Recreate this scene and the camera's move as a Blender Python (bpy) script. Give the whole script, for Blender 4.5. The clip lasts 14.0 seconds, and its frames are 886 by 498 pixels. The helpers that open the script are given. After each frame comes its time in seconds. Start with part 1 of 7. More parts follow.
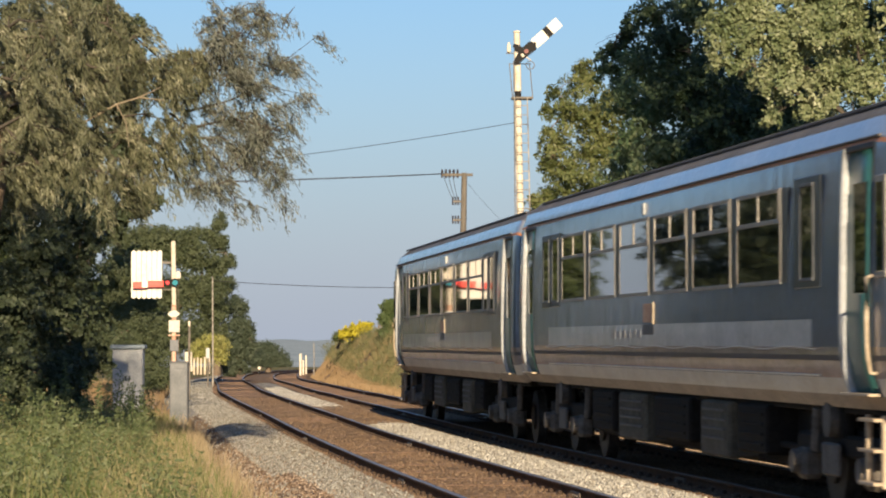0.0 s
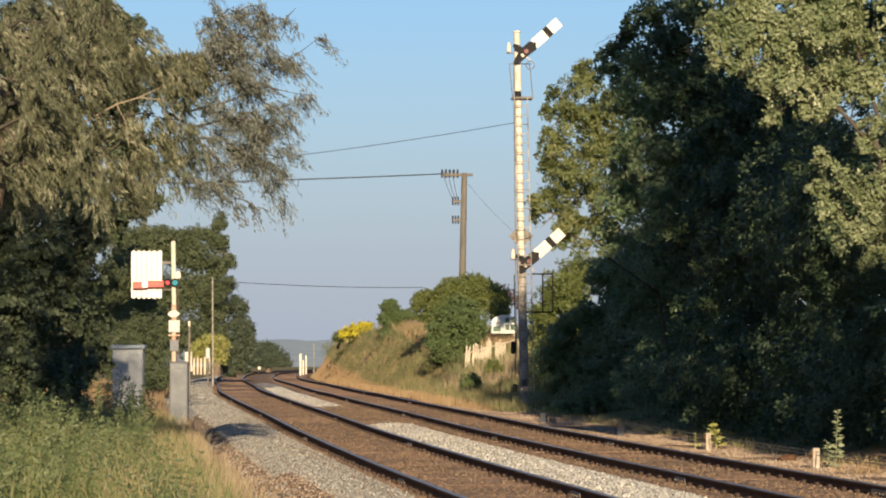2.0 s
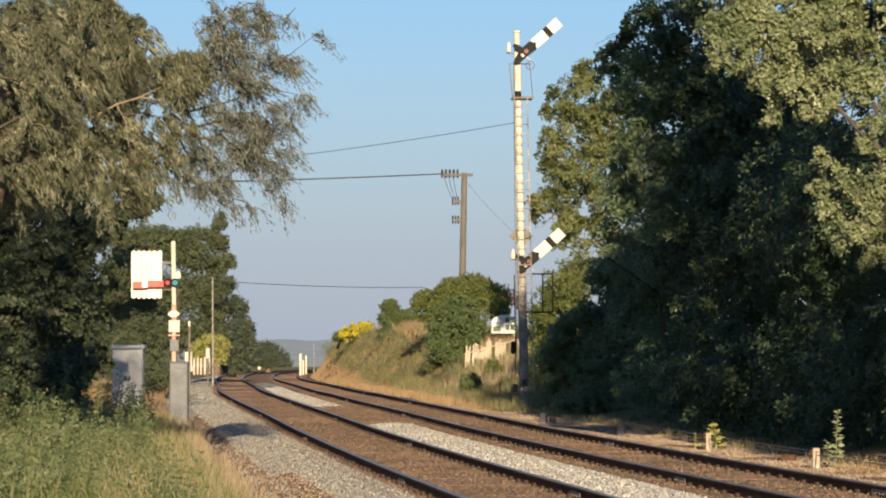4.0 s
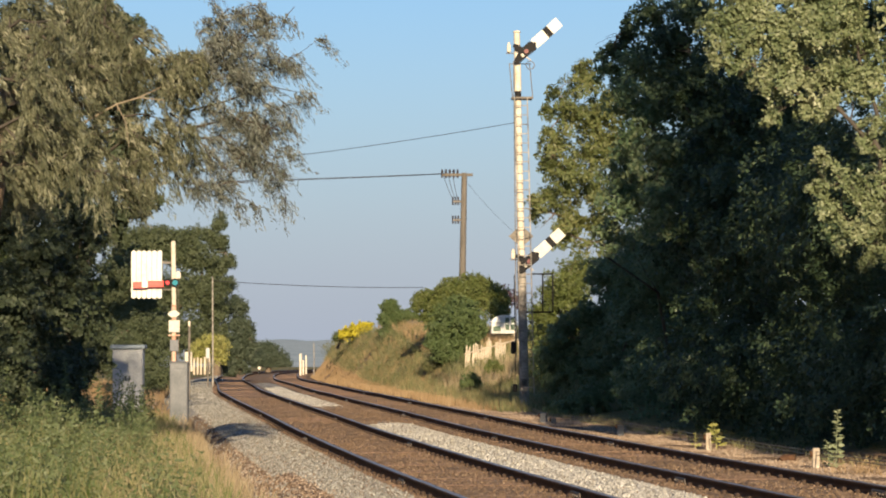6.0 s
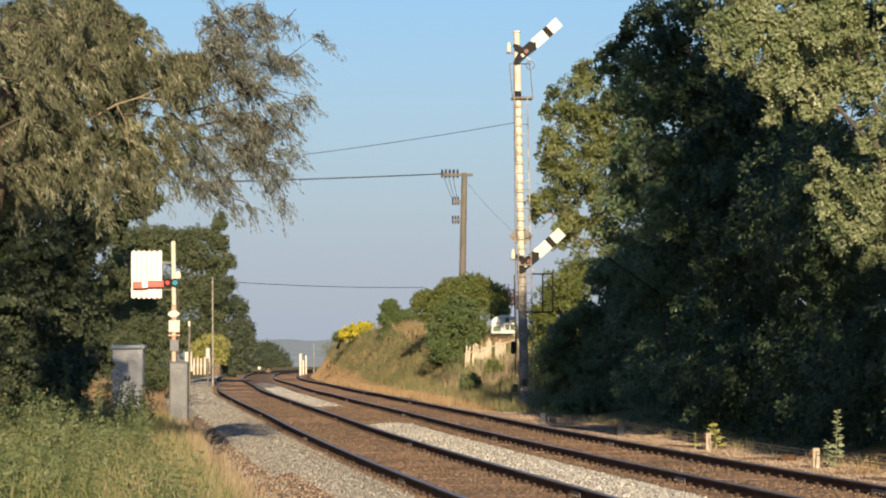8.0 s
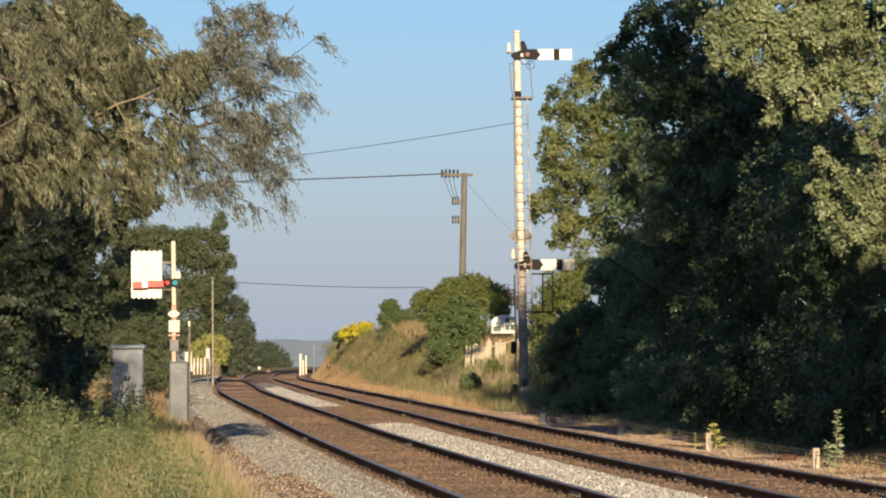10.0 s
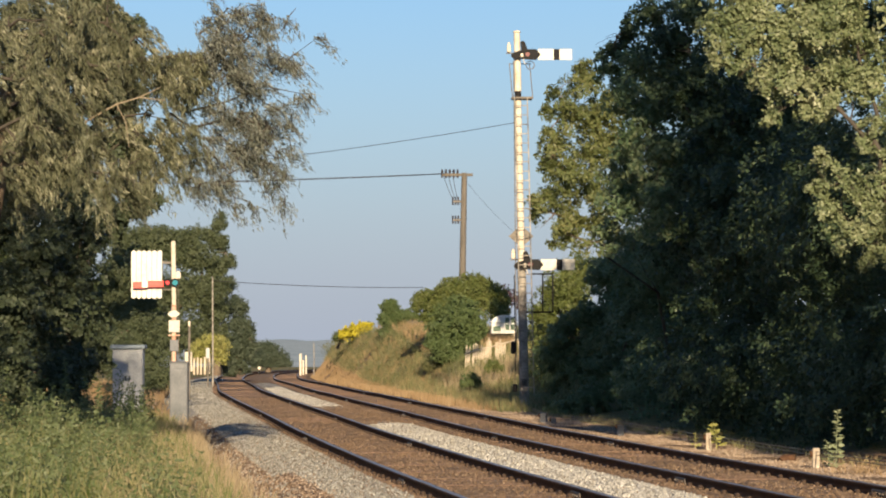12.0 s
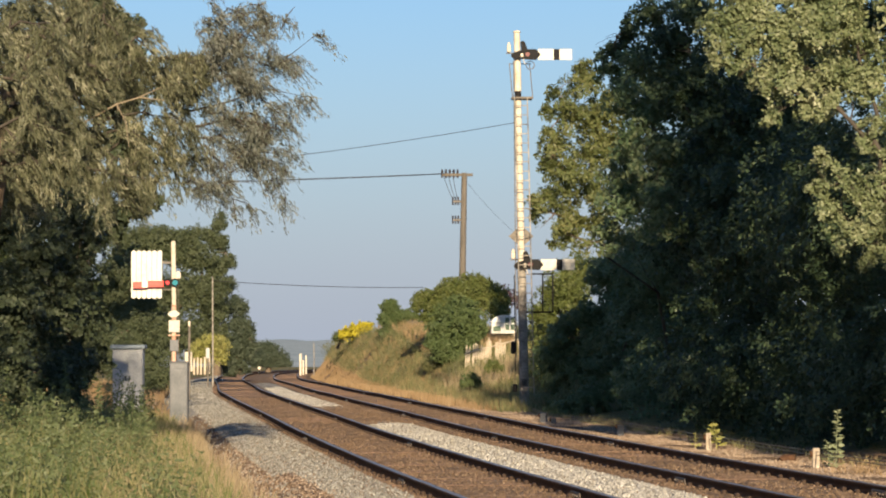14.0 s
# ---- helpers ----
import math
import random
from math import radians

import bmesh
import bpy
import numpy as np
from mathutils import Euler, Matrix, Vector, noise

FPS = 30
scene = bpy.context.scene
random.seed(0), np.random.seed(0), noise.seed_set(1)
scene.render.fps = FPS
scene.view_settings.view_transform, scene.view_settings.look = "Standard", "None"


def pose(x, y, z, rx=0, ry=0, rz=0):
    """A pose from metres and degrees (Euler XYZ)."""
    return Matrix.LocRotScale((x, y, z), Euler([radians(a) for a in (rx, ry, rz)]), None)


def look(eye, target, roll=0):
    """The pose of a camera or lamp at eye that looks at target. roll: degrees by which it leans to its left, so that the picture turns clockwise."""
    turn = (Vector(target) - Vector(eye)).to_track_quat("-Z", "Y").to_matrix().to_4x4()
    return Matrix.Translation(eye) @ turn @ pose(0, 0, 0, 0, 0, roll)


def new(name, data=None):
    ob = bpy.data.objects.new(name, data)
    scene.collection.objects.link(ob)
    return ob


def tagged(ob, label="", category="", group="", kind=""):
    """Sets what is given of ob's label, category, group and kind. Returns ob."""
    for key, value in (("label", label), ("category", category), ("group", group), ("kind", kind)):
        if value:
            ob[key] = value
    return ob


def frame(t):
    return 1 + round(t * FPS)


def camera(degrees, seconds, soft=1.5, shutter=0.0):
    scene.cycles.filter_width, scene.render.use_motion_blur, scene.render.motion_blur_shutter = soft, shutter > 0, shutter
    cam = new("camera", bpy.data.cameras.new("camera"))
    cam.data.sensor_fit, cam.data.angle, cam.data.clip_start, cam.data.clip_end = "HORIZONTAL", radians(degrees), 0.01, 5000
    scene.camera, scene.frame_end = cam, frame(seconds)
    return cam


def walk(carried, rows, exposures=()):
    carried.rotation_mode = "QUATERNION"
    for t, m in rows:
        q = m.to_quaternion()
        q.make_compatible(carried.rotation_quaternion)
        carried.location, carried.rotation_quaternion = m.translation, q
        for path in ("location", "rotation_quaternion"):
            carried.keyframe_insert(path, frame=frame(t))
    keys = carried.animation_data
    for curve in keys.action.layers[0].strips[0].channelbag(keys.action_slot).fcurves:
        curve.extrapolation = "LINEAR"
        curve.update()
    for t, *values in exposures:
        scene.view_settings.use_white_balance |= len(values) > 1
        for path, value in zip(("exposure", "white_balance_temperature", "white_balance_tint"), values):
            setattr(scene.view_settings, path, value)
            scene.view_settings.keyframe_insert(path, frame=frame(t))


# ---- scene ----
# ---------------------------------------------------------------- camera
cam = camera(15.83, 14.0, soft=2.0, shutter=0.15)
VIEW = look((0, 0, 1.546), (0, 100, 4.484))
walk(cam, [(0.0, VIEW), (14.0, VIEW)], exposures=[(0.0, 0.9, 5900, 13), (14.0, 0.9, 5900, 13)])

# ---------------------------------------------------------------- light
SUN_ELEV, SUN_HEAD = 16.5, -4.4       # height of the sun; heading of its light, from +y towards +x
world = bpy.data.worlds.new("evening_sky")
scene.world = world
world.use_nodes = True
wn = world.node_tree.nodes
sky = wn.new("ShaderNodeTexSky")
sky.sky_type = "NISHITA"
sky.sun_disc = False
sky.sun_elevation = radians(SUN_ELEV)
sky.sun_rotation = radians(180 + SUN_HEAD)
sky.air_density, sky.dust_density, sky.ozone_density = 1.0, 0.3, 4.0
wn["Background"].inputs[1].default_value = 0.055
wl = world.node_tree.links
way = wn.new("ShaderNodeTexCoord")
split = wn.new("ShaderNodeSeparateXYZ")
haze_depth = wn.new("ShaderNodeMapRange")      # dry evening haze, thinning upwards
haze_depth.interpolation_type = "SMOOTHSTEP"
haze_depth.inputs[1].default_value, haze_depth.inputs[2].default_value = -0.02, 0.14
haze_depth.inputs[3].default_value, haze_depth.inputs[4].default_value = 0.95, 0.0
haze = wn.new("ShaderNodeMixRGB")
haze.inputs[2].default_value = (4.12, 4.4, 4.88, 1)
wl.new(way.outputs["Generated"], split.inputs[0])
wl.new(split.outputs[2], haze_depth.inputs[0])
wl.new(haze_depth.outputs[0], haze.inputs[0])
wl.new(sky.outputs[0], haze.inputs[1])
wl.new(haze.outputs[0], wn["Background"].inputs[0])
sun = new("sun", bpy.data.lights.new("sun", "SUN"))
sun.data.energy, sun.data.angle, sun.data.color = 5.0, radians(0.6), (1.0, 0.76, 0.45)
hd, el = radians(SUN_HEAD), radians(SUN_ELEV)
LIGHT = Vector((math.sin(hd) * math.cos(el), math.cos(hd) * math.cos(el), -math.sin(el)))
sun.matrix_world = look((0, 0, 40), Vector((0, 0, 40)) + LIGHT)


# ---------------------------------------------------------------- materials
def nodes_of(name):
    m = bpy.data.materials.new(name)
    m.use_nodes = True
    return m, m.node_tree.nodes, m.node_tree.links, m.node_tree.nodes["Principled BSDF"]


def ramp(n, stops):
    r = n.new("ShaderNodeValToRGB")
    while len(r.color_ramp.elements) < len(stops):
        r.color_ramp.elements.new(0.5)
    for e, (p, c) in zip(r.color_ramp.elements, stops):
        e.position, e.color = p, (*c, 1)
    return r


def noise_tex(n, l, scale, detail=4.0, rough=0.6, stretch=None):
    co = n.new("ShaderNodeTexCoord")
    t = n.new("ShaderNodeTexNoise")
    t.inputs["Scale"].default_value, t.inputs["Detail"].default_value, t.inputs["Roughness"].default_value = scale, detail, rough
    if stretch:
        mp = n.new("ShaderNodeMapping")
        mp.inputs["Scale"].default_value = stretch
        l.new(co.outputs["Object"], mp.inputs["Vector"])
        l.new(mp.outputs[0], t.inputs["Vector"])
    else:
        l.new(co.outputs["Object"], t.inputs["Vector"])
    return t


def surface(name, c1, c2, scale=6.0, rough=0.7, metal=0.0, bump=0.3, grain=60.0, stretch=None, spec=0.5):
    """Two tones in broad stains, a fine grain on top, and relief."""
    m, n, l, b = nodes_of(name)
    big = noise_tex(n, l, scale, 5, 0.65, stretch)
    fine = noise_tex(n, l, grain, 3, 0.6, stretch)
    r = ramp(n, [(0.34, c1), (0.66, c2)])
    l.new(big.outputs[0], r.inputs[0])
    mix = n.new("ShaderNodeMixRGB")
    mix.blend_type = "OVERLAY"
    mix.inputs[0].default_value = 0.45
    l.new(r.outputs[0], mix.inputs[1])
    l.new(fine.outputs[0], mix.inputs[2])
    l.new(mix.outputs[0], b.inputs["Base Color"])
    rr = n.new("ShaderNodeMapRange")
    rr.inputs[3].default_value, rr.inputs[4].default_value = max(0.03, rough - 0.15), min(1, rough + 0.15)
    l.new(big.outputs[0], rr.inputs[0])
    l.new(rr.outputs[0], b.inputs["Roughness"])
    b.inputs["Metallic"].default_value = metal
    b.inputs["Specular IOR Level"].default_value = spec
    if bump:
        bp = n.new("ShaderNodeBump")
        bp.inputs["Strength"].default_value, bp.inputs["Distance"].default_value = bump, 0.02
        l.new(fine.outputs[0], bp.inputs["Height"])
        l.new(bp.outputs[0], b.inputs["Normal"])
    return m


def coach(name, c1, c2, scale, rough, metal, bump, grain, stretch):
    """Coach paint: stained colour under a varnish that mirrors at a low angle, with rain streaks."""
    m = surface(name, c1, c2, scale, rough, metal, bump, grain, stretch)
    n, l = m.node_tree.nodes, m.node_tree.links
    b = n["Principled BSDF"]
    streak = noise_tex(n, l, 5.0, 4, 0.7, (1, 1.6, 0.25))
    r = n.new("ShaderNodeMapRange")
    r.inputs[1].default_value, r.inputs[2].default_value, r.inputs[3].default_value, r.inputs[4].default_value = 0.35, 0.65, 0.05, 0.22
    l.new(streak.outputs[0], r.inputs[0])
    l.new(r.outputs[0], b.inputs["Coat Roughness"])
    b.inputs["Coat Weight"].default_value = 0.9
    dent = noise_tex(n, l, 1.5, 2, 0.5, (1, 1.5, 0.45))
    bp = n.new("ShaderNodeBump")
    bp.inputs["Strength"].default_value, bp.inputs["Distance"].default_value = 0.22, 0.03
    l.new(dent.outputs[0], bp.inputs["Height"])
    if b.inputs["Normal"].links:
        l.new(b.inputs["Normal"].links[0].from_socket, bp.inputs["Normal"])
    l.new(bp.outputs[0], b.inputs["Normal"])
    l.new(bp.outputs[0], b.inputs["Coat Normal"])
    return m


def foliage(name, tones, through_light=0.35, rough=0.5, spec=0.3, mottle=0.0):
    """Leaves: each its own tone, a little light passing through."""
    m, n, l, b = nodes_of(name)
    g = n.new("ShaderNodeNewGeometry")
    k = len(tones) - 1
    r = ramp(n, [(i / k, c) for i, c in enumerate(tones)])
    patch = noise_tex(n, l, 0.7 + 1.3 * mottle, 3)
    add = n.new("ShaderNodeMath")
    add.operation = "MULTIPLY_ADD"
    add.inputs[1].default_value = 0.6 - 0.22 * mottle
    l.new(g.outputs["Random Per Island"], add.inputs[0])
    sub = n.new("ShaderNodeMapRange")
    sub.inputs[1].default_value, sub.inputs[2].default_value, sub.inputs[3].default_value, sub.inputs[4].default_value = 0.3, 0.7, 0.0, 0.4 + 0.22 * mottle
    l.new(patch.outputs[0], sub.inputs[0])
    l.new(sub.outputs[0], add.inputs[2])
    l.new(add.outputs[0], r.inputs[0])
    l.new(r.outputs[0], b.inputs["Base Color"])
    b.inputs["Roughness"].default_value, b.inputs["Specular IOR Level"].default_value = rough, spec
    tr = n.new("ShaderNodeBsdfTranslucent")
    l.new(r.outputs[0], tr.inputs[0])
    mx = n.new("ShaderNodeMixShader")
    mx.inputs[0].default_value = through_light
    l.new(b.outputs[0], mx.inputs[1])
    l.new(tr.outputs[0], mx.inputs[2])
    l.new(mx.outputs[0], n["Material Output"].inputs[0])
    return m


def glass(name, tint, rough=0.03):
    m, n, l, b = nodes_of(name)
    b.inputs["Base Color"].default_value = (*tint, 1)
    b.inputs["Roughness"].default_value = rough
    b.inputs["Specular IOR Level"].default_value = 0.8
    b.inputs["Coat Weight"].default_value = 0.6
    b.inputs["Coat Roughness"].default_value = 0.02
    return m


M = dict(
    rust=surface("rusted_rail_steel", (0.05, 0.028, 0.018), (0.11, 0.06, 0.034), 3, 0.85, 0.0, 0.3, 50, None, 0.12),
    railtop=surface("worn_rail_head", (0.16, 0.14, 0.13), (0.28, 0.25, 0.235), 2, 0.45, 0.7, 0.04, 30),
    sleeper=surface("stained_sleeper", (0.15, 0.088, 0.053), (0.26, 0.165, 0.103), 4, 0.9, 0, 0.5, 40),
    chair=surface("rusty_cast_iron", (0.035, 0.022, 0.015), (0.075, 0.046, 0.028), 8, 0.8, 0.2, 0.3, 60),
    plate=surface("greasy_fishplate", (0.06, 0.05, 0.042), (0.12, 0.10, 0.085), 12, 0.55, 0.5, 0.2, 60),
    post_white=surface("weathered_cream_paint", (0.46, 0.40, 0.30), (0.68, 0.62, 0.50), 3, 0.6, 0, 0.2, 30),
    arm_white=surface("cream_enamel", (0.44, 0.41, 0.34), (0.54, 0.51, 0.43), 4, 0.35, 0, 0.05, 30),
    board_white=surface("white_board_paint", (0.54, 0.515, 0.45), (0.66, 0.63, 0.56), 4, 0.4, 0, 0.05, 30),
    black=surface("black_paint", (0.007, 0.007, 0.008), (0.016, 0.015, 0.015), 5, 0.7, 0, 0.2, 40, None, 0.2),
    red=surface("red_enamel", (0.55, 0.035, 0.02), (0.65, 0.06, 0.035), 4, 0.35, 0, 0.05, 30),
    darkred=surface("dull_dark_red_glass", (0.09, 0.010, 0.010), (0.13, 0.014, 0.012), 4, 0.5, 0, 0.1, 30),
    rodding=surface("grimy_signal_ironwork", (0.10, 0.09, 0.075), (0.24, 0.21, 0.17), 6, 0.7, 0.3, 0.2, 50),
    rustpost=surface("rusty_white_post", (0.34, 0.13, 0.06), (0.66, 0.52, 0.40), 5, 0.7, 0, 0.2, 30),
    galv=surface("galvanised_sheet", (0.06, 0.068, 0.078), (0.15, 0.158, 0.17), 2.2, 0.55, 0.3, 0.1, 40),
    cabgrey=surface("grey_painted_steel", (0.32, 0.335, 0.34), (0.42, 0.435, 0.44), 2.0, 0.55, 0, 0.1, 30),
    cablid=surface("bluegrey_painted_lid", (0.16, 0.20, 0.24), (0.22, 0.27, 0.31), 2.0, 0.55, 0, 0.1, 30),
    concrete=surface("weathered_concrete", (0.30, 0.25, 0.19), (0.50, 0.43, 0.33), 6, 0.9, 0, 0.4, 40),
    wood=surface("creosoted_pole_wood", (0.085, 0.074, 0.06), (0.155, 0.137, 0.112), 3, 0.85, 0, 0.4, 30, (6, 6, 0.5)),
    pale_wood=surface("bleached_fence_wood", (0.40, 0.33, 0.24), (0.62, 0.53, 0.41), 4, 0.9, 0, 0.4, 30, (6, 6, 0.6)),
    bark=surface("tree_bark", (0.09, 0.065, 0.045), (0.19, 0.145, 0.10), 5, 0.95, 0, 0.8, 25, (3, 3, 0.6)),
    twig=surface("dark_twig_bark", (0.045, 0.038, 0.03), (0.09, 0.075, 0.055), 5, 0.95, 0, 0.8, 25, (3, 3, 0.6)),
    # Paler bark copy: sunlight is put into the bare limb's tone.
    lit_bark=surface("sunlit_tan_bark", (0.20, 0.16, 0.105), (0.31, 0.255, 0.175), 5, 0.9, 0, 0.5, 25, (3, 3, 0.6)),
    # Weathered cream post paint with its patches of shade and sun mixed in.
    darkpost=surface("shade_patched_post_paint", (0.07, 0.063, 0.053), (0.46, 0.42, 0.355), 2.6, 0.8, 0, 0.3, 40),
    cable=surface("overhead_wire", (0.03, 0.03, 0.035), (0.06, 0.06, 0.065), 4, 0.6, 0.2, 0, 30),
    insul=surface("brown_porcelain", (0.02, 0.016, 0.015), (0.045, 0.034, 0.03), 9, 0.3, 0, 0, 30),
    # train
    pillar_dark=surface("dark_door_seal", (0.02, 0.03, 0.035), (0.04, 0.05, 0.055), 5, 0.5, 0, 0, 30),
    panel_dark=surface("dark_window_panel", (0.02, 0.025, 0.03), (0.04, 0.046, 0.052), 5, 0.35, 0, 0, 30),
    letter=surface("faded_lettering", (0.24, 0.24, 0.25), (0.30, 0.29, 0.29), 5, 0.5, 0, 0, 30),
    # Beige skirt strip, lightened to stand for a highlight off the ballast.
    skirtmid=surface("skirt_highlight_beige", (0.68, 0.60, 0.46), (0.85, 0.77, 0.62), 1.2, 0.45, 0, 0.05, 12, (0.4, 1, 2)),
    blue=coach("dusty_blue_coachwork", (0.042, 0.076, 0.15), (0.07, 0.115, 0.21), 1.4, 0.34, 0, 0.03, 9, (0.5, 1, 1.2)),
    band=coach("pale_grey_band", (0.48, 0.51, 0.54), (0.66, 0.69, 0.71), 1.4, 0.42, 0, 0.03, 12, (0.5, 1, 1)),
    skirt=coach("brake_dust_skirt", (0.27, 0.215, 0.19), (0.42, 0.345, 0.31), 1.2, 0.55, 0, 0.05, 12, (0.4, 1, 2)),
    skirtlow=surface("muddy_lower_skirt", (0.34, 0.25, 0.165), (0.52, 0.41, 0.285), 1.2, 0.6, 0, 0.08, 14, (0.4, 1, 2)),
    line=surface("dark_lining", (0.05, 0.05, 0.06), (0.09, 0.08, 0.09), 2, 0.5, 0, 0.0, 20),
    orange=surface("orange_cantrail_line", (0.50, 0.19, 0.06), (0.60, 0.25, 0.09), 3, 0.5, 0, 0, 20),
    cove=coach("grey_roof_edge", (0.20, 0.22, 0.26), (0.31, 0.335, 0.38), 1.0, 0.4, 0, 0.03, 14, (0.5, 1, 1)),
    roof=surface("sooty_roof", (0.10, 0.096, 0.096), (0.16, 0.152, 0.15), 1.0, 0.75, 0, 0.2, 14, (0.5, 1, 1)),
    under=surface("oily_underframe", (0.010, 0.009, 0.008), (0.028, 0.024, 0.020), 5, 0.85, 0.0, 0.3, 30, None, 0.15),
    # Paler copy of the underframe tone, for boxes with lit faces.
    underlit=surface("lit_underframe_box", (0.075, 0.066, 0.05), (0.15, 0.132, 0.10), 4, 0.85, 0.0, 0.3, 30, None, 0.15),
    axlebox=surface("dusty_axlebox", (0.06, 0.053, 0.045), (0.16, 0.14, 0.12), 6, 0.7, 0.1, 0.3, 30),
    wheel=surface("wheel_steel", (0.025, 0.022, 0.02), (0.06, 0.052, 0.045), 5, 0.65, 0.3, 0.2, 30),
    jamb=surface("white_door_pillar", (0.34, 0.36, 0.38), (0.46, 0.48, 0.49), 2, 0.4, 0, 0.02, 20),
    door=surface("teal_door", (0.025, 0.10, 0.10), (0.04, 0.145, 0.14), 1.5, 0.35, 0, 0.02, 15),
    alu=surface("aluminium_window_frame", (0.20, 0.185, 0.165), (0.33, 0.31, 0.28), 5, 0.45, 0.4, 0.05, 30),
    rubber=surface("black_rubber", (0.012, 0.012, 0.014), (0.025, 0.025, 0.028), 6, 0.6, 0, 0.1, 30),
    steps=surface("cream_steps", (0.36, 0.28, 0.19), (0.50, 0.42, 0.31), 6, 0.6, 0, 0.1, 30),
    pane=glass("dark_tinted_glass", (0.006, 0.008, 0.008)),
    hutpane=glass("greenish_hut_glass", (0.10, 0.14, 0.10), 0.12),
    hutwhite=surface("white_painted_boards", (0.50, 0.50, 0.46), (0.66, 0.66, 0.62), 4, 0.6, 0, 0.1, 20),
    brick=surface("pinkish_brick", (0.40, 0.24, 0.16), (0.52, 0.36, 0.26), 9, 0.9, 0, 0.4, 30),
    stone=surface("pale_ballast_stone", (0.22, 0.21, 0.19), (0.52, 0.50, 0.46), 9, 0.9, 0, 0.3, 60),
    yellowlamp=surface("yellow_disc", (0.85, 0.62, 0.12), (0.9, 0.7, 0.2), 3, 0.4, 0, 0, 20),
    bluelens=surface("blue_green_lens", (0.02, 0.16, 0.22), (0.04, 0.24, 0.30), 3, 0.15, 0, 0, 20),
    redlens=surface("red_lens", (0.6, 0.04, 0.05), (0.7, 0.06, 0.06), 3, 0.15, 0, 0, 20),
    # Aerial haze is put into the hill's blue-grey base colour.
    farhill=surface("haze_blue_wooded_hill", (0.25, 0.31, 0.325), (0.33, 0.38, 0.395), 0.02, 0.95, 0, 0, 0.2),
)
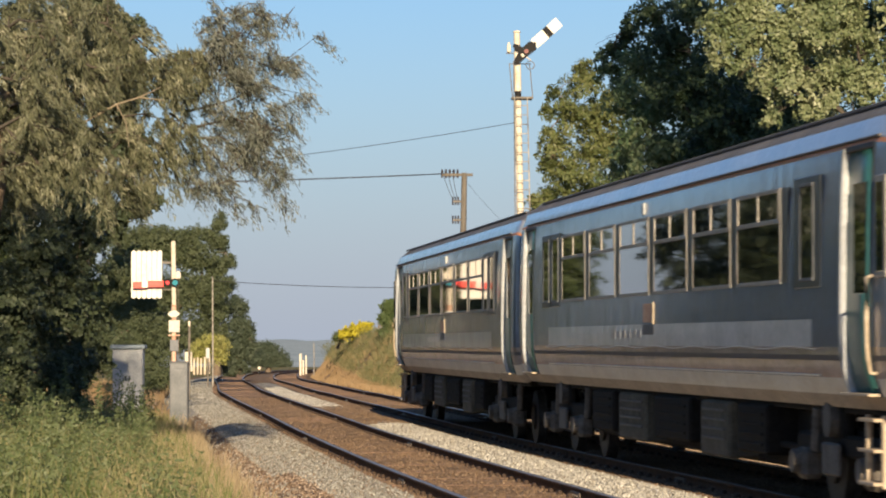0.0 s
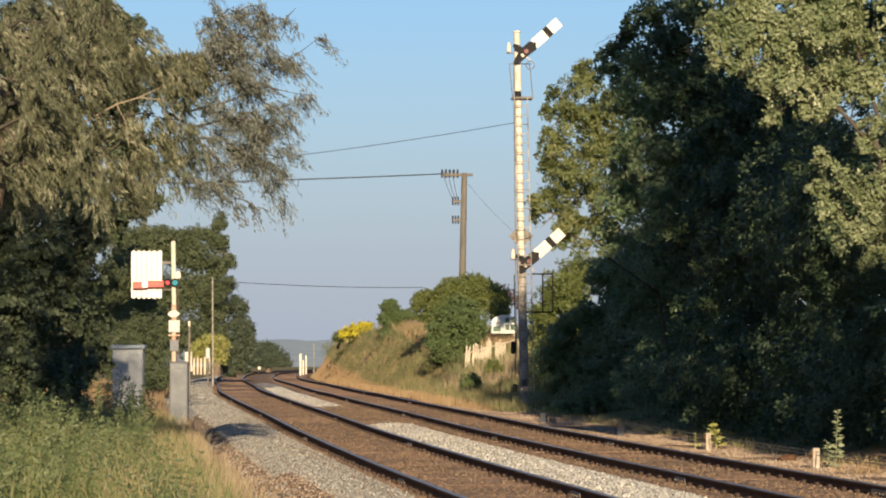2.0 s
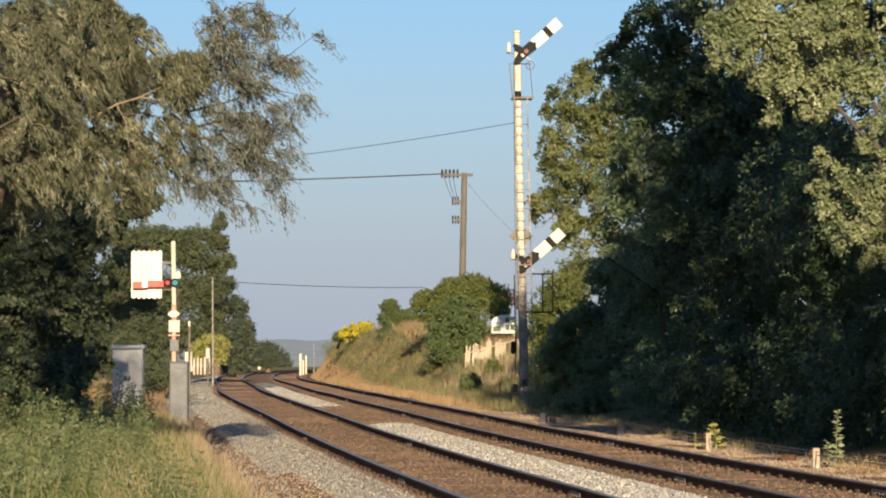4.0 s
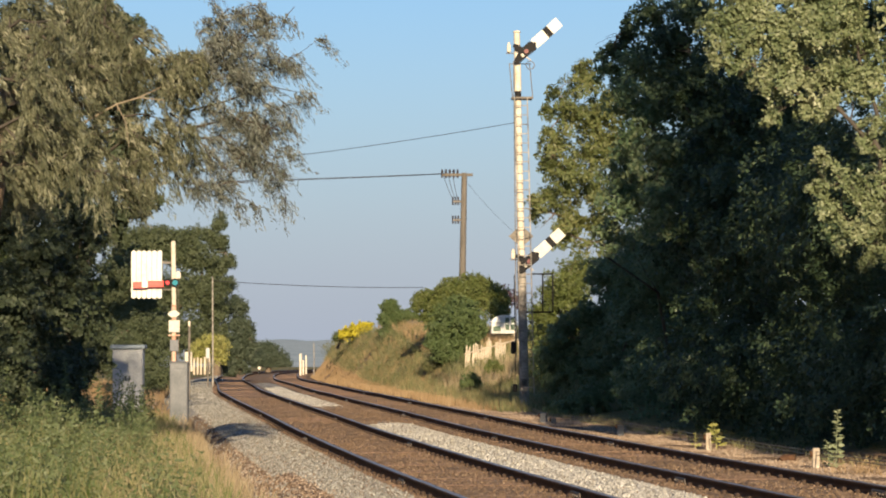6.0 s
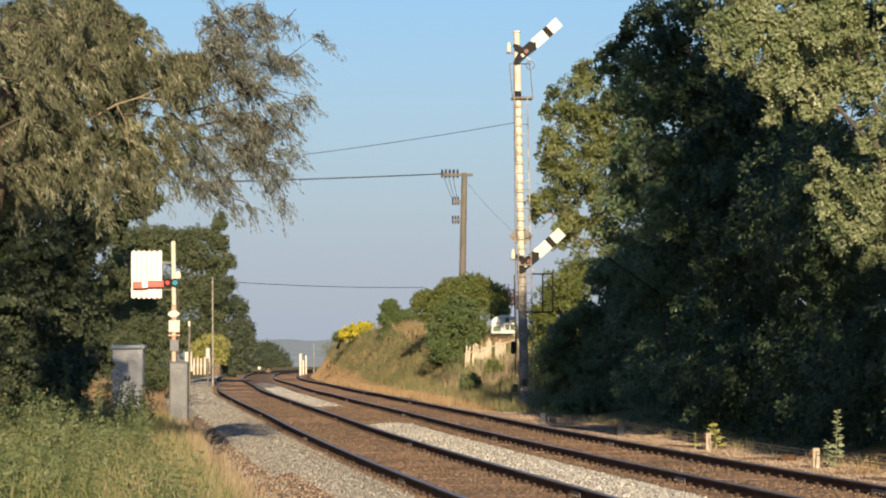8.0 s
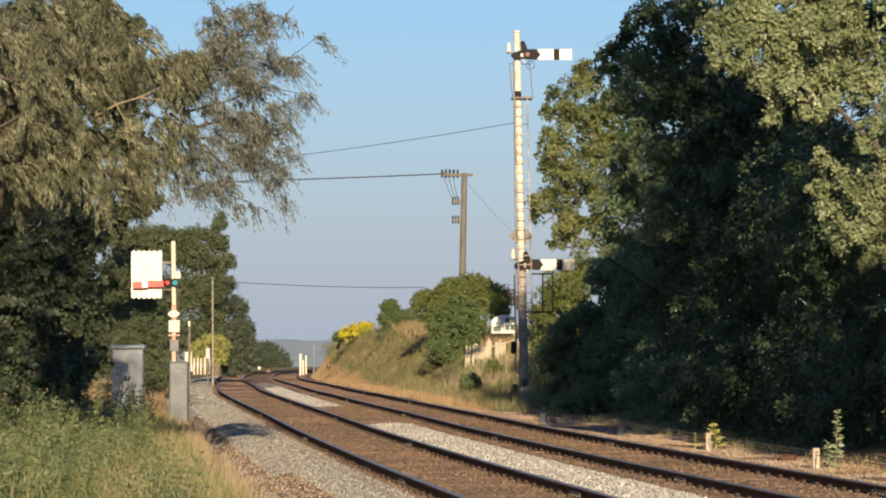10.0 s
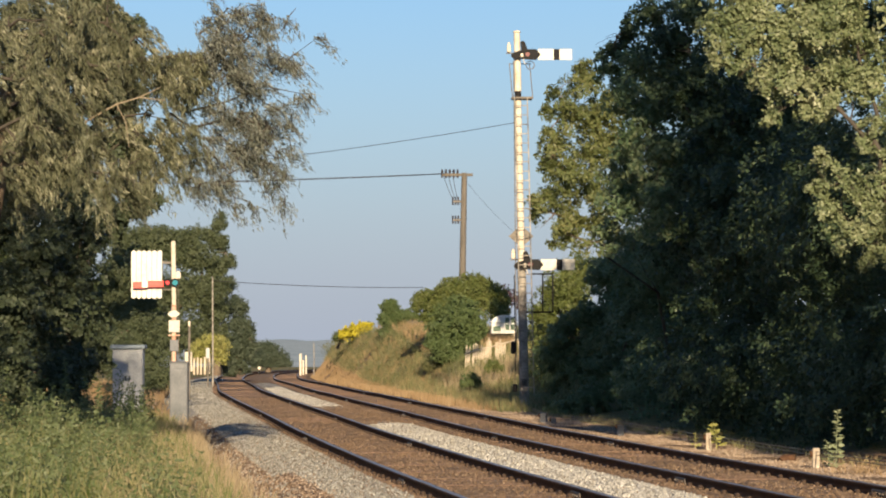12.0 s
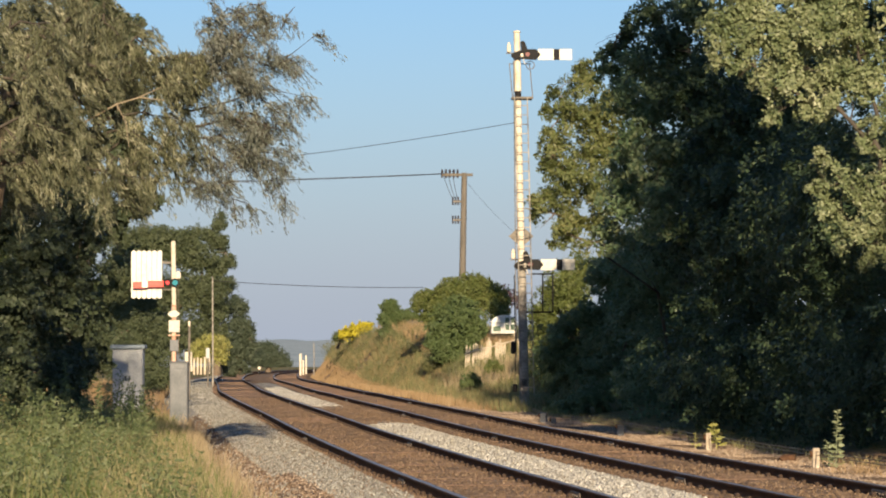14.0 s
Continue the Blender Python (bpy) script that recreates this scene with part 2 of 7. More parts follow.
L = dict(
    # Willow tones spread wide: palest stands for sunlit strands, darkest for hollows.
    willow=foliage("willow_leaves", [(0.036, 0.043, 0.026), (0.09, 0.10, 0.056), (0.21, 0.22, 0.132), (0.58, 0.56, 0.40)], 0.4, 0.5, 0.3, 1.0),
    willow_thin=foliage("thin_willow_leaves", [(0.085, 0.098, 0.078), (0.13, 0.146, 0.116), (0.19, 0.205, 0.168), (0.31, 0.325, 0.275)], 0.35, 0.5, 0.35),
    dark=foliage("dark_ivy_leaves", [(0.032, 0.060, 0.028), (0.053, 0.090, 0.041), (0.082, 0.126, 0.058), (0.14, 0.172, 0.084)], 0.18, 0.5, 0.3),
    # Leaf tone darkened to stand for the deep shade of hedge and tree.
    deep=foliage("shade_dark_leaves", [(0.027, 0.048, 0.026), (0.044, 0.072, 0.036), (0.066, 0.10, 0.05), (0.11, 0.142, 0.074)], 0.24, 0.5, 0.3),
    # Ivy tone lightened to stand for skylight reaching the shaded thickets.
    ivy=foliage("light_lifted_ivy_leaves", [(0.075, 0.125, 0.06), (0.11, 0.17, 0.082), (0.16, 0.215, 0.11), (0.24, 0.27, 0.15)], 0.3, 0.5, 0.3),
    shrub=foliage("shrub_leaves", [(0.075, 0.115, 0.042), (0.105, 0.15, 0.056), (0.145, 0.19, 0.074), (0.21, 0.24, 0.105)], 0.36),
    # Shade under the willow is put into this darker, greyer leaf tone.
    gloom=foliage("shade_toned_leaves", [(0.034, 0.048, 0.026), (0.052, 0.07, 0.037), (0.075, 0.095, 0.052), (0.115, 0.13, 0.075)], 0.28, 0.5, 0.3, 0.4),
    ash=foliage("ash_leaves", [(0.066, 0.088, 0.028), (0.108, 0.134, 0.044), (0.17, 0.188, 0.068), (0.27, 0.262, 0.112)], 0.36),
    # The palest maple tone stands for sunlit highlights among the leaves.
    maple=foliage("field_maple_leaves", [(0.085, 0.125, 0.052), (0.16, 0.20, 0.092), (0.27, 0.30, 0.16), (0.50, 0.51, 0.34)], 0.35, 0.5, 0.35, 0.8),
    hedge=foliage("hedge_leaves", [(0.03, 0.048, 0.018), (0.05, 0.072, 0.026), (0.075, 0.10, 0.036), (0.115, 0.13, 0.05)], 0.28, 0.5, 0.3),
    bush=foliage("bush_leaves", [(0.075, 0.10, 0.025), (0.11, 0.14, 0.038), (0.155, 0.18, 0.055), (0.225, 0.23, 0.08)], 0.34),
    yellow=foliage("golden_leaves", [(0.36, 0.32, 0.02), (0.5, 0.44, 0.03), (0.62, 0.55, 0.06)], 0.3),
    poplar=foliage("poplar_leaves", [(0.085, 0.11, 0.058), (0.125, 0.152, 0.08), (0.175, 0.20, 0.11)], 0.48, 0.5, 0.3, 0.5),
    # Distance haze is mixed into this leaf tone of the far trees.
    hazy=foliage("haze_greyed_leaves", [(0.075, 0.10, 0.068), (0.10, 0.128, 0.084), (0.135, 0.16, 0.105)], 0.44),
    purple=foliage("purple_leaves", [(0.05, 0.03, 0.04), (0.08, 0.05, 0.06)], 0.2),
    grass=foliage("green_grass", [(0.06, 0.10, 0.02), (0.10, 0.145, 0.035), (0.16, 0.19, 0.06), (0.24, 0.24, 0.10)], 0.35),
    pale_weed=foliage("pale_weed_leaves", [(0.16, 0.20, 0.10), (0.25, 0.285, 0.16), (0.36, 0.38, 0.25)], 0.3),
    straw=foliage("seeding_grass", [(0.14, 0.16, 0.06), (0.22, 0.22, 0.09), (0.30, 0.27, 0.13), (0.38, 0.33, 0.18)], 0.3),
    dry=foliage("dry_grass", [(0.26, 0.17, 0.085), (0.36, 0.25, 0.13), (0.46, 0.34, 0.19)], 0.3),
    nettle=foliage("nettle_leaves", [(0.07, 0.102, 0.04), (0.112, 0.15, 0.06), (0.17, 0.20, 0.092), (0.275, 0.285, 0.165)], 0.4, 0.5, 0.3, 1.0),
    hay=foliage("bleached_verge_grass", [(0.25, 0.19, 0.105), (0.36, 0.285, 0.17), (0.47, 0.385, 0.25)], 0.3),
    bramble=foliage("bramble_leaves", [(0.085, 0.10, 0.04), (0.125, 0.138, 0.056), (0.17, 0.175, 0.08), (0.25, 0.225, 0.115)], 0.33),
    sere=foliage("yellowing_leaves", [(0.22, 0.24, 0.06), (0.34, 0.34, 0.10), (0.46, 0.43, 0.18)], 0.3),
)

# ---------------------------------------------------------------- mesh helpers
rng = np.random.default_rng(7)


def part(name, bm, material, parent=None, label="", smooth=False):
    """Links a bmesh as one object."""
    me = bpy.data.meshes.new(name)
    bm.to_mesh(me)
    bm.free()
    for m in (material if isinstance(material, (list, tuple)) else [material]):
        me.materials.append(m)
    if smooth:
        me.shade_smooth()
    ob = new(name, me)
    ob.parent = parent
    if label:
        ob["label"] = label
    return ob


def arrays(name, verts, faces, material, parent=None, label="", smooth=False):
    """One object from arrays of points and of faces of equal length."""
    verts, faces = np.asarray(verts, np.float32), np.asarray(faces, np.int32)
    me = bpy.data.meshes.new(name)
    k = faces.shape[1]
    me.vertices.add(len(verts))
    me.vertices.foreach_set("co", verts.ravel())
    me.loops.add(faces.size)
    me.loops.foreach_set("vertex_index", faces.ravel())
    me.polygons.add(len(faces))
    me.polygons.foreach_set("loop_start", np.arange(0, faces.size, k, dtype=np.int32))
    me.update(calc_edges=True)
    for m in (material if isinstance(material, (list, tuple)) else [material]):
        me.materials.append(m)
    if smooth:
        me.shade_smooth()
    ob = new(name, me)
    ob.parent = parent
    if label:
        ob["label"] = label
    return ob


def box(bm, size, at, bevel=0.0, turn=None):
    r = bmesh.ops.create_cube(bm, size=1.0)
    vs = r["verts"]
    bmesh.ops.scale(bm, vec=size, verts=vs)
    if bevel:
        es = list({e for v in vs for e in v.link_edges})
        vs = list({v for f in bmesh.ops.bevel(bm, geom=es, offset=bevel, segments=1, affect="EDGES")["faces"] for v in f.verts} | {v for v in vs if v.is_valid})
    if turn is not None:
        bmesh.ops.transform(bm, matrix=turn, verts=vs)
    bmesh.ops.translate(bm, vec=at, verts=vs)
    return bm


def rod(bm, a, b, r1, r2=None, seg=10):
    """A round bar from a to b."""
    a, b = Vector(a), Vector(b)
    d = b - a
    m = Matrix.Translation((a + b) / 2) @ d.to_track_quat("Z", "Y").to_matrix().to_4x4()
    bmesh.ops.create_cone(bm, cap_ends=True, segments=seg, radius1=r1, radius2=r1 if r2 is None else r2, depth=d.length, matrix=m)
    return bm


def tube(points, radii, seg=8):
    """Points and faces of a tapered tube along a line."""
    pts = [Vector(p) for p in points]
    V, Fc = [], []
    for i, p in enumerate(pts):
        d = (pts[min(i + 1, len(pts) - 1)] - pts[max(i - 1, 0)]).normalized()
        q = d.to_track_quat("Z", "Y")
        for k in range(seg):
            a = 2 * math.pi * k / seg
            V.append(p + q @ Vector((math.cos(a) * radii[i], math.sin(a) * radii[i], 0)))
    for i in range(len(pts) - 1):
        for k in range(seg):
            j = (k + 1) % seg
            Fc.append((i * seg + k, i * seg + j, (i + 1) * seg + j, (i + 1) * seg + k))
    return [tuple(v) for v in V], Fc


def tubes(name, lines, material, parent=None, seg=8, label=""):
    V, Fc = [], []
    for pts, radii in lines:
        v, f = tube(pts, radii, seg)
        o = len(V)
        V += v
        Fc += [tuple(i + o for i in q) for q in f]
    return arrays(name, V, Fc, material, parent, label, smooth=True)


def thing(name, at, label, category, group="", kind=""):
    ob = new(name)
    ob.empty_display_size = 0.2
    ob.location = at
    return tagged(ob, label, category, group, kind)


def unit(v):
    return v / np.maximum(np.linalg.norm(v, axis=1, keepdims=True), 1e-9)


def leaf_arrays(centres, length, width, heading=None, spread=1.0, fold=0.25, facing=None, stray=0.75, simple=False):
    """A small folded blade (or a simple pointed one) at each centre. heading: the mean way that the tips point; facing: the way that each blade's face is turned."""
    n = len(centres)
    if facing is not None:
        up = unit(rng.normal(size=(n, 3)) * stray + facing)
        tip = unit(np.cross(up, rng.normal(size=(n, 3))))
        side = np.cross(tip, up)
    else:
        tip = rng.normal(size=(n, 3))
        if heading is not None:
            tip = unit(tip) * spread + np.asarray(heading)
        tip = unit(tip)
        side = unit(np.cross(tip, rng.normal(size=(n, 3))))
        up = np.cross(side, tip)
    ln = (length * rng.uniform(0.6, 1.25, n))[:, None]
    wd = (width * rng.uniform(0.6, 1.25, n))[:, None]
    a = centres - tip * ln * 0.5
    b = centres + tip * ln * 0.5
    if simple:
        return np.stack([a + side * wd * 0.5, b, a - side * wd * 0.5], 1).reshape(-1, 3), np.arange(n * 3).reshape(-1, 3)
    m = centres - tip * ln * 0.05
    V = np.stack([a, m + side * wd * 0.5 + up * wd * fold, b, m - side * wd * 0.5 + up * wd * fold], 1).reshape(-1, 3)
    i = np.arange(n)[:, None] * 4
    Fc = np.concatenate([i + [0, 1, 2], i + [0, 2, 3]], 1).reshape(-1, 3)
    return V, Fc


def clumps(lobes, per_m2, clump, leaves, fill=0.35, outward=False):
    """Leaf places: sprays of leaves at twigs' ends, spread over the skin of each lobe, and some within it."""
    out, face = [], []
    for c, r in lobes:
        r = np.array(r if isinstance(r, (list, tuple)) else (r, r, r), float)
        area = 4 * math.pi * ((r[0] * r[1]) ** 1.6 / 3 + (r[0] * r[2]) ** 1.6 / 3 + (r[1] * r[2]) ** 1.6 / 3) ** (1 / 1.6)
        k = max(6, int(area * per_m2))
        d = unit(rng.normal(size=(k, 3)))
        rad = np.where(rng.random(k) < fill, rng.uniform(0.3, 0.9, k), rng.normal(0.97, 0.10, k))
        lump = np.array([0.86 + 0.55 * noise.noise(Vector(v * 2.3) + Vector(c)) for v in d])
        cs = np.array(c) + d * r * (rad * lump)[:, None]
        size = clump * rng.uniform(0.5, 1.5, k)
        ns = 4
        way = unit(np.repeat(d, ns, 0) * 0.7 + rng.normal(size=(k * ns, 3)) * 0.75 + [0, 0, -0.15])
        m = rng.poisson(leaves / ns, k * ns)
        idx = np.repeat(np.arange(k * ns), m)
        u = rng.uniform(0, 1, len(idx))[:, None]
        sz = size[idx // ns][:, None]
        out.append(cs[idx // ns] + way[idx] * u * sz * 2.2 + rng.normal(size=(len(idx), 3)) * sz * 0.32)
        face.append(d[idx // ns] * 0.8 + way[idx] * 0.3 + [0, 0, 0.55])
    if outward:
        return np.concatenate(out), np.concatenate(face)
    return np.concatenate(out)


def sprays(lobes, per_m2, span, leaves, droop=0.3, flat=0.10, gap=0.16, core=0.25):
    """Leaf places and facings: flat fans of leaves at the ends of twigs, set on the uneven skin of each lobe with gaps between them, over a loose core."""
    out, face = [], []
    for c, r in lobes:
        c, r = np.array(c), np.array(r if isinstance(r, (list, tuple)) else (r, r, r), float)
        area = 4 * math.pi * ((r[0] * r[1]) ** 1.6 / 3 + (r[0] * r[2]) ** 1.6 / 3 + (r[1] * r[2]) ** 1.6 / 3) ** (1 / 1.6)
        k = max(7, int(area * per_m2))
        d = unit(rng.normal(size=(k, 3)))
        hole = np.array([noise.noise(Vector(v * 2.6) + Vector(c) * 1.7) for v in d])
        d = d[hole > -gap]
        k = len(d)
        lump = np.array([0.94 + 0.45 * noise.noise(Vector(v * 2.1) + Vector(c)) for v in d])
        size = np.minimum(span * rng.uniform(0.45, 1.45, k), 1.1 * r.max())
        reach = np.linalg.norm(d * r, axis=1) * lump * rng.uniform(0.62, 1.08, k)
        base = c + unit(d * r) * np.maximum(reach - 0.6 * size, 0.1 * reach)[:, None]
        axis = unit(d * [1, 1, 0.7] + rng.normal(size=(k, 3)) * 0.4 + [0, 0, -droop])
        up = unit(d * 0.45 + rng.normal(size=(k, 3)) * 0.30 + [0, 0, 0.8])
        side = unit(np.cross(axis, up))
        up = np.cross(side, axis)
        m = rng.poisson(leaves * np.maximum((size / span) ** 1.7, 0.2))
        i = np.repeat(np.arange(k), m)
        u = np.sqrt(rng.random(len(i)))
        v = rng.uniform(-1, 1, len(i)) * np.sin(math.pi * (0.08 + 0.84 * u)) * 0.52
        sz = size[i]
        p = base[i] + axis[i] * (u * sz)[:, None] + side[i] * (v * sz)[:, None] + up[i] * (rng.normal(size=len(i)) * flat * sz)[:, None]
        p[:, 2] -= droop * 0.6 * u * u * sz
        out.append(p)
        face.append(up[i] * 0.65 + d[i] * 0.45 + axis[i] * 0.25)
        q = int(core * len(i))
        dd = unit(rng.normal(size=(q, 3)))
        out.append(c + dd * r * (rng.uniform(0.1, 0.72, q))[:, None])
        face.append(dd + [0, 0, 0.4])
    return np.concatenate(out), np.concatenate(face)


def local(points, at):
    return [tuple(np.array(p) - np.array(at)) for p in points]


def tree(name, base, lobes, leaf, label, category, per_m2=5.0, clump=0.2, leaves=26, size=(0.10, 0.06), trunk=0.18, bark="bark", floor_z=-0.25, limbs=True, group="", thin=(), droop=0.3, gap=0.3, core=0.4, stray=0.5, fan=2.3, flat=0.10):
    """A tapered trunk, a limb to each lobe, and a crown of single leaves in fans."""
    if "bush" in name or "clump" in name:
        fan, gap, core, stray, flat, leaves, size = 1.1, 0.5, 0.5, 0.9, 0.35, leaves * 1.6, (size[0] * 0.72, size[1] * 0.72)
    if name == "hedge":
        gap, core = 0.4, 0.45
    far = base[1] > 52 or name == "hedge"
    if far:     # fewer, larger and simpler leaves
        leaves, size = leaves * 0.7, (size[0] * 1.19, size[1] * 1.19)
    t = thing(name, base, label, category, group)
    top = np.mean([c for c, r in lobes], 0)
    b = np.array(base, float)
    fork = b + (top - b) * 0.45
    mid = (b + fork) / 2 + rng.normal(size=3) * 0.08
    lines = [(local([b - [0, 0, 0.15], mid, fork], b), [trunk * 1.25, trunk, trunk * 0.75])]
    if limbs:
        # each limb springs from the nearest one nearer to the fork, and thins towards its end
        ends = [fork] + sorted([np.array(c, float) for c, r in lobes], key=lambda c: np.linalg.norm(c - fork))
        stem, load = [0], [1.0] * len(ends)
        for i in range(1, len(ends)):
            stem.append(min(range(i), key=lambda j: np.linalg.norm(ends[i] - ends[j]) + 0.25 * np.linalg.norm(ends[j] - fork)))
        for i in range(len(ends) - 1, 0, -1):
            load[stem[i]] += load[i]
        for i in range(1, len(ends)):
            o, e = ends[stem[i]], ends[i]
            r1 = r2 = trunk * 0.55 * math.sqrt(load[i] / len(ends))
            m1 = (o + e) / 2 + rng.normal(size=3) * 0.08 * np.linalg.norm(e - o)
            lines.append((local([o, m1, e], b), [r1, r1 * 0.8, r2 * 0.55]))
            for _ in range(3):
                tip = e + rng.normal(size=3) * 0.3 * min(1.0, np.linalg.norm(e - o))
                lines.append((local([m1, (m1 + tip) / 2 + rng.normal(size=3) * 0.05, tip], b), [r2 * 0.4, r2 * 0.28, r2 * 0.1]))
    tubes("trunk", lines, M[bark], t, 7)
    p, face = sprays(lobes, per_m2 * 0.55 * (2.3 / fan) ** 1.5, clump * fan, leaves * 1.9 * (fan / 2.3) ** 1.5, droop, flat, gap, core)
    ok = p[:, 2] > floor_z
    V, Fc = leaf_arrays(p[ok] - b, size[0], size[1], facing=face[ok], stray=stray, simple=far or name == "maple_tree")
    arrays("crown", V, Fc, L[leaf], t)
    # thin: out-of-view lobes added to cast shade
    if thin:
        p, face = clumps(thin, per_m2 * 0.32, clump * 1.5, leaves, 0.35, True)
        V, Fc = leaf_arrays(p - b, size[0] * 1.7, size[1] * 1.7, facing=face, simple=far)
        arrays("shading_upper_crown", V, Fc, L[leaf], t)
    return t


# ---------------------------------------------------------------- the line of the railway
KN = [-15, 20, 50, 80, 110, 140, 180, 230, 300]
KV = [3.311, 0.703, -0.476, 1.484, -0.495, 0.466, 0.789, 1.375, 1.139]   # bend, in thousandths of a radian a metre
STEP = 0.25
S_ = np.arange(-15, 300, STEP)
TH = np.cumsum(np.interp(S_, KN, KV) / 1000) * STEP
I0 = int(15 / STEP)
TH = TH - TH[I0] - 0.13437
XC, YC = np.cumsum(np.sin(TH)) * STEP, np.cumsum(np.cos(TH)) * STEP
XC, YC = XC - XC[I0] + 1.853, YC - YC[I0] + 25.0
FAR = 3.333         # from the middle of the one track to that of the other


def line_at(s):
    """Middle of the near track at s metres along it: x, y, heading."""
    if s < S_[0]:
        e = s - S_[0]
        return XC[0] + e * math.sin(TH[0]), YC[0] + e * math.cos(TH[0]), TH[0]
    return float(np.interp(s, S_, XC)), float(np.interp(s, S_, YC)), float(np.interp(s, S_, TH))


def rail_z(y):
    return np.interp(y, [35, 60, 100, 140, 180, 230, 300, 400], [0, -0.06, -0.05, -0.26, -0.49, -0.64, -0.99, -1.6])


def track_point(s, d):
    x, y, th = line_at(s)
    return x + d * math.cos(th), y - d * math.sin(th), float(rail_z(y)), th


def line_x(y):
    """x of the near track's middle at y."""
    y = np.asarray(y, float)
    out = np.interp(y, YC, XC)
    out = np.where(y < YC[0], XC[0] + (y - YC[0]) * math.tan(TH[0]), out)
    return np.where(y > YC[-1], XC[-1] + (y - YC[-1]) * 0.12, out)


def smooth(a, b, v):
    t = np.clip((v - a) / (b - a), 0, 1)
    return t * t * (3 - 2 * t)


def ground_z(d, y):
    """Height of the ground d metres to the right of the near track's middle."""
    z = np.full(np.broadcast(d, y).shape, -0.122)
    z = z - 0.24 * smooth(-1.6, -2.7, d) + 0.12 * smooth(-3.6, -6.0, d) * smooth(140, 90, y)
    hump = np.exp(-((d - 1.62) / 0.42) ** 2)
    z = z + 0.05 * hump
    z = z - 0.08 * smooth(4.7, 5.6, d)
    high = np.interp(y, [-50, 60, 80, 95, 110, 125, 140, 150, 185, 230, 330, 600], [0.3, 0.35, 0.55, 1.0, 1.35, 1.75, 2.4, 2.6, 2.4, 1.7, 0.8, 0.0])
    width = np.interp(y, [0, 80, 110, 150, 185], [5.0, 6.0, 4.2, 2.9, 2.1])
    foot = np.interp(y, [80, 110, 150, 185], [5.9, 5.5, 5.0, 4.75])
    z = z + high * smooth(0, 1, (d - foot) / width)
    z = z + rail_z(y) - 2.5 * smooth(350, 900, y)
    return z


# ---------------------------------------------------------------- ground
def build_ground():
    ds = np.concatenate([[-3500, -1500, -600, -250, -120, -70, -45, -32, -24, -18, -14, -11, -9, -7.5], np.arange(-6.5, 13, 0.16),
                         [13.5, 15, 17, 20, 25, 35, 50, 80, 140, 300, 700, 1600, 3500]])
    ys = np.concatenate([[-400, -200, -100, -50, -20, 0, 10, 18], np.arange(22, 120, 0.4), np.arange(120, 240, 1.5), [245, 255, 270, 290, 320, 360, 420, 520, 700, 1000, 1500, 2300, 3400, 4600]])
    D, Y = np.meshgrid(ds, ys)
    X = line_x(Y) + D
    Z = ground_z(D, Y)
    rough_ = np.array([[noise.noise(Vector((x * 0.9, y * 0.5, 0))) * 0.5 + noise.noise(Vector((x * 3.1, y * 2.0, 5))) * 0.25 for x, y in zip(a, b)] for a, b in zip(X, Y)])
    amp = np.where((D > -3.4) & (D < 5.0), 0.018, 0.06) * np.where(np.abs(D) > 40, 0, 1)
    Z = Z + rough_ * amp
    n, m = D.shape
    V = np.stack([X, Y, Z], -1).reshape(-1, 3)
    i = (np.arange(n - 1)[:, None] * m + np.arange(m - 1)[None, :]).ravel()
    Fc = np.stack([i, i + 1, i + m + 1, i + m], 1)
    ob = arrays("ground", V, Fc, None, smooth=True)
    ob.data.materials.clear()
    patchy = np.interp(Y, [60, 66, 70, 80, 84, 90, 150, 160], [1, 0.9, 0.15, 0.15, 0.7, 1, 0.9, 0.2])
    gravel = np.maximum(smooth(-0.92, -1.08, D) * smooth(np.interp(Y, [38, 52, 80, 86], [-1.95, -2.25, -2.3, -3.3]), np.interp(Y, [38, 52, 80, 86], [-1.6, -1.9, -1.95, -2.9]), D), smooth(0.95, 1.15, D) * smooth(2.15, 1.9, D) * patchy)
    green = np.maximum(smooth(-3.2, -4.2, D), smooth(6.6, 7.8, D) * smooth(40, 60, Y))
    for nm, val in (("gravel", gravel), ("green", green)):
        a = ob.data.attributes.new(nm, "FLOAT", "POINT")
        a.data.foreach_set("value", val.ravel().astype(np.float32))
    m_, nd, l, b = nodes_of("trackside_ground")

    def attr(nm):
        a = nd.new("ShaderNodeAttribute")
        a.attribute_name = nm
        return a.outputs["Fac"]

    def edge(fac, scale, spread):
        t = noise_tex(nd, l, scale, 5)
        k = nd.new("ShaderNodeMath")
        k.operation = "MULTIPLY_ADD"
        k.inputs[1].default_value, k.inputs[2].default_value = spread, -spread / 2
        l.new(t.outputs[0], k.inputs[0])
        s = nd.new("ShaderNodeMath")
        l.new(fac, s.inputs[0])
        l.new(k.outputs[0], s.inputs[1])
        r = nd.new("ShaderNodeMapRange")
        r.inputs[1].default_value, r.inputs[2].default_value = 0.4, 0.6
        l.new(s.outputs[0], r.inputs[0])
        return r.outputs[0]

    def cells(scale, stops):
        co = nd.new("ShaderNodeTexCoord")
        v = nd.new("ShaderNodeTexVoronoi")
        v.inputs["Scale"].default_value = scale
        l.new(co.outputs["Object"], v.inputs["Vector"])
        r = ramp(nd, stops)
        sp = nd.new("ShaderNodeSeparateColor")
        l.new(v.outputs["Color"], sp.inputs[0])
        l.new(sp.outputs[0], r.inputs[0])
        return r.outputs[0], v.outputs["Distance"]

    def blend(f, a, c):
        x = nd.new("ShaderNodeMixRGB")
        l.new(f, x.inputs[0])
        l.new(a, x.inputs[1])
        l.new(c, x.inputs[2])
        return x.outputs[0]

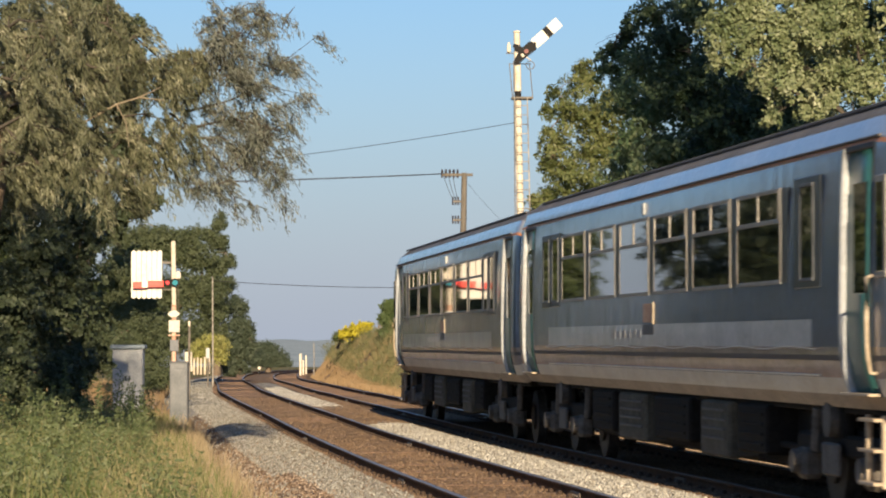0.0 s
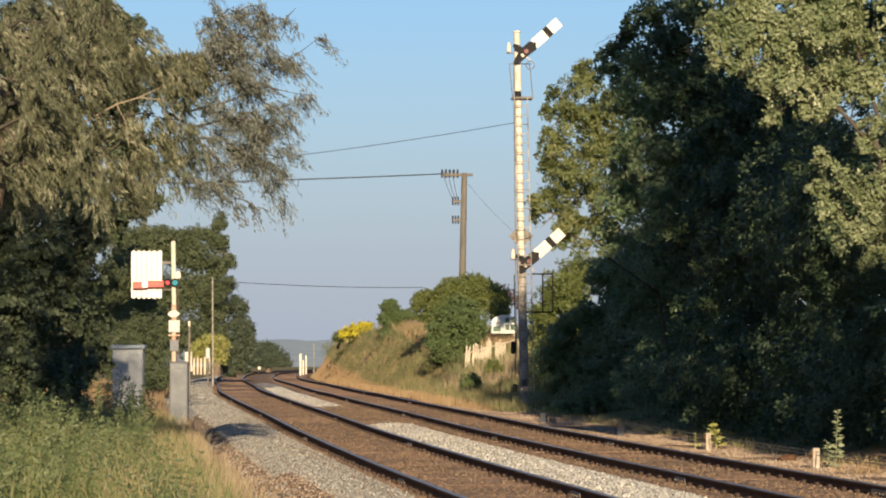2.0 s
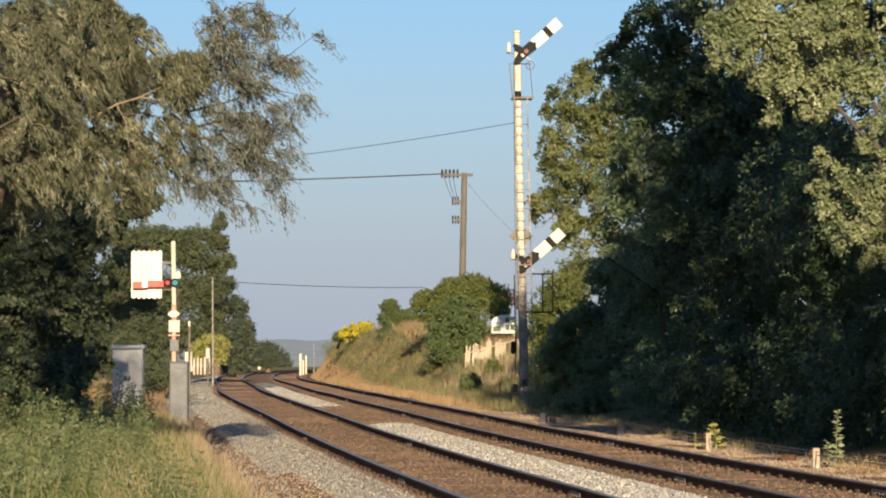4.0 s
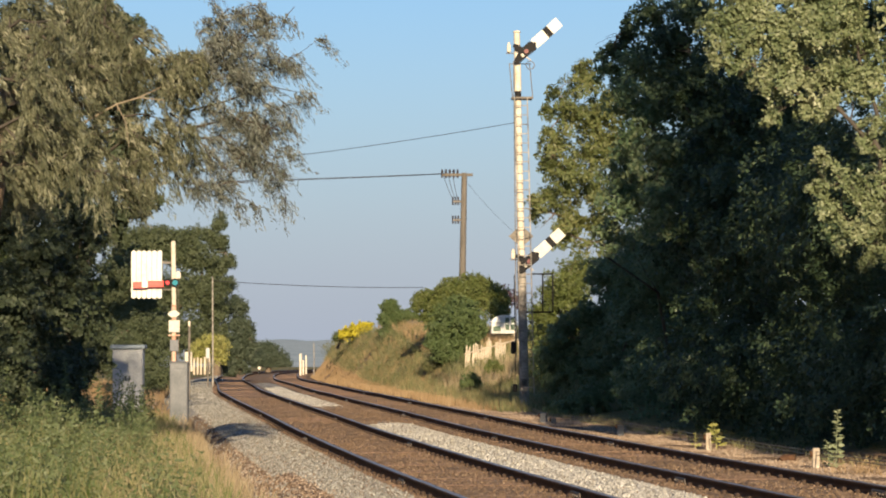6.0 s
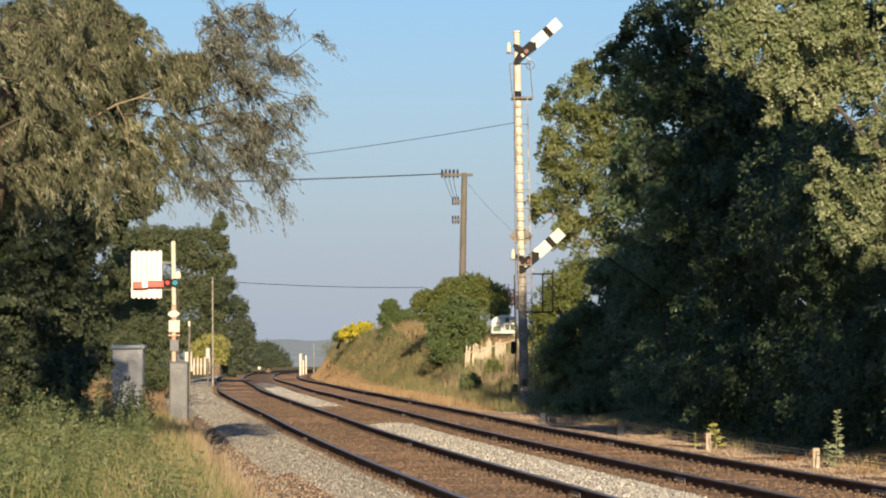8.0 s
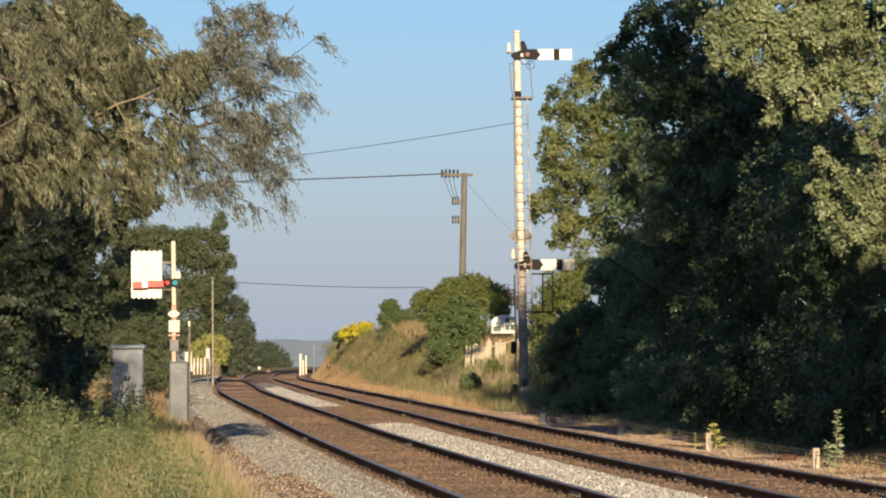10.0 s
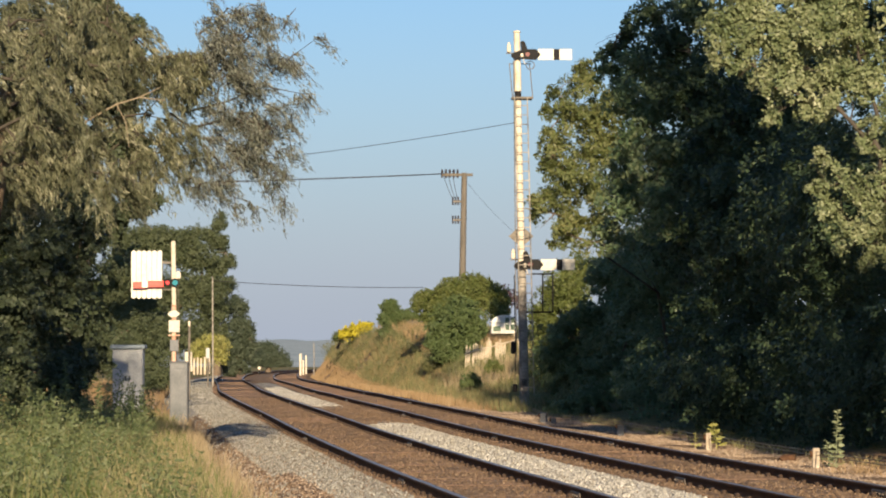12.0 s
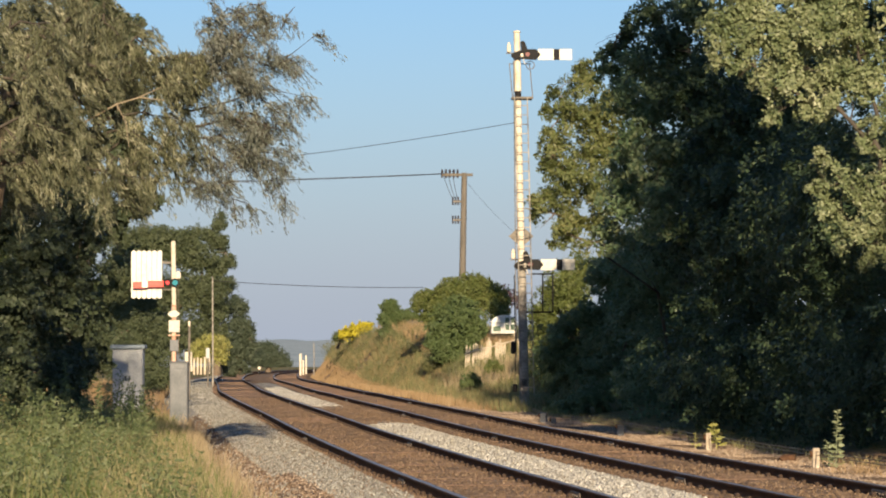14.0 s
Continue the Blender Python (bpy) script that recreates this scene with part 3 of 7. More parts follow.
    brown, bd = cells(17, [(0, (0.11, 0.072, 0.044)), (0.5, (0.185, 0.125, 0.078)), (1, (0.27, 0.195, 0.13))])
    pale, pd = cells(16, [(0, (0.18, 0.165, 0.14)), (0.5, (0.28, 0.265, 0.23)), (1, (0.42, 0.40, 0.35))])
    soil = noise_tex(nd, l, 0.5, 8)
    sr = ramp(nd, [(0.35, (0.10, 0.11, 0.04)), (0.6, (0.22, 0.18, 0.08))])
    l.new(soil.outputs[0], sr.inputs[0])
    c = blend(edge(attr("gravel"), 1.2, 0.9), brown, pale)
    c = blend(edge(attr("green"), 0.9, 0.8), c, sr.outputs[0])
    l.new(c, b.inputs["Base Color"])
    b.inputs["Roughness"].default_value = 0.95
    b.inputs["Specular IOR Level"].default_value = 0.15
    bp = nd.new("ShaderNodeBump")
    bp.inputs["Strength"].default_value, bp.inputs["Distance"].default_value = 0.9, 0.03
    l.new(bd, bp.inputs["Height"])
    l.new(bp.outputs[0], b.inputs["Normal"])
    ob.data.materials.append(m_)
    tagged(ob, "gravelly railway ground with brown earth and grass verges", "ground", kind="structure")
    hill = []
    xs = np.linspace(-500, 300, 120)
    V = []
    for k, x in enumerate(xs):
        t = 3.1 + 2.6 * noise.noise(Vector((x * 0.008, 0, 3))) + 1.1 * noise.noise(Vector((x * 0.06, 1, 3))) - 0.004 * abs(x + 80)
        V += [(x * 0.5, 430, -4.2), (x, 1400, t * 0.4), (x, 1800, t), (x, 2100, -6.0)]
    for k in range(len(xs) - 1):
        for j in range(3):
            hill.append((k * 4 + j, k * 4 + 4 + j, k * 4 + 5 + j, k * 4 + 1 + j))
    tagged(arrays("backdrop", V, hill, M["farhill"], smooth=True), "low wooded hills far off in haze", "hills", kind="structure")


build_ground()


# ---------------------------------------------------------------- tracks
def build_track(d0, label):
    t = thing("railway_track", (0, 0, 0), label, "railway track", "the two tracks")
    prof = [(-0.07, -0.159), (-0.07, -0.148), (-0.012, -0.132), (-0.012, -0.045), (-0.035, -0.036), (-0.035, -0.006), (-0.026, 0.0),
            (0.026, 0.0), (0.035, -0.006), (0.035, -0.036), (0.012, -0.045), (0.012, -0.132), (0.07, -0.148), (0.07, -0.159)]
    k = len(prof)
    for side in (-0.7525, 0.7525):
        V, Fc, mi = [], [], []
        ss = np.concatenate([[-240, -120, -60, -30], np.arange(-14, 300, 1.0)])
        for s in ss:
            x, y, z, th = track_point(s, d0 + side)
            c, sn = math.cos(th), math.sin(th)
            V += [(x + a * c, y - a * sn, z + h) for a, h in prof]
        for i in range(len(ss) - 1):
            for j in range(k):
                Fc.append((i * k + j, i * k + (j + 1) % k, (i + 1) * k + (j + 1) % k, (i + 1) * k + j))
                mi.append(1 if j in (5, 6, 7) else 0)
        r = arrays("rail", V, Fc, [M["rust"], M["railtop"]], t)
        r.data.polygons.foreach_set("material_index", np.array(mi, np.int32))
        # bolted joints
        bm = bmesh.new()
        box(bm, (0.03, 0.62, 0.08), (0.03, 0, -0.09), 0.008)
        box(bm, (0.03, 0.62, 0.08), (-0.03, 0, -0.09), 0.008)
        for q in (-0.22, -0.08, 0.08, 0.22):
            rod(bm, (-0.065, q, -0.088), (0.065, q, -0.088), 0.016, seg=6)
        fp = part("fishplate", bm, M["plate"], t, "greasy bolted rail joint")
        first = True
        for s in np.arange(12.8 if side < 0 else 9.2, 120, 18.29):
            x, y, z, th = track_point(s, d0 + side)
            o = fp if first else new("fishplate", fp.data)
            first = False
            o.parent = t
            o["label"] = "greasy bolted rail joint"
            o.matrix_basis = Matrix.Translation((x, y, z)) @ Matrix.Rotation(-th, 4, "Z")
    return t


near_track = build_track(0.0, "running line of rusty rails on brown stained sleepers")
far_track = build_track(FAR, "second running line of rusty rails beside the bank")


def build_sleepers(t, d0):
    bm = bmesh.new()
    box(bm, (2.5, 0.25, 0.14), (0, 0, -0.193), 0.012)
    one = part("sleeper", bm, M["sleeper"], t)
    bm = bmesh.new()
    box(bm, (0.34, 0.15, 0.032), (0, 0, -0.152), 0.005)
    for q in (-0.085, 0.085):
        box(bm, (0.055, 0.11, 0.08), (q * 1.1, 0, -0.115), 0.015)
    ch = part("rail_chair", bm, M["chair"], t)
    first, first_c = True, True
    far_v, far_f = [], []
    for s in np.arange(2.0, 210.0, 0.66):
        x, y, z, th = track_point(s + rng.normal() * 0.02, d0)
        m = Matrix.Translation((x, y, z + rng.normal() * 0.006)) @ Matrix.Rotation(-th + rng.normal() * 0.008, 4, "Z")
        if s < 120:
            o = one if first else new("sleeper", one.data)
            first = False
            o.parent, o.matrix_basis = t, m
            if s < 62:
                for side in (-0.7525, 0.7525):
                    c = ch if first_c else new("rail_chair", ch.data)
                    first_c = False
                    c.parent, c.matrix_basis = t, m @ Matrix.Translation((side, 0, 0))
        else:
            b = len(far_v)
            for v in one.data.vertices:
                far_v.append(tuple(m @ v.co))
            far_f += [tuple(i + b for i in p.vertices) for p in one.data.polygons]
    me = bpy.data.meshes.new("buried_timber")
    me.from_pydata(far_v, [], far_f)
    me.materials.append(M["sleeper"])
    o = new("buried_timber", me)
    o.parent = t
    tagged(o, kind="stuff")


build_sleepers(near_track, 0.0)
build_sleepers(far_track, FAR)


def ballast(name, label, material, zones, size):
    """Loose stones, each a small uneven lump lying in the bed."""
    P = []
    for n, d0, d1, y0, y1 in zones:
        u = rng.random(n)
        y = y0 * (y1 / y0) ** u
        d = rng.uniform(d0, d1, n)
        P.append(np.stack([line_x(y) + d, y, ground_z(d, y) + 0.004], 1))
    P = np.concatenate(P)
    n = len(P)
    octa = np.array([(1, 0, -0.5), (-1, 0, -0.5), (0, 1, -0.5), (0, -1, -0.5), (0, 0, 1)], float)
    tri = np.array([(0, 2, 4), (2, 1, 4), (1, 3, 4), (3, 0, 4)])     # the upper half: the rest lies in the bed
    r = size * rng.uniform(0.5, 1.3, (n, 1, 1)) * rng.uniform(0.6, 1.3, (n, 5, 1))
    a = rng.uniform(0, 6.28, n)
    c, s_ = np.cos(a), np.sin(a)
    V = octa[None] * r + rng.normal(size=(n, 5, 3)) * size * 0.25
    V = np.stack([V[..., 0] * c[:, None] - V[..., 1] * s_[:, None], V[..., 0] * s_[:, None] + V[..., 1] * c[:, None], V[..., 2] * 0.75], -1) + P[:, None]
    Fc = (tri[None] + np.arange(n)[:, None, None] * 5).reshape(-1, 3)
    tagged(arrays(name, V.reshape(-1, 3), Fc, material), label, "ballast", kind="stuff")


def stones_material(name, tones):
    m, n, l, b = nodes_of(name)
    g = n.new("ShaderNodeNewGeometry")
    r = ramp(n, [(i / (len(tones) - 1), c) for i, c in enumerate(tones)])
    l.new(g.outputs["Random Per Island"], r.inputs[0])
    mix = n.new("ShaderNodeMixRGB")
    mix.blend_type = "OVERLAY"
    mix.inputs[0].default_value = 0.4
    t = noise_tex(n, l, 40, 4)
    l.new(r.outputs[0], mix.inputs[1])
    l.new(t.outputs[0], mix.inputs[2])
    l.new(mix.outputs[0], b.inputs["Base Color"])
    b.inputs["Roughness"].default_value, b.inputs["Specular IOR Level"].default_value = 0.92, 0.2
    return m


PALE = stones_material("pale_ballast", [(0.18, 0.168, 0.135), (0.30, 0.285, 0.235), (0.41, 0.39, 0.325), (0.56, 0.53, 0.46)])
RUSTY = stones_material("rusty_ballast", [(0.155, 0.10, 0.06), (0.195, 0.13, 0.079), (0.235, 0.162, 0.10), (0.285, 0.205, 0.135)])
BRIGHT = stones_material("bright_ballast", [(0.28, 0.26, 0.215), (0.46, 0.435, 0.365), (0.60, 0.57, 0.49), (0.75, 0.715, 0.63)])
ballast("pale_ballast", "loose pale grey ballast stones", PALE, [(8000, -2.05, -1.75, 42, 95), (23000, -1.8, -0.98, 30, 95), (1800, -2.9, -2.0, 30, 85)], 0.024)
ballast("bright_ballast", "brighter pale ballast heaped between the two tracks", BRIGHT, [(19000, 1.05, 1.98, 30, 66), (5000, 1.15, 1.85, 84, 130)], 0.030)
ballast("path_gravel", "pale gravel of the far cess path", PALE, [(12000, -3.2, -1.0, 88, 210)], 0.05)
ballast("rusty_ballast", "rust-brown ballast between the rails", RUSTY, [(17000, -1.25, 1.1, 30, 100), (15500, 1.95, 4.5, 30, 100), (5000, 4.4, 5.0, 30, 90), (5000, 1.0, 2.1, 60, 100), (8000, -3.7, -1.95, 30, 75), (3500, -2.1, -1.0, 30, 80), (2500, 1.0, 2.0, 30, 66)], 0.020)


# Sandy stones, toned up to stand for sunlight missing on the cess.
SANDY = stones_material("sun_lifted_sandy_gravel", [(0.30, 0.215, 0.14), (0.40, 0.295, 0.20), (0.49, 0.375, 0.265), (0.60, 0.48, 0.36)])
ballast("cess_gravel", "sandy cess gravel by the hedge, lightened to stand for sun", SANDY, [(27000, 4.8, 6.5, 30, 92), (3000, -2.7, -1.7, 33, 54)], 0.019)


# ---------------------------------------------------------------- train
CAR, HALF = 22.6, 1.365
SECT = [(1.17, 0.98), (1.265, 1.10), (1.322, 1.25), (1.35, 1.40), (1.356, 1.45), (1.364, 1.52), (1.366, 1.77), (1.365, 2.10), (1.355, 2.70), (1.34, 3.02), (1.325, 3.24), (1.315, 3.28),
        (1.24, 3.47), (1.05, 3.62), (0.75, 3.73), (0.40, 3.79), (0.0, 3.81)]
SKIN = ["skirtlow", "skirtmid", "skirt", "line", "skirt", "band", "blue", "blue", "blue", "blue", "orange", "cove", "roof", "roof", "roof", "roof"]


def side_x(z):
    return float(np.interp(z, [h for w, h in SECT], [w for w, h in SECT]))


def build_car(label, cab_rear):
    """One railcar. Its own +y points the way it runs; x = +HALF is the side towards the near track."""
    t = thing("railcar", (0, 0, 0), label, "railcar", "cars of the passing train")
    full = [(-w, h) for w, h in SECT] + [(w, h) for w, h in SECT[-2::-1]]
    skins = SKIN + SKIN[::-1]
    names = []
    for s in skins:
        if s not in names:
            names.append(s)
    y0, y1 = -CAR / 2, CAR / 2
    # from each end of the car to the middle of its door, and to its narrow windows
    door_in = {-1: 1.92, 1: 1.17} if cab_rear else {-1: 1.20, 1: 1.55}
    narrow_in = {-1: (3.65,), 1: (3.05, 3.92)} if cab_rear else {-1: (3.05, 3.92), 1: (3.36,)}
    # ends are drawn in a little and rounded
    taper = [(0.0, 0.90, 0.14), (0.05, 0.955, 0.05), (0.16, 0.99, 0.0), (0.35, 1.0, 0.0)]
    cab_taper = [(0.0, 0.86, 0.40), (0.06, 0.915, 0.29), (0.18, 0.96, 0.17), (0.40, 0.985, 0.09), (0.75, 1.0, 0.03)]
    back, front = (cab_taper, taper) if cab_rear else (taper, cab_taper)
    stations = [(y0 + q, sc, dz) for q, sc, dz in back]
    stations += [(v, 1.0, 0.0) for v in np.linspace(y0 + 1.2, y1 - 1.2, 11)]
    stations += [(y1 - q, sc, dz) for q, sc, dz in front]
    stations = sorted(stations + [(e * (CAR / 2 - door_in[e]) + q, 1.0, 0.0) for e in (-1, 1) for q in (-0.49, 0.49)])
    V, Fc, mi = [], [], []
    n = len(full)
    for y, sc, dz in stations:
        V += [(x * sc, y, h - dz * max(0.0, (h - 2.6) / 1.2) + dz * max(0.0, 1.5 - h)) for x, h in full]
    for i in range(len(stations) - 1):
        mid_y = (stations[i][0] + stations[i + 1][0]) / 2
        doorway = abs(abs(mid_y) - (CAR / 2 - door_in[1 if mid_y > 0 else -1])) < 0.48
        for j in range(n - 1):
            if doorway and 1 <= min(j, n - 2 - j) <= 9:
                continue
            Fc.append((i * n + j, i * n + j + 1, (i + 1) * n + j + 1, (i + 1) * n + j))
            plain = skins[j] == "band" and not (y0 + 3.1 < stations[i][0] < y1 - 5.1)
            mi.append(names.index("blue" if plain else skins[j]))
    body = arrays("body", V, Fc, [M[s] for s in names], t, smooth=False)
    body.data.polygons.foreach_set("material_index", np.array(mi, np.int32))
    for y, sg, (_, sc, dz) in ((y0, -1, back[0]), (y1, 1, front[0])):
        bm = bmesh.new()
        vs = [bm.verts.new((x * sc, y, h - dz * max(0.0, (h - 2.6) / 1.2) + dz * max(0.0, 1.5 - h))) for x, h in full]
        bm.faces.new(vs if sg < 0 else vs[::-1])
        part("end_wall", bm, M["blue"], t)
        bm = bmesh.new()
        box(bm, (1.0, 0.34, 2.15), (0, y + sg * 0.15, 2.2), 0.06)
        for q in range(4):
            box(bm, (1.08, 0.03, 2.23), (0, y + sg * (0.03 + q * 0.085), 2.2), 0.01)
        part("gangway_bellows", bm, M["rubber"], t, "black pleated gangway")
    bm = bmesh.new()
    box(bm, (2.2, CAR - 0.6, 0.16), (0, 0, 1.0), 0.02)
    part("floor_frame", bm, M["under"], t)
    # roof ribs and vents
    for q in np.linspace(y0 + 3, y1 - 3, 5):
        bm = bmesh.new()
        box(bm, (0.5, 0.8, 0.06), (-0.25, q, 3.80), 0.02)
        part("roof_vent", bm, M["roof"], t)
    bm = bmesh.new()
    for sd in (-1, 1):
        box(bm, (0.025, CAR - 1.7, 0.02), (sd * 1.327, 0, 3.292), 0.004)
        box(bm, (0.03, CAR - 1.7, 0.03), (sd * 1.09, 0, 3.615), 0.006)
    part("gutter", bm, M["roof"], t)
    for sd in (-1, 1):
        # large windows in pairs of a tall pane under two hoppers
        for k in range(6):
            c = (k - 2.5) * 2.33
            bm = bmesh.new()
            lo, hi, w = 2.13, 3.0, 1.98
            x = sd * (side_x(2.5) + 0.006)
            for a, b_, z, h in ((0, w, lo, 0.04), (0, w, hi, 0.04), (0, w, 2.71, 0.045)):
                box(bm, (0.016, b_, h), (x, c, z), 0.004)
            for q in (-w / 2, w / 2):
                box(bm, (0.016, 0.04, hi - lo + 0.04), (x, c + q, (lo + hi) / 2), 0.004)
            for q in (-w / 2 + 0.05, 0.0, w / 2 - 0.05):
                box(bm, (0.026, 0.045, hi - 2.71), (x, c + q, (2.71 + hi) / 2), 0.004)
            fr = part("window", bm, M["alu"], t, "aluminium-framed window with hopper lights")
            bm = bmesh.new()
            box(bm, (0.012, w - 0.02, 2.70 - lo), (x + sd * -0.003, c, (2.70 + lo) / 2))
            part("pane", bm, M["pane"], fr)
            for q in (-w / 4, w / 4):
                bm = bmesh.new()
                box(bm, (0.012, w / 2 - 0.04, hi - 2.72), (x + sd * -0.003, c + q, (2.72 + hi) / 2))
                part("hopper_pane", bm, M["pane"], fr)
        for k in range(7):
            bm = bmesh.new()
            box(bm, (0.012, 0.30, 0.90), (sd * (side_x(2.5) + 0.001), (k - 3) * 2.33, 2.565), 0.004)
            part("window_pillar", bm, M["panel_dark"], t, "dark panel between the windows")
        for e in (-1, 1):
            # dark panel and narrow windows by the doors
            x = sd * (side_x(2.5) + 0.004)
            for off in narrow_in[e]:
                c = e * (CAR / 2 - off)
                bm = bmesh.new()
                box(bm, (0.02, 0.84 if len(narrow_in[e]) > 1 else 1.05, 1.02), (x, c, 2.56), 0.01)
                nw = part("narrow_window", bm, M["panel_dark"], t, "narrow window in a dark panel")
                bm = bmesh.new()
                for q in (-0.26, 0.26):
                    box(bm, (0.016, 0.03, 0.86), (x + sd * 0.012, c + q, 2.56), 0.005)
                for q in (2.13, 2.99):
                    box(bm, (0.03, 0.55, 0.03), (x + sd * 0.012, c, q), 0.005)
                part("frame", bm, M["galv"], nw)
                bm = bmesh.new()
                box(bm, (0.012, 0.5, 0.83), (x + sd * 0.008, c, 2.56))
                part("pane", bm, M["pane"], nw)
            # door: teal leaf set in, with a white pillar at each side
            c = e * (CAR / 2 - door_in[e])
            zs = [1.10, 1.18, 1.28, 1.37, 1.46, 1.77, 2.1, 2.5, 2.8, 3.02, 3.24]
            V, Fc = [], []
            for z in zs:
                for q in (-0.49, 0.49):
                    V.append((sd * (side_x(z) - 0.045), c + q, z))
            Fc = [(2 * i, 2 * i + 1, 2 * i + 3, 2 * i + 2) for i in range(len(zs) - 1)]
            door = arrays("door", V, Fc, M["door"], t, "teal sliding passenger door")
            so = door.modifiers.new("thick", "SOLIDIFY")
            so.thickness, so.offset = 0.02, 0
            bm = bmesh.new()
            box(bm, (0.03, 0.42, 0.95), (sd * (side_x(2.5) - 0.041), c, 2.45), 0.005)
            part("door_window", bm, M["pane"], door)
            bm = bmesh.new()
            box(bm, (0.16, 0.98, 0.05), (sd * (side_x(3.2) - 0.07), c, 3.225), 0.01)
            part("door_header", bm, M["rubber"], door)
            for q in (-0.51, 0.51):
                V = []
                for z in zs:
                    wd, pr = (0.036, 0.022) if q < 0 else (0.024, 0.010)
                    for a, o in ((-0.095, -wd), (pr, -wd), (pr, wd), (-0.095, wd)):
                        V.append((sd * (side_x(z) + a), c + q + o, z))
                Fc = []
                for i in range(len(zs) - 1):
                    for j in range(4):
                        Fc.append((4 * i + j, 4 * i + (j + 1) % 4, 4 * i + 4 + (j + 1) % 4, 4 * i + 4 + j))
                Fc += [(0, 1, 2, 3), tuple(4 * (len(zs) - 1) + j for j in (3, 2, 1, 0))]
                arrays("door_pillar", V, Fc, M["jamb"] if q < 0 else M["pillar_dark"], t, "white upright beside the door" if q < 0 else "dark upright beside the door")
            bm = bmesh.new()
            box(bm, (0.26, 1.0, 0.025), (sd * (side_x(1.11) - 0.01), c, 1.115), 0.005)
            part("door_step", bm, M["steps"], t, "pale metal door step")
        # cab side window at the outer end
        c = (-1 if cab_rear else 1) * (CAR / 2 - (0.92 if cab_rear else 0.70))
        bm = bmesh.new()
        box(bm, (0.03, 0.36, 0.86), (sd * (side_x(2.5) + 0.001), c, 2.52), 0.01)
        cw = part("cab_window", bm, M["alu"], t, "small cab side window")
        bm = bmesh.new()
        box(bm, (0.03, 0.27, 0.76), (sd * (side_x(2.5) + 0.005), c, 2.52), 0.01)
        part("pane", bm, M["pane"], cw)
        # grab rail between the door and the cab
        c = (-1 if cab_rear else 1) * (CAR / 2 - (1.36 if cab_rear else 0.99))
        rail = [(sd * (side_x(z) + 0.05), c, z) for z in (1.30, 1.42, 1.55, 1.8, 2.1)]
        tubes("grab_rail", [([(sd * side_x(1.30), c, 1.30)] + rail + [(sd * side_x(2.12), c, 2.12)], [0.018] * 7)], M["steps"], t, 6, "cream-painted grab rail")
        # small reddish panel and grey notice below the windows
        bm = bmesh.new()
        box(bm, (0.005, 0.62, 0.22), (sd * 1.369, (1 if cab_rear else -1) * 0.2, 1.90), 0.003)
        part("notice", bm, M["brick"], t, "small reddish notice panel")
        bm = bmesh.new()
        box(bm, (0.014, 0.05, 0.26), (sd * 1.372, (1 if cab_rear else -1) * 0.2 + 0.34, 1.90), 0.003)
        part("notice_edge", bm, M["steps"], t)
        bm = bmesh.new()
        box(bm, (0.004, 0.70, 0.12), (sd * 1.3685, (1 if cab_rear else -1) * 0.2, 1.71), 0.002)
        part("grey_patch", bm, M["line"], t, "dark grey patch over the pale band")
        bm = bmesh.new()
        box(bm, (0.03, 0.12, 0.14), (sd * (side_x(3.12) + 0.012), (1 if cab_rear else -1) * 0.6, 3.13), 0.008)
        part("side_lamp", bm, M["jamb"], t, "small pale door lamp")
        # faint grey lettering bars on the band
        for q in range(6):
            bm = bmesh.new()
            box(bm, (0.003, 0.24, 0.09), (sd * 1.367, -2.6 + q * 0.36, 1.66))
            part("lettering_bar", bm, M["letter"], t)
        # Thin strips shaped as a wavy pale reflection and a beige highlight.
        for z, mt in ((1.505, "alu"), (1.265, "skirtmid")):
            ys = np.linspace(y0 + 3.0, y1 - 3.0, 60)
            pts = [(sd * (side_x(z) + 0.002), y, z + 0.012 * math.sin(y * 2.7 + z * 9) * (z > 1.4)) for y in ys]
            tubes("reflection_strip", [(pts, [0.010] * 60)], M[mt], t, 5)
    # Dark inner box added to block light between the underframe boxes.
    bm = bmesh.new()
    box(bm, (1.7, CAR - 9.6, 0.62), (0, 0, 0.62), 0.04)
    part("underframe_light_block", bm, M["under"], t)
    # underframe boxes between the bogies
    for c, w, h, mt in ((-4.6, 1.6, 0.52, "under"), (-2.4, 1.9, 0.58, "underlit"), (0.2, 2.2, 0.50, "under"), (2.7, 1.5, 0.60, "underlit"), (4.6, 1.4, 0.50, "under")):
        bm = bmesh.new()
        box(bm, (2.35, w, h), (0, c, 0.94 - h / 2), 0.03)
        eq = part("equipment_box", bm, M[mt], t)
        for q in range(4):
            bm = bmesh.new()
            box(bm, (0.02, w * 0.8, 0.03), (1.185, c, 0.84 - q * 0.1), 0.004)
            part("louvre", bm, M["axlebox"] if mt == "underlit" else M[mt], eq)
    for sd in (-1, 1):
        bm = bmesh.new()
        rod(bm, (sd * 1.0, -6.4, 0.55), (sd * 1.0, 6.4, 0.55), 0.035)
        part("pipe", bm, M["under"], t)
    for c in (-CAR / 2 + 3.3, CAR / 2 - 3.3):
        bm = bmesh.new()
        for sd in (-1, 1):
            box(bm, (0.14, 3.3, 0.20), (sd * 1.03, c, 0.62), 0.03)
            box(bm, (0.10, 0.5, 0.30), (sd * 1.06, c, 0.84), 0.03)
        box(bm, (1.9, 0.5, 0.25), (0, c, 0.66), 0.03)
        bogie = part("bogie", bm, M["under"], t, "dark grimy bogie")
        for sd in (-1, 1):
            bm = bmesh.new()
            box(bm, (0.05, 0.62, 0.30), (sd * 1.16, c, 0.50), 0.02)
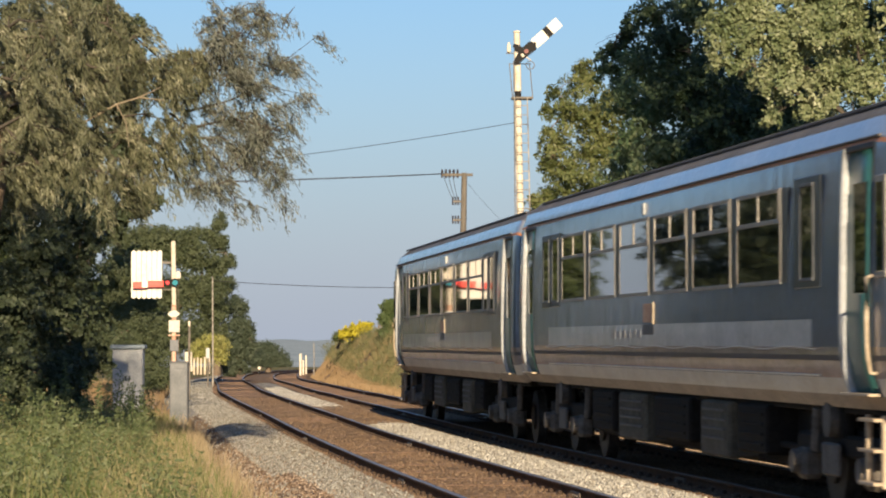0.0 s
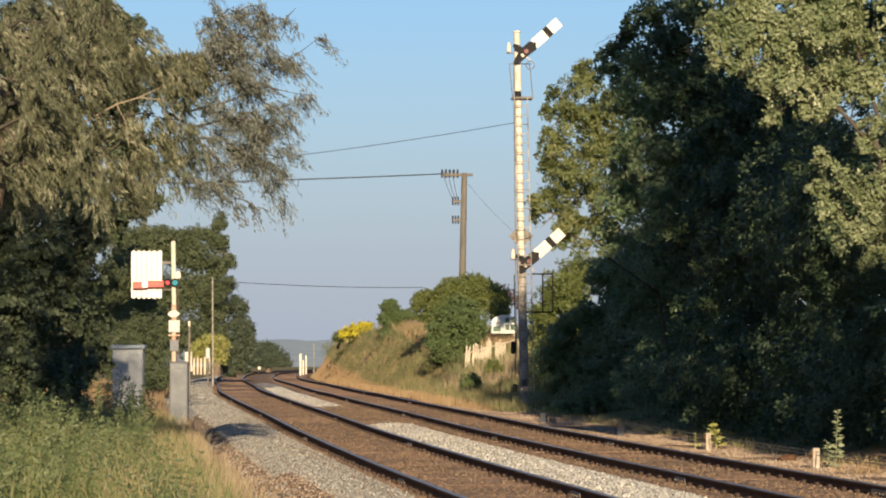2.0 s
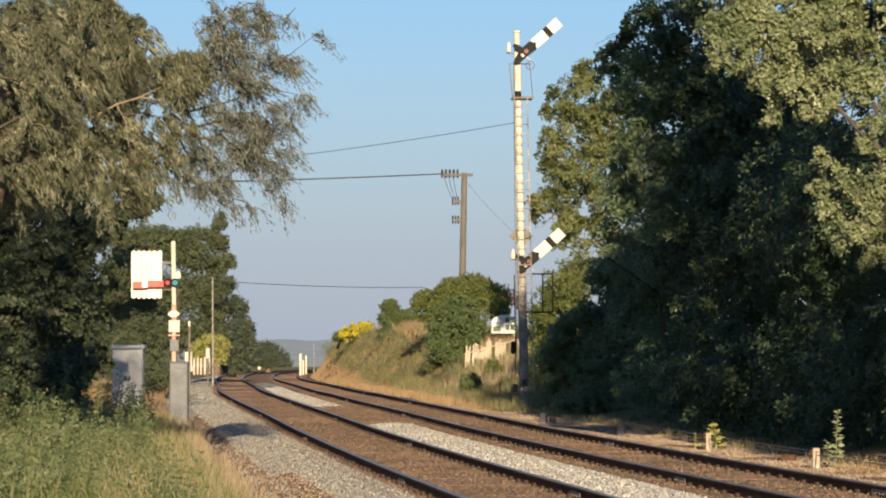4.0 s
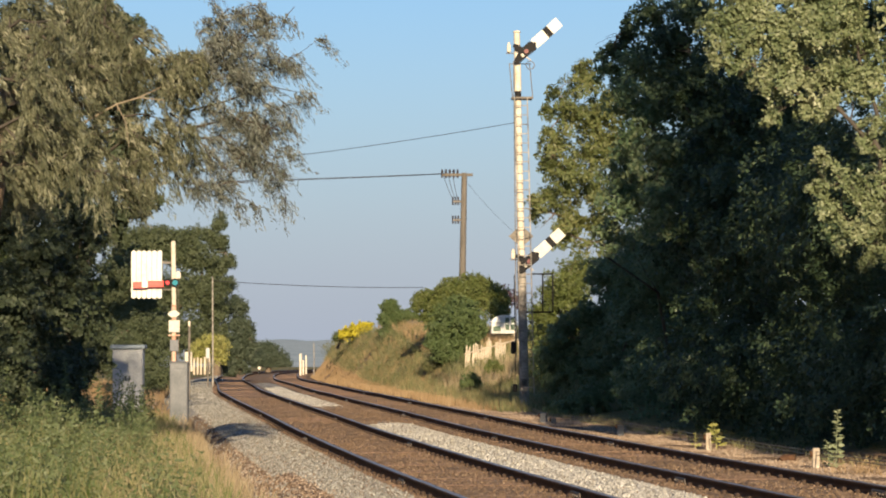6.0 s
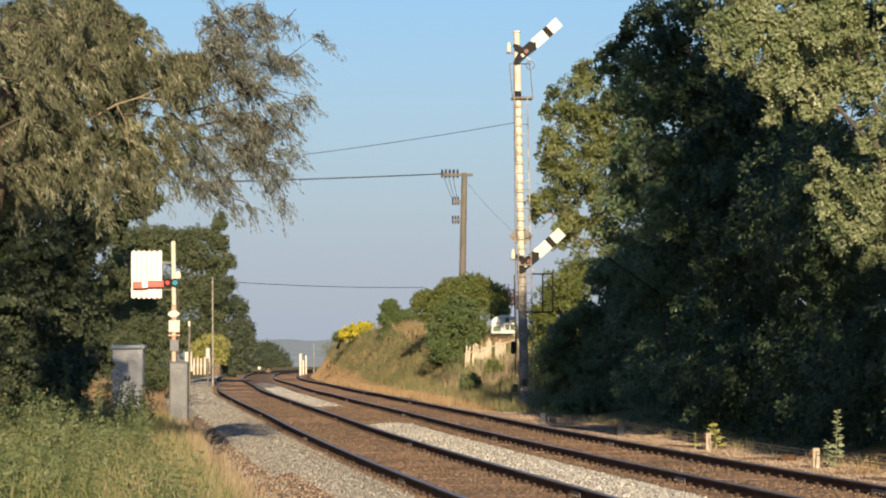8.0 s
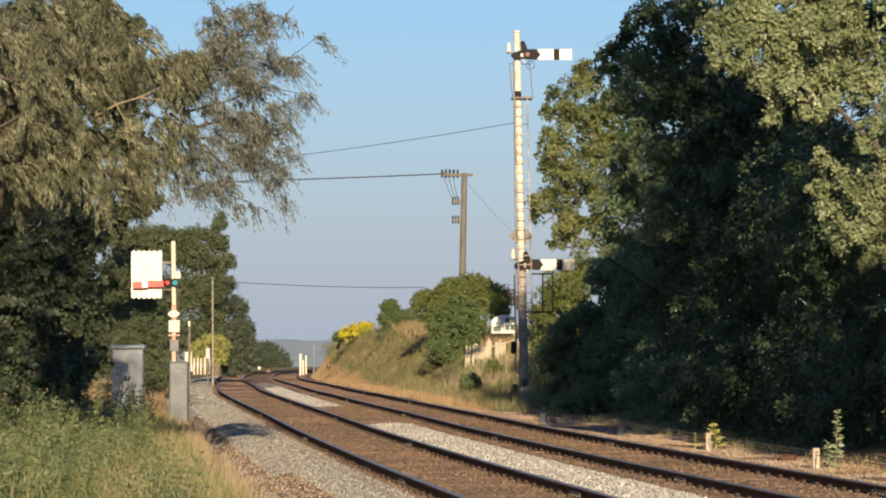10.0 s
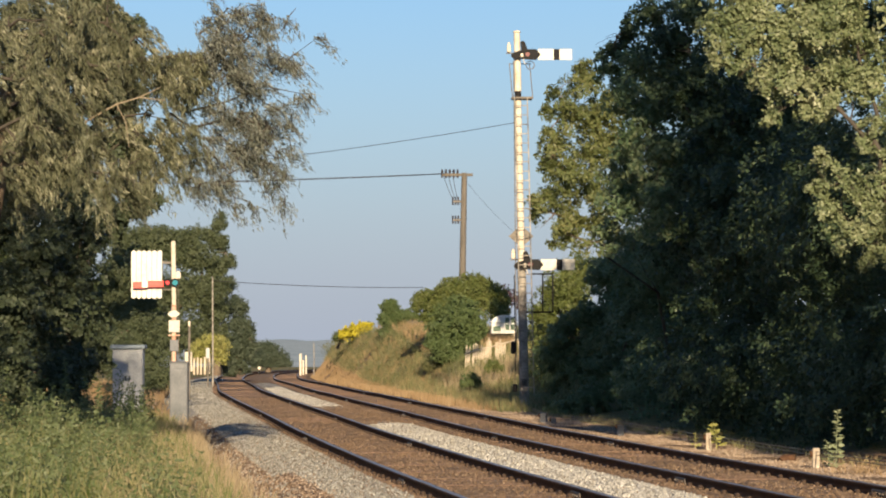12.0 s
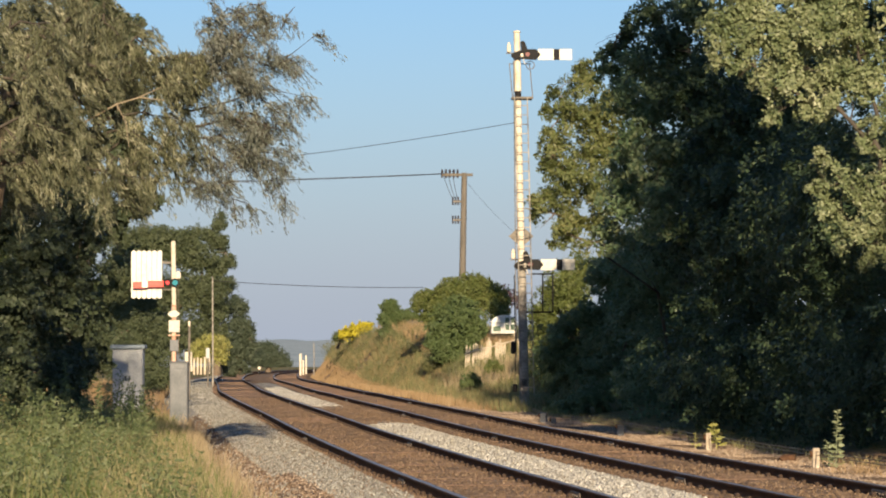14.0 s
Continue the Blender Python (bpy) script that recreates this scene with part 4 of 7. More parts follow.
            part("side_plate", bm, M["axlebox"], bogie, "dusty grey plate on the bogie frame")
            bm = bmesh.new()
            rod(bm, (sd * 0.95, c - 0.05, 0.86), (sd * 1.20, c - 0.05, 0.86), 0.17, 0.16, 16)
            part("air_spring", bm, M["axlebox"], bogie)
        for q in (-1.3, 1.3):
            bm = bmesh.new()
            for sd in (-1, 1):
                rod(bm, (sd * 0.69, c + q, 0.42), (sd * 0.80, c + q, 0.42), 0.42, seg=28)
                rod(bm, (sd * 0.66, c + q, 0.42), (sd * 0.69, c + q, 0.42), 0.45, seg=28)
                rod(bm, (sd * 0.80, c + q, 0.42), (sd * 0.84, c + q, 0.42), 0.20, seg=20)
            rod(bm, (-0.8, c + q, 0.42), (0.8, c + q, 0.42), 0.08)
            part("wheelset", bm, M["wheel"], bogie)
            for sd in (-1, 1):
                bm = bmesh.new()
                box(bm, (0.22, 0.34, 0.30), (sd * 1.06, c + q, 0.42), 0.05)
                rod(bm, (sd * 1.10, c + q, 0.44), (sd * 1.24, c + q, 0.44), 0.13, 0.11, 14)
                part("axlebox", bm, M["axlebox"], bogie, "dusty axlebox cover")
                bm = bmesh.new()
                rod(bm, (sd * 1.10, c + q + 0.42, 0.55), (sd * 1.10, c + q + 0.52, 0.95), 0.05)
                part("damper", bm, M["axlebox"], bogie)
    for e in ((-1,) if cab_rear else (1,)):
        y = e * (CAR / 2 - 1.5)
        for sd in (-1, 1):
            bm = bmesh.new()
            for q in (-0.27, 0.27):
                box(bm, (0.05, 0.07, 0.62), (sd * 1.2, y + q, 0.63), 0.008)
            for z in (0.36, 0.64, 0.90):
                box(bm, (0.16, 0.56, 0.03), (sd * 1.22, y, z), 0.006)
            part("footstep", bm, M["steps"], t, "cream-painted steps below the door")
    y = (-1 if cab_rear else 1) * (CAR / 2)
    bm = bmesh.new()
    rod(bm, (0, y, 0.95), (0, y + (-0.45 if cab_rear else 0.45), 0.95), 0.11)
    box(bm, (0.36, 0.25, 0.3), (0, y + (-0.45 if cab_rear else 0.45), 0.95), 0.05)
    part("coupler", bm, M["under"], t)
    bm = bmesh.new()
    box(bm, (2.3, 0.08, 0.55), (0, y * 0.985, 0.62), 0.03)
    part("obstacle_deflector", bm, M["under"], t)
    return t


rear_car = build_car("dusty blue railcar with grey band and white door pillars", True)
front_car = build_car("leading dusty blue railcar with teal doors, coupled ahead", False)


def car_rows(mid, speed=26.07, tail=61.27 - 15.0):
    """Poses of a car whose middle is mid metres ahead of the train's tail."""
    rows = []
    for k in range(29):
        tm = k * 0.5
        s = tail - mid - speed * tm
        pts = [track_point(s + o, FAR) for o in (8.0, -8.0)]
        x, y, z = [(pts[0][i] + pts[1][i]) / 2 for i in range(3)]
        ang = math.atan2(pts[1][1] - pts[0][1], pts[1][0] - pts[0][0])
        rows.append((tm, Matrix.Translation((x, y, z)) @ Matrix.Rotation(ang - math.pi / 2, 4, "Z")))
    return rows


# ---------------------------------------------------------------- signals
def signal_arm(parent, at, lens_side, lower):
    """An upper-quadrant arm seen from behind; pivots at its own origin, +x towards the tip."""
    bm = bmesh.new()
    box(bm, (0.42, 0.02, 0.29), (0.62, 0, 0), 0.004)
    arm = part("signal_arm", bm, M["arm_white"], parent, "white signal arm with a black band, seen from behind")
    arm.location = at
    bm = bmesh.new()
    box(bm, (0.155, 0.026, 0.292), (0.905, 0, 0), 0.003)
    part("band", bm, M["black"], arm, "black band")
    bm = bmesh.new()
    box(bm, (0.33, 0.02, 0.29), (1.1475, 0, 0), 0.004)
    part("arm_tip", bm, M["arm_white"], arm)
    bm = bmesh.new()
    vs = [bm.verts.new(p) for p in ((-0.31, -0.02, 0.0), (-0.30, -0.02, -0.07), (-0.24, -0.02, -0.12), (-0.05, -0.02, -0.12), (0.36, -0.02, -0.145), (0.48, -0.02, 0.0), (0.36, -0.02, 0.145), (0.13, -0.02, 0.14), (0.06, -0.02, 0.33), (0.0, -0.02, 0.37), (-0.06, -0.02, 0.33), (-0.04, -0.02, 0.12), (-0.22, -0.02, 0.06))]
    f = bm.faces.new(vs)
    r = bmesh.ops.extrude_face_region(bm, geom=[f])
    bmesh.ops.translate(bm, vec=(0, 0.04, 0), verts=[v for v in r["geom"] if isinstance(v, bmesh.types.BMVert)])
    bmesh.ops.recalc_face_normals(bm, faces=bm.faces)
    part("spectacle_plate", bm, M["black"], arm, "black iron spectacle casting")
    bm = bmesh.new()
    rod(bm, (0.13, -0.035, 0.0), (0.13, 0.035, 0.0), 0.06, seg=18)
    part("lens", bm, M["darkred"], arm)
    bm = bmesh.new()
    box(bm, (0.07, 0.05, 0.10), (-0.02, -0.05, -0.02), 0.01)
    rod(bm, (0.02, -0.04, -0.12), (0.06, -0.04, -0.26), 0.014, seg=6)
    part("arm_bracket", bm, M["post_white"], arm)
    return arm


def signal_post():
    base = (2.17, 85.00, -0.04)
    t = thing("semaphore_signal", base, "tall white-topped semaphore signal with two arms and ladder", "signal")
    top = 9.873
    lean = -0.020

    def at(z, dx=0.0, dy=0.0):
        return (lean * z + dx, dy, z)
    bm = bmesh.new()
    rod(bm, at(-0.3), at(3.75), 0.125, 0.115, 16)
    part("lower_post", bm, M["darkpost"], t, "weathered lower post with shade and sun patches painted in")
    bm = bmesh.new()
    rod(bm, at(3.75), at(8.05), 0.095, 0.08, 16)
    rod(bm, at(3.70), at(3.80), 0.125, 0.10, 16)
    part("post", bm, M["post_white"], t, "weathered white post")
    bm = bmesh.new()
    rod(bm, at(8.05), at(8.3), 0.085, 0.085, 16)
    part("collar", bm, M["black"], t)
    bm = bmesh.new()
    rod(bm, at(8.3), at(top), 0.095, 0.08, 16)
    rod(bm, at(top), at(top + 0.05), 0.105, 0.08, 16)
    part("upper_post", bm, M["post_white"], t, "white upper post")
    # ladder before the post, a little to one side
    bm = bmesh.new()
    for q in (-0.07, 0.27):
        rod(bm, at(0.2, q - 0.02, -0.46), at(8.1, q - 0.03, -0.2), 0.016, seg=6)
    part("ladder", bm, M["darkpost"], t, "thin iron ladder")
    for k in range(31):
        z = 0.4 + k * 0.25
        bm = bmesh.new()
        rod(bm, at(z, -0.08, -0.455 + 0.032 * z), at(z, 0.25, -0.455 + 0.032 * z), 0.013, seg=5)
        part("rung", bm, M["darkpost"], t)
    # platform, hoop rails
    bm = bmesh.new()
    box(bm, (0.56, 0.55, 0.06), at(8.12, 0.10, 0.15), 0.01)
    part("platform", bm, M["rodding"], t, "small iron platform")
    bm = bmesh.new()
    for q in (-0.24, 0.30):
        rod(bm, at(8.12, q + 0.1, 0.2), at(9.05, q + 0.03, 0.2), 0.012, seg=6)
    rod(bm, at(9.05, -0.23, 0.2), at(9.05, 0.36, 0.2), 0.012, seg=6)
    part("guard_rail", bm, M["rodding"], t)
    ring = [at(9.0 + 0.11 * math.sin(a), 0.34 + 0.11 * math.cos(a), 0.0) for a in np.linspace(0, 2 * math.pi, 13)]
    tubes("rod_ring", [(ring, [0.012] * 13)], M["rodding"], t, 5)
    # diamond plates each side of the post
    for sg in (-1, 1):
        bm = bmesh.new()
        vs = [bm.verts.new(p) for p in (at(4.42, sg * 0.09, -0.17), at(4.42, sg * 0.33, -0.17), at(4.64, sg * 0.09, -0.17), at(4.20, sg * 0.09, -0.17))]
        for a, b, c in ((0, 1, 2), (0, 3, 1)):
            bm.faces.new((vs[a], vs[b], vs[c]))
        o = part("diamond_plate", bm, M["rodding"], t)
        o.modifiers.new("thick", "SOLIDIFY").thickness = 0.01
    # lamps
    for z in (9.44, 3.92):
        bm = bmesh.new()
        box(bm, (0.10, 0.16, 0.20), at(z, -0.22, 0.0), 0.02)
        rod(bm, at(z + 0.1, -0.22), at(z + 0.17, -0.22), 0.05, 0.02, 10)
        lm = part("lamp", bm, M["post_white"], t, "small white signal lamp")
        bm = bmesh.new()
        rod(bm, at(z - 0.12, -0.30), at(z - 0.12, 0.0), 0.014, seg=6)
        part("lamp_bracket", bm, M["rodding"], lm)
    # down rods and balance weights
    bm = bmesh.new()
    rod(bm, at(1.2, -0.19, -0.1), at(9.1, -0.10, -0.1), 0.012, seg=6)
    part("down_rod", bm, M["rodding"], t)
    bm = bmesh.new()
    rod(bm, at(0.8, -0.22, -0.08), at(3.4, -0.20, -0.08), 0.014, seg=6)
    box(bm, (0.14, 0.12, 0.34), at(1.45, -0.26, -0.1), 0.03)
    box(bm, (0.12, 0.12, 0.22), at(0.38, -0.24, -0.1), 0.03)
    part("balance_weight", bm, M["black"], t)
    bm = bmesh.new()
    box(bm, (0.95, 0.05, 0.05), at(2.4, 0.35, 0.1), 0.01)
    box(bm, (0.04, 0.04, 1.0), at(2.9, 0.55, 0.1), 0.01)
    box(bm, (0.04, 0.04, 1.0), at(2.9, 0.82, 0.1), 0.01)
    box(bm, (0.6, 0.05, 0.04), at(3.42, 0.55, 0.1), 0.01)
    part("stage_bracket", bm, M["black"], t, "dark iron working stage")
    a = signal_arm(t, at(9.27, 0.14, -0.17), 1, False)
    b = signal_arm(t, at(3.66, 0.10, -0.19), 1, True)
    return a, b


upper_arm, lower_arm = signal_post()


def small_signal():
    base = (-8.44, 100.00, -0.39)
    t = thing("shunt_signal", base, "white post with red arm against white sighting board", "signal")
    t.scale = (1.389, 1.389, 1.389)
    top = 3.652
    bm = bmesh.new()
    rod(bm, (0, 0, -0.2), (0, 0, 2.247), 0.055, seg=12)
    part("lower_post", bm, M["rustpost"], t, "rust-streaked lower post")
    bm = bmesh.new()
    rod(bm, (0, 0, 2.247), (-0.02, 0, 3.652), 0.052, seg=12)
    rod(bm, (-0.02, 0, 3.652), (-0.02, 0, 3.690), 0.06, 0.03, seg=12)
    part("post", bm, M["post_white"], t, "white upper post")
    # sighting board: eight upright boards with rounded tops
    w = 0.70
    for k in range(6):
        bm = bmesh.new()
        x = -0.98 + (k + 0.5) * w / 6
        box(bm, (w / 6 - 0.004, 0.025, 1.03), (x, 0.10, 2.937), 0.006)
        rod(bm, (x, 0.0895, 3.422), (x, 0.1105, 3.422), 0.0575, seg=14)
        rod(bm, (x, 0.0895, 2.445), (x, 0.1105, 2.445), 0.0575, seg=14)
        part("board", bm, M["board_white"], t, "white board of the sighting screen")
    bm = bmesh.new()
    for z in (3.205, 2.605):
        box(bm, (1.0, 0.03, 0.05), (-0.5, 0.13, z), 0.004)
    part("board_rail", bm, M["rodding"], t)
    bm = bmesh.new()
    box(bm, (0.30, 0.02, 0.145), (-0.78, -0.07, 2.694), 0.004)
    arm = part("signal_arm", bm, M["red"], t, "red arm with a white stripe")
    bm = bmesh.new()
    box(bm, (0.13, 0.024, 0.147), (-0.655, -0.07, 2.707), 0.003)
    part("stripe", bm, M["board_white"], arm, "white stripe")
    bm = bmesh.new()
    box(bm, (0.36, 0.02, 0.145), (-0.41, -0.07, 2.720), 0.004)
    part("arm_root", bm, M["red"], arm)
    bm = bmesh.new()
    box(bm, (0.28, 0.03, 0.16), (-0.10, -0.07, 2.745), 0.02)
    rod(bm, (0.02, -0.09, 2.745), (0.02, -0.05, 2.745), 0.10, seg=16)
    part("spectacle", bm, M["black"], arm)
    bm = bmesh.new()
    rod(bm, (0.03, -0.11, 2.745), (0.03, -0.08, 2.745), 0.062, seg=16)
    part("green_lens", bm, M["bluelens"], arm, "blue-green glass lens")
    bm = bmesh.new()
    rod(bm, (-0.14, -0.11, 2.745), (-0.14, -0.08, 2.745), 0.045, seg=16)
    part("red_lens", bm, M["redlens"], arm, "red glass lens")
    bm = bmesh.new()
    box(bm, (0.12, 0.14, 0.15), (0.09, 0.02, 2.911), 0.02)
    rod(bm, (0.09, 0.02, 2.962), (0.09, 0.02, 3.013), 0.05, 0.02, 10)
    part("lamp", bm, M["post_white"], t, "small white lamp")
    # signs on the post
    bm = bmesh.new()
    vs = []
    for x, z in ((-0.14, 0), (-0.06, 0.075), (0.06, 0.075), (0.14, 0), (0.06, -0.075), (-0.06, -0.075)):
        vs.append(bm.verts.new((x, -0.075, 2.043 + z)))
    bm.faces.new(vs)
    o = part("oval_sign", bm, M["arm_white"], t, "white pointed oval plate")
    o.modifiers.new("thick", "SOLIDIFY").thickness = 0.012
    bm = bmesh.new()
    box(bm, (0.25, 0.014, 0.27), (0.01, -0.07, 1.762), 0.004)
    sg = part("number_sign", bm, M["arm_white"], t, "square white plate with two rows of dark marks")
    for zc in (1.813, 1.673):
        for k in range(4):
            bm = bmesh.new()
            box(bm, (0.035, 0.006, 0.07), (-0.07 + k * 0.052, -0.08, zc), 0.001)
            part("mark", bm, M["cabgrey"], sg)
    bm = bmesh.new()
    box(bm, (0.26, 0.03, 0.035), (0.01, -0.06, 1.558), 0.004)
    part("bracket", bm, M["rustpost"], t)
    bm = bmesh.new()
    box(bm, (0.19, 0.014, 0.26), (0.01, -0.07, 1.328), 0.004)
    part("grey_plate", bm, M["galv"], t, "small grey plate")
    bm = bmesh.new()
    rod(bm, (0.11, 0.0, 0.970), (0.09, 0.0, 2.758), 0.008, seg=5)
    part("down_rod", bm, M["rodding"], t)


small_signal()


def pillar_box():
    base = (-5.83, 70.50, -0.56)
    t = thing("battery_pillar", base, "upright galvanised steel equipment pillar beside the signal", "equipment cabinet")
    h = 1.663
    bm = bmesh.new()
    box(bm, (0.40, 0.34, h + 0.1), (0, 0, h / 2 - 0.05), 0.012)
    part("body", bm, M["galv"], t)
    bm = bmesh.new()
    box(bm, (0.42, 0.36, 0.03), (0, 0, h + 0.012), 0.008)
    part("lid", bm, M["galv"], t)
    bm = bmesh.new()
    box(bm, (0.34, 0.01, h * 0.8), (0, -0.176, h * 0.52), 0.006)
    part("door", bm, M["galv"], t)


pillar_box()


def relay_cabinet():
    base = (-7.89, 80.00, -0.27)
    t = thing("relay_cabinet", base, "grey two-door lineside relay cabinet with sloping lid", "equipment cabinet")
    h = 1.674
    bm = bmesh.new()
    box(bm, (0.76, 0.5, h), (0, 0, h / 2 - 0.03), 0.015)
    part("body", bm, M["cabgrey"], t)
    for q in (-0.19, 0.19):
        bm = bmesh.new()
        box(bm, (0.355, 0.02, h * 0.88), (q, -0.262, h * 0.48), 0.008)
        d = part("door", bm, M["cabgrey"], t)
        bm = bmesh.new()
        box(bm, (0.02, 0.03, 0.12), (q * 0.25, -0.28, h * 0.55), 0.005)
        part("handle", bm, M["black"], d)
    bm = bmesh.new()
    box(bm, (0.88, 0.62, 0.12), (0, 0, h + 0.03), 0.03)
    part("lid", bm, M["cablid"], t, "blue-grey overhanging lid")


relay_cabinet()


# ---------------------------------------------------------------- overhead lines
def sag_line(a, b, sag, n=24):
    a, b = np.array(a), np.array(b)
    return [tuple(a + (b - a) * k / n - np.array([0, 0, sag * 4 * (k / n) * (1 - k / n)])) for k in range(n + 1)]


def power_pole():
    foot = (0.82, 140.00, 2.71)
    t = thing("power_pole", foot, "weathered wooden power pole with crossarm and fuses", "utility pole")
    f = np.array(foot)
    top = np.array((0.94, 140.00, 9.01)) - f
    V = tubes("pole", [([(0, 0, -0.6), tuple(top * 0.5), tuple(top)], [0.16, 0.14, 0.12])], M["wood"], t, 12)
    a, b = np.array((-0.02, 140.00, 8.91)) - f, np.array((1.29, 140.00, 8.99)) - f
    bm = bmesh.new()
    box(bm, (1.36, 0.12, 0.12), tuple((a + b) / 2 + [0, 0, -0.03]), 0.01)
    part("crossarm", bm, M["wood"], t)
    for k in range(5):
        p = np.array([-0.98 + k * 0.17, 0, 0]) + top + [0, 0, 0.0]
        bm = bmesh.new()
        rod(bm, tuple(p), tuple(p + [0, 0, 0.16]), 0.05, 0.03, 8)
        rod(bm, tuple(p + [0, 0, 0.06]), tuple(p + [0, 0, 0.09]), 0.07, 0.05, 8)
        rod(bm, tuple(p - [0, 0, 0.22]), tuple(p), 0.045, 0.05, 8)
        part("insulator", bm, M["insul"], t)
    for p in (np.array((0.55, 140.00, 7.75)) - f, np.array((0.55, 140.00, 6.93)) - f):
        bm = bmesh.new()
        box(bm, (0.42, 0.10, 0.10), tuple(p + [0.1, 0, 0]), 0.01)
        for q in (-0.12, 0.0, 0.12):
            rod(bm, tuple(p + [q, 0, -0.16]), tuple(p + [q, 0, 0.2]), 0.035, seg=8)
        part("fuse_bracket", bm, M["insul"], t)
    lines = []
    for k in range(3):
        s = top + np.array([-0.9 + k * 0.2, 0, -0.15])
        e = np.array((0.55, 140.00, 7.72)) - f + [(k - 1) * 0.1, 0, 0.1]
        lines.append((sag_line(s, e, 0.08, 8), [0.012] * 9))
    tubes("jumper_wire", lines, M["cable"], t, 5)
    tubes("stay_wire", [(sag_line(top + [0.1, 0, -0.4], np.array((3.00, 132.00, 6.06)) - f, 0.1, 8), [0.006] * 9)], M["galv"], t, 5)


power_pole()


def wire(label, a, b, sag, r):
    pts = sag_line(a, b, sag, 30)
    at = pts[0]
    o = tubes("overhead_wire", [(local(pts, at), [r] * len(pts))], M["cable"], None, 6)
    o.location = at
    tagged(o, label, "power line", "overhead wires")


wire("thick bundled overhead wire reaching the wooden pole", (-0.02, 140.00, 8.96), (-24.03, 125.00, 7.64), 0.15, 0.019)
wire("overhead wire sagging beside its fellow", (0.20, 140.00, 8.99), (-24.22, 126.00, 7.77), 0.15, 0.011)
wire("thin overhead wire rising to the signal top", (-8.58, 100.00, 7.02), (1.92, 85.30, 7.44), 0.12, 0.009)
wire("low telephone wire over the far track", (-9.96, 138.00, 4.23), (-0.97, 152.00, 4.18), 0.10, 0.016)


def thin_pole(ends, label, r):
    t = thing("lineside_pole", ends[0], label, "pole", "lineside poles")
    f = np.array(ends[0])
    e = np.array(ends[1]) - f
    tubes("pole", [([(0, 0, -0.3), tuple(e * 0.5), tuple(e)], [r, r * 0.9, r * 0.75])], M["darkpost"], t, 8)
    bm = bmesh.new()
    rod(bm, tuple(e), tuple(e + [0, 0, 0.06]), r * 0.8, r * 0.3, 8)
    part("cap", bm, M["rodding"], t)


thin_pole(((-9.96, 138.00, -0.05), (-9.98, 138.00, 4.35)), "thin grey telephone pole beside the far trees", 0.04)
thin_pole(((-7.08, 175.00, 0.05), (-7.08, 175.00, 1.47)), "short marker pole far along the bank", 0.03)

rng = np.random.default_rng(31)
# ---------------------------------------------------------------- trees by the right of the line
def xd(d, y):
    return float(line_x(y)) + d


def lob(d, y, z, r):
    return ((xd(d, y), y, z), r)


hedge_lobes = []
for k, y in enumerate(np.arange(44, 79, 3.5)):
    out = 0.0 if y < 68 else 0.9
    hedge_lobes.append(lob(8.6 + out + 0.4 * math.sin(k * 2.1), y, 1.2, (2.1, 2.3, 1.8)))
    hedge_lobes.append(lob(9.0 + out + 0.5 * math.sin(k * 1.3 + 1), y + 1.5, 3.9, (2.2, 2.4, 2.0)))
thirds = (hedge_lobes[:6], hedge_lobes[6:14], hedge_lobes[14:])
# The nearer runs take the shade-dark leaf tone, the last the lifted one.
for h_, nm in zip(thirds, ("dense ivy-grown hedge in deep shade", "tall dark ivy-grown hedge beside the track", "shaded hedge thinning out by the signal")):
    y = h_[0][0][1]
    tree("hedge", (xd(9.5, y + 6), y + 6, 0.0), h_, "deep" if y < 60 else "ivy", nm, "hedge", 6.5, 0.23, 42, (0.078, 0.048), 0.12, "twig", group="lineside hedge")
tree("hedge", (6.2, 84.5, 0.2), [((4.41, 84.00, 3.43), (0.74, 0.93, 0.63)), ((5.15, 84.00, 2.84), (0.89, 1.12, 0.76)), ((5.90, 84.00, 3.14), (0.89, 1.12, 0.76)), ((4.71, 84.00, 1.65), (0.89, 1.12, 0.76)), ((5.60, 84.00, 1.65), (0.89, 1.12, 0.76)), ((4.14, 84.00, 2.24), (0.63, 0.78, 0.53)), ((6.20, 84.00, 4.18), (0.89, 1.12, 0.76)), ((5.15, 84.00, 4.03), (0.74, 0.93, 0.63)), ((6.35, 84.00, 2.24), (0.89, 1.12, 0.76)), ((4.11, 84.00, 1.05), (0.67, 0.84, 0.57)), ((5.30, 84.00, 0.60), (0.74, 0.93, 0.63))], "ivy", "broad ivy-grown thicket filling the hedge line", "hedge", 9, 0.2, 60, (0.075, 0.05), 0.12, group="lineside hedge")
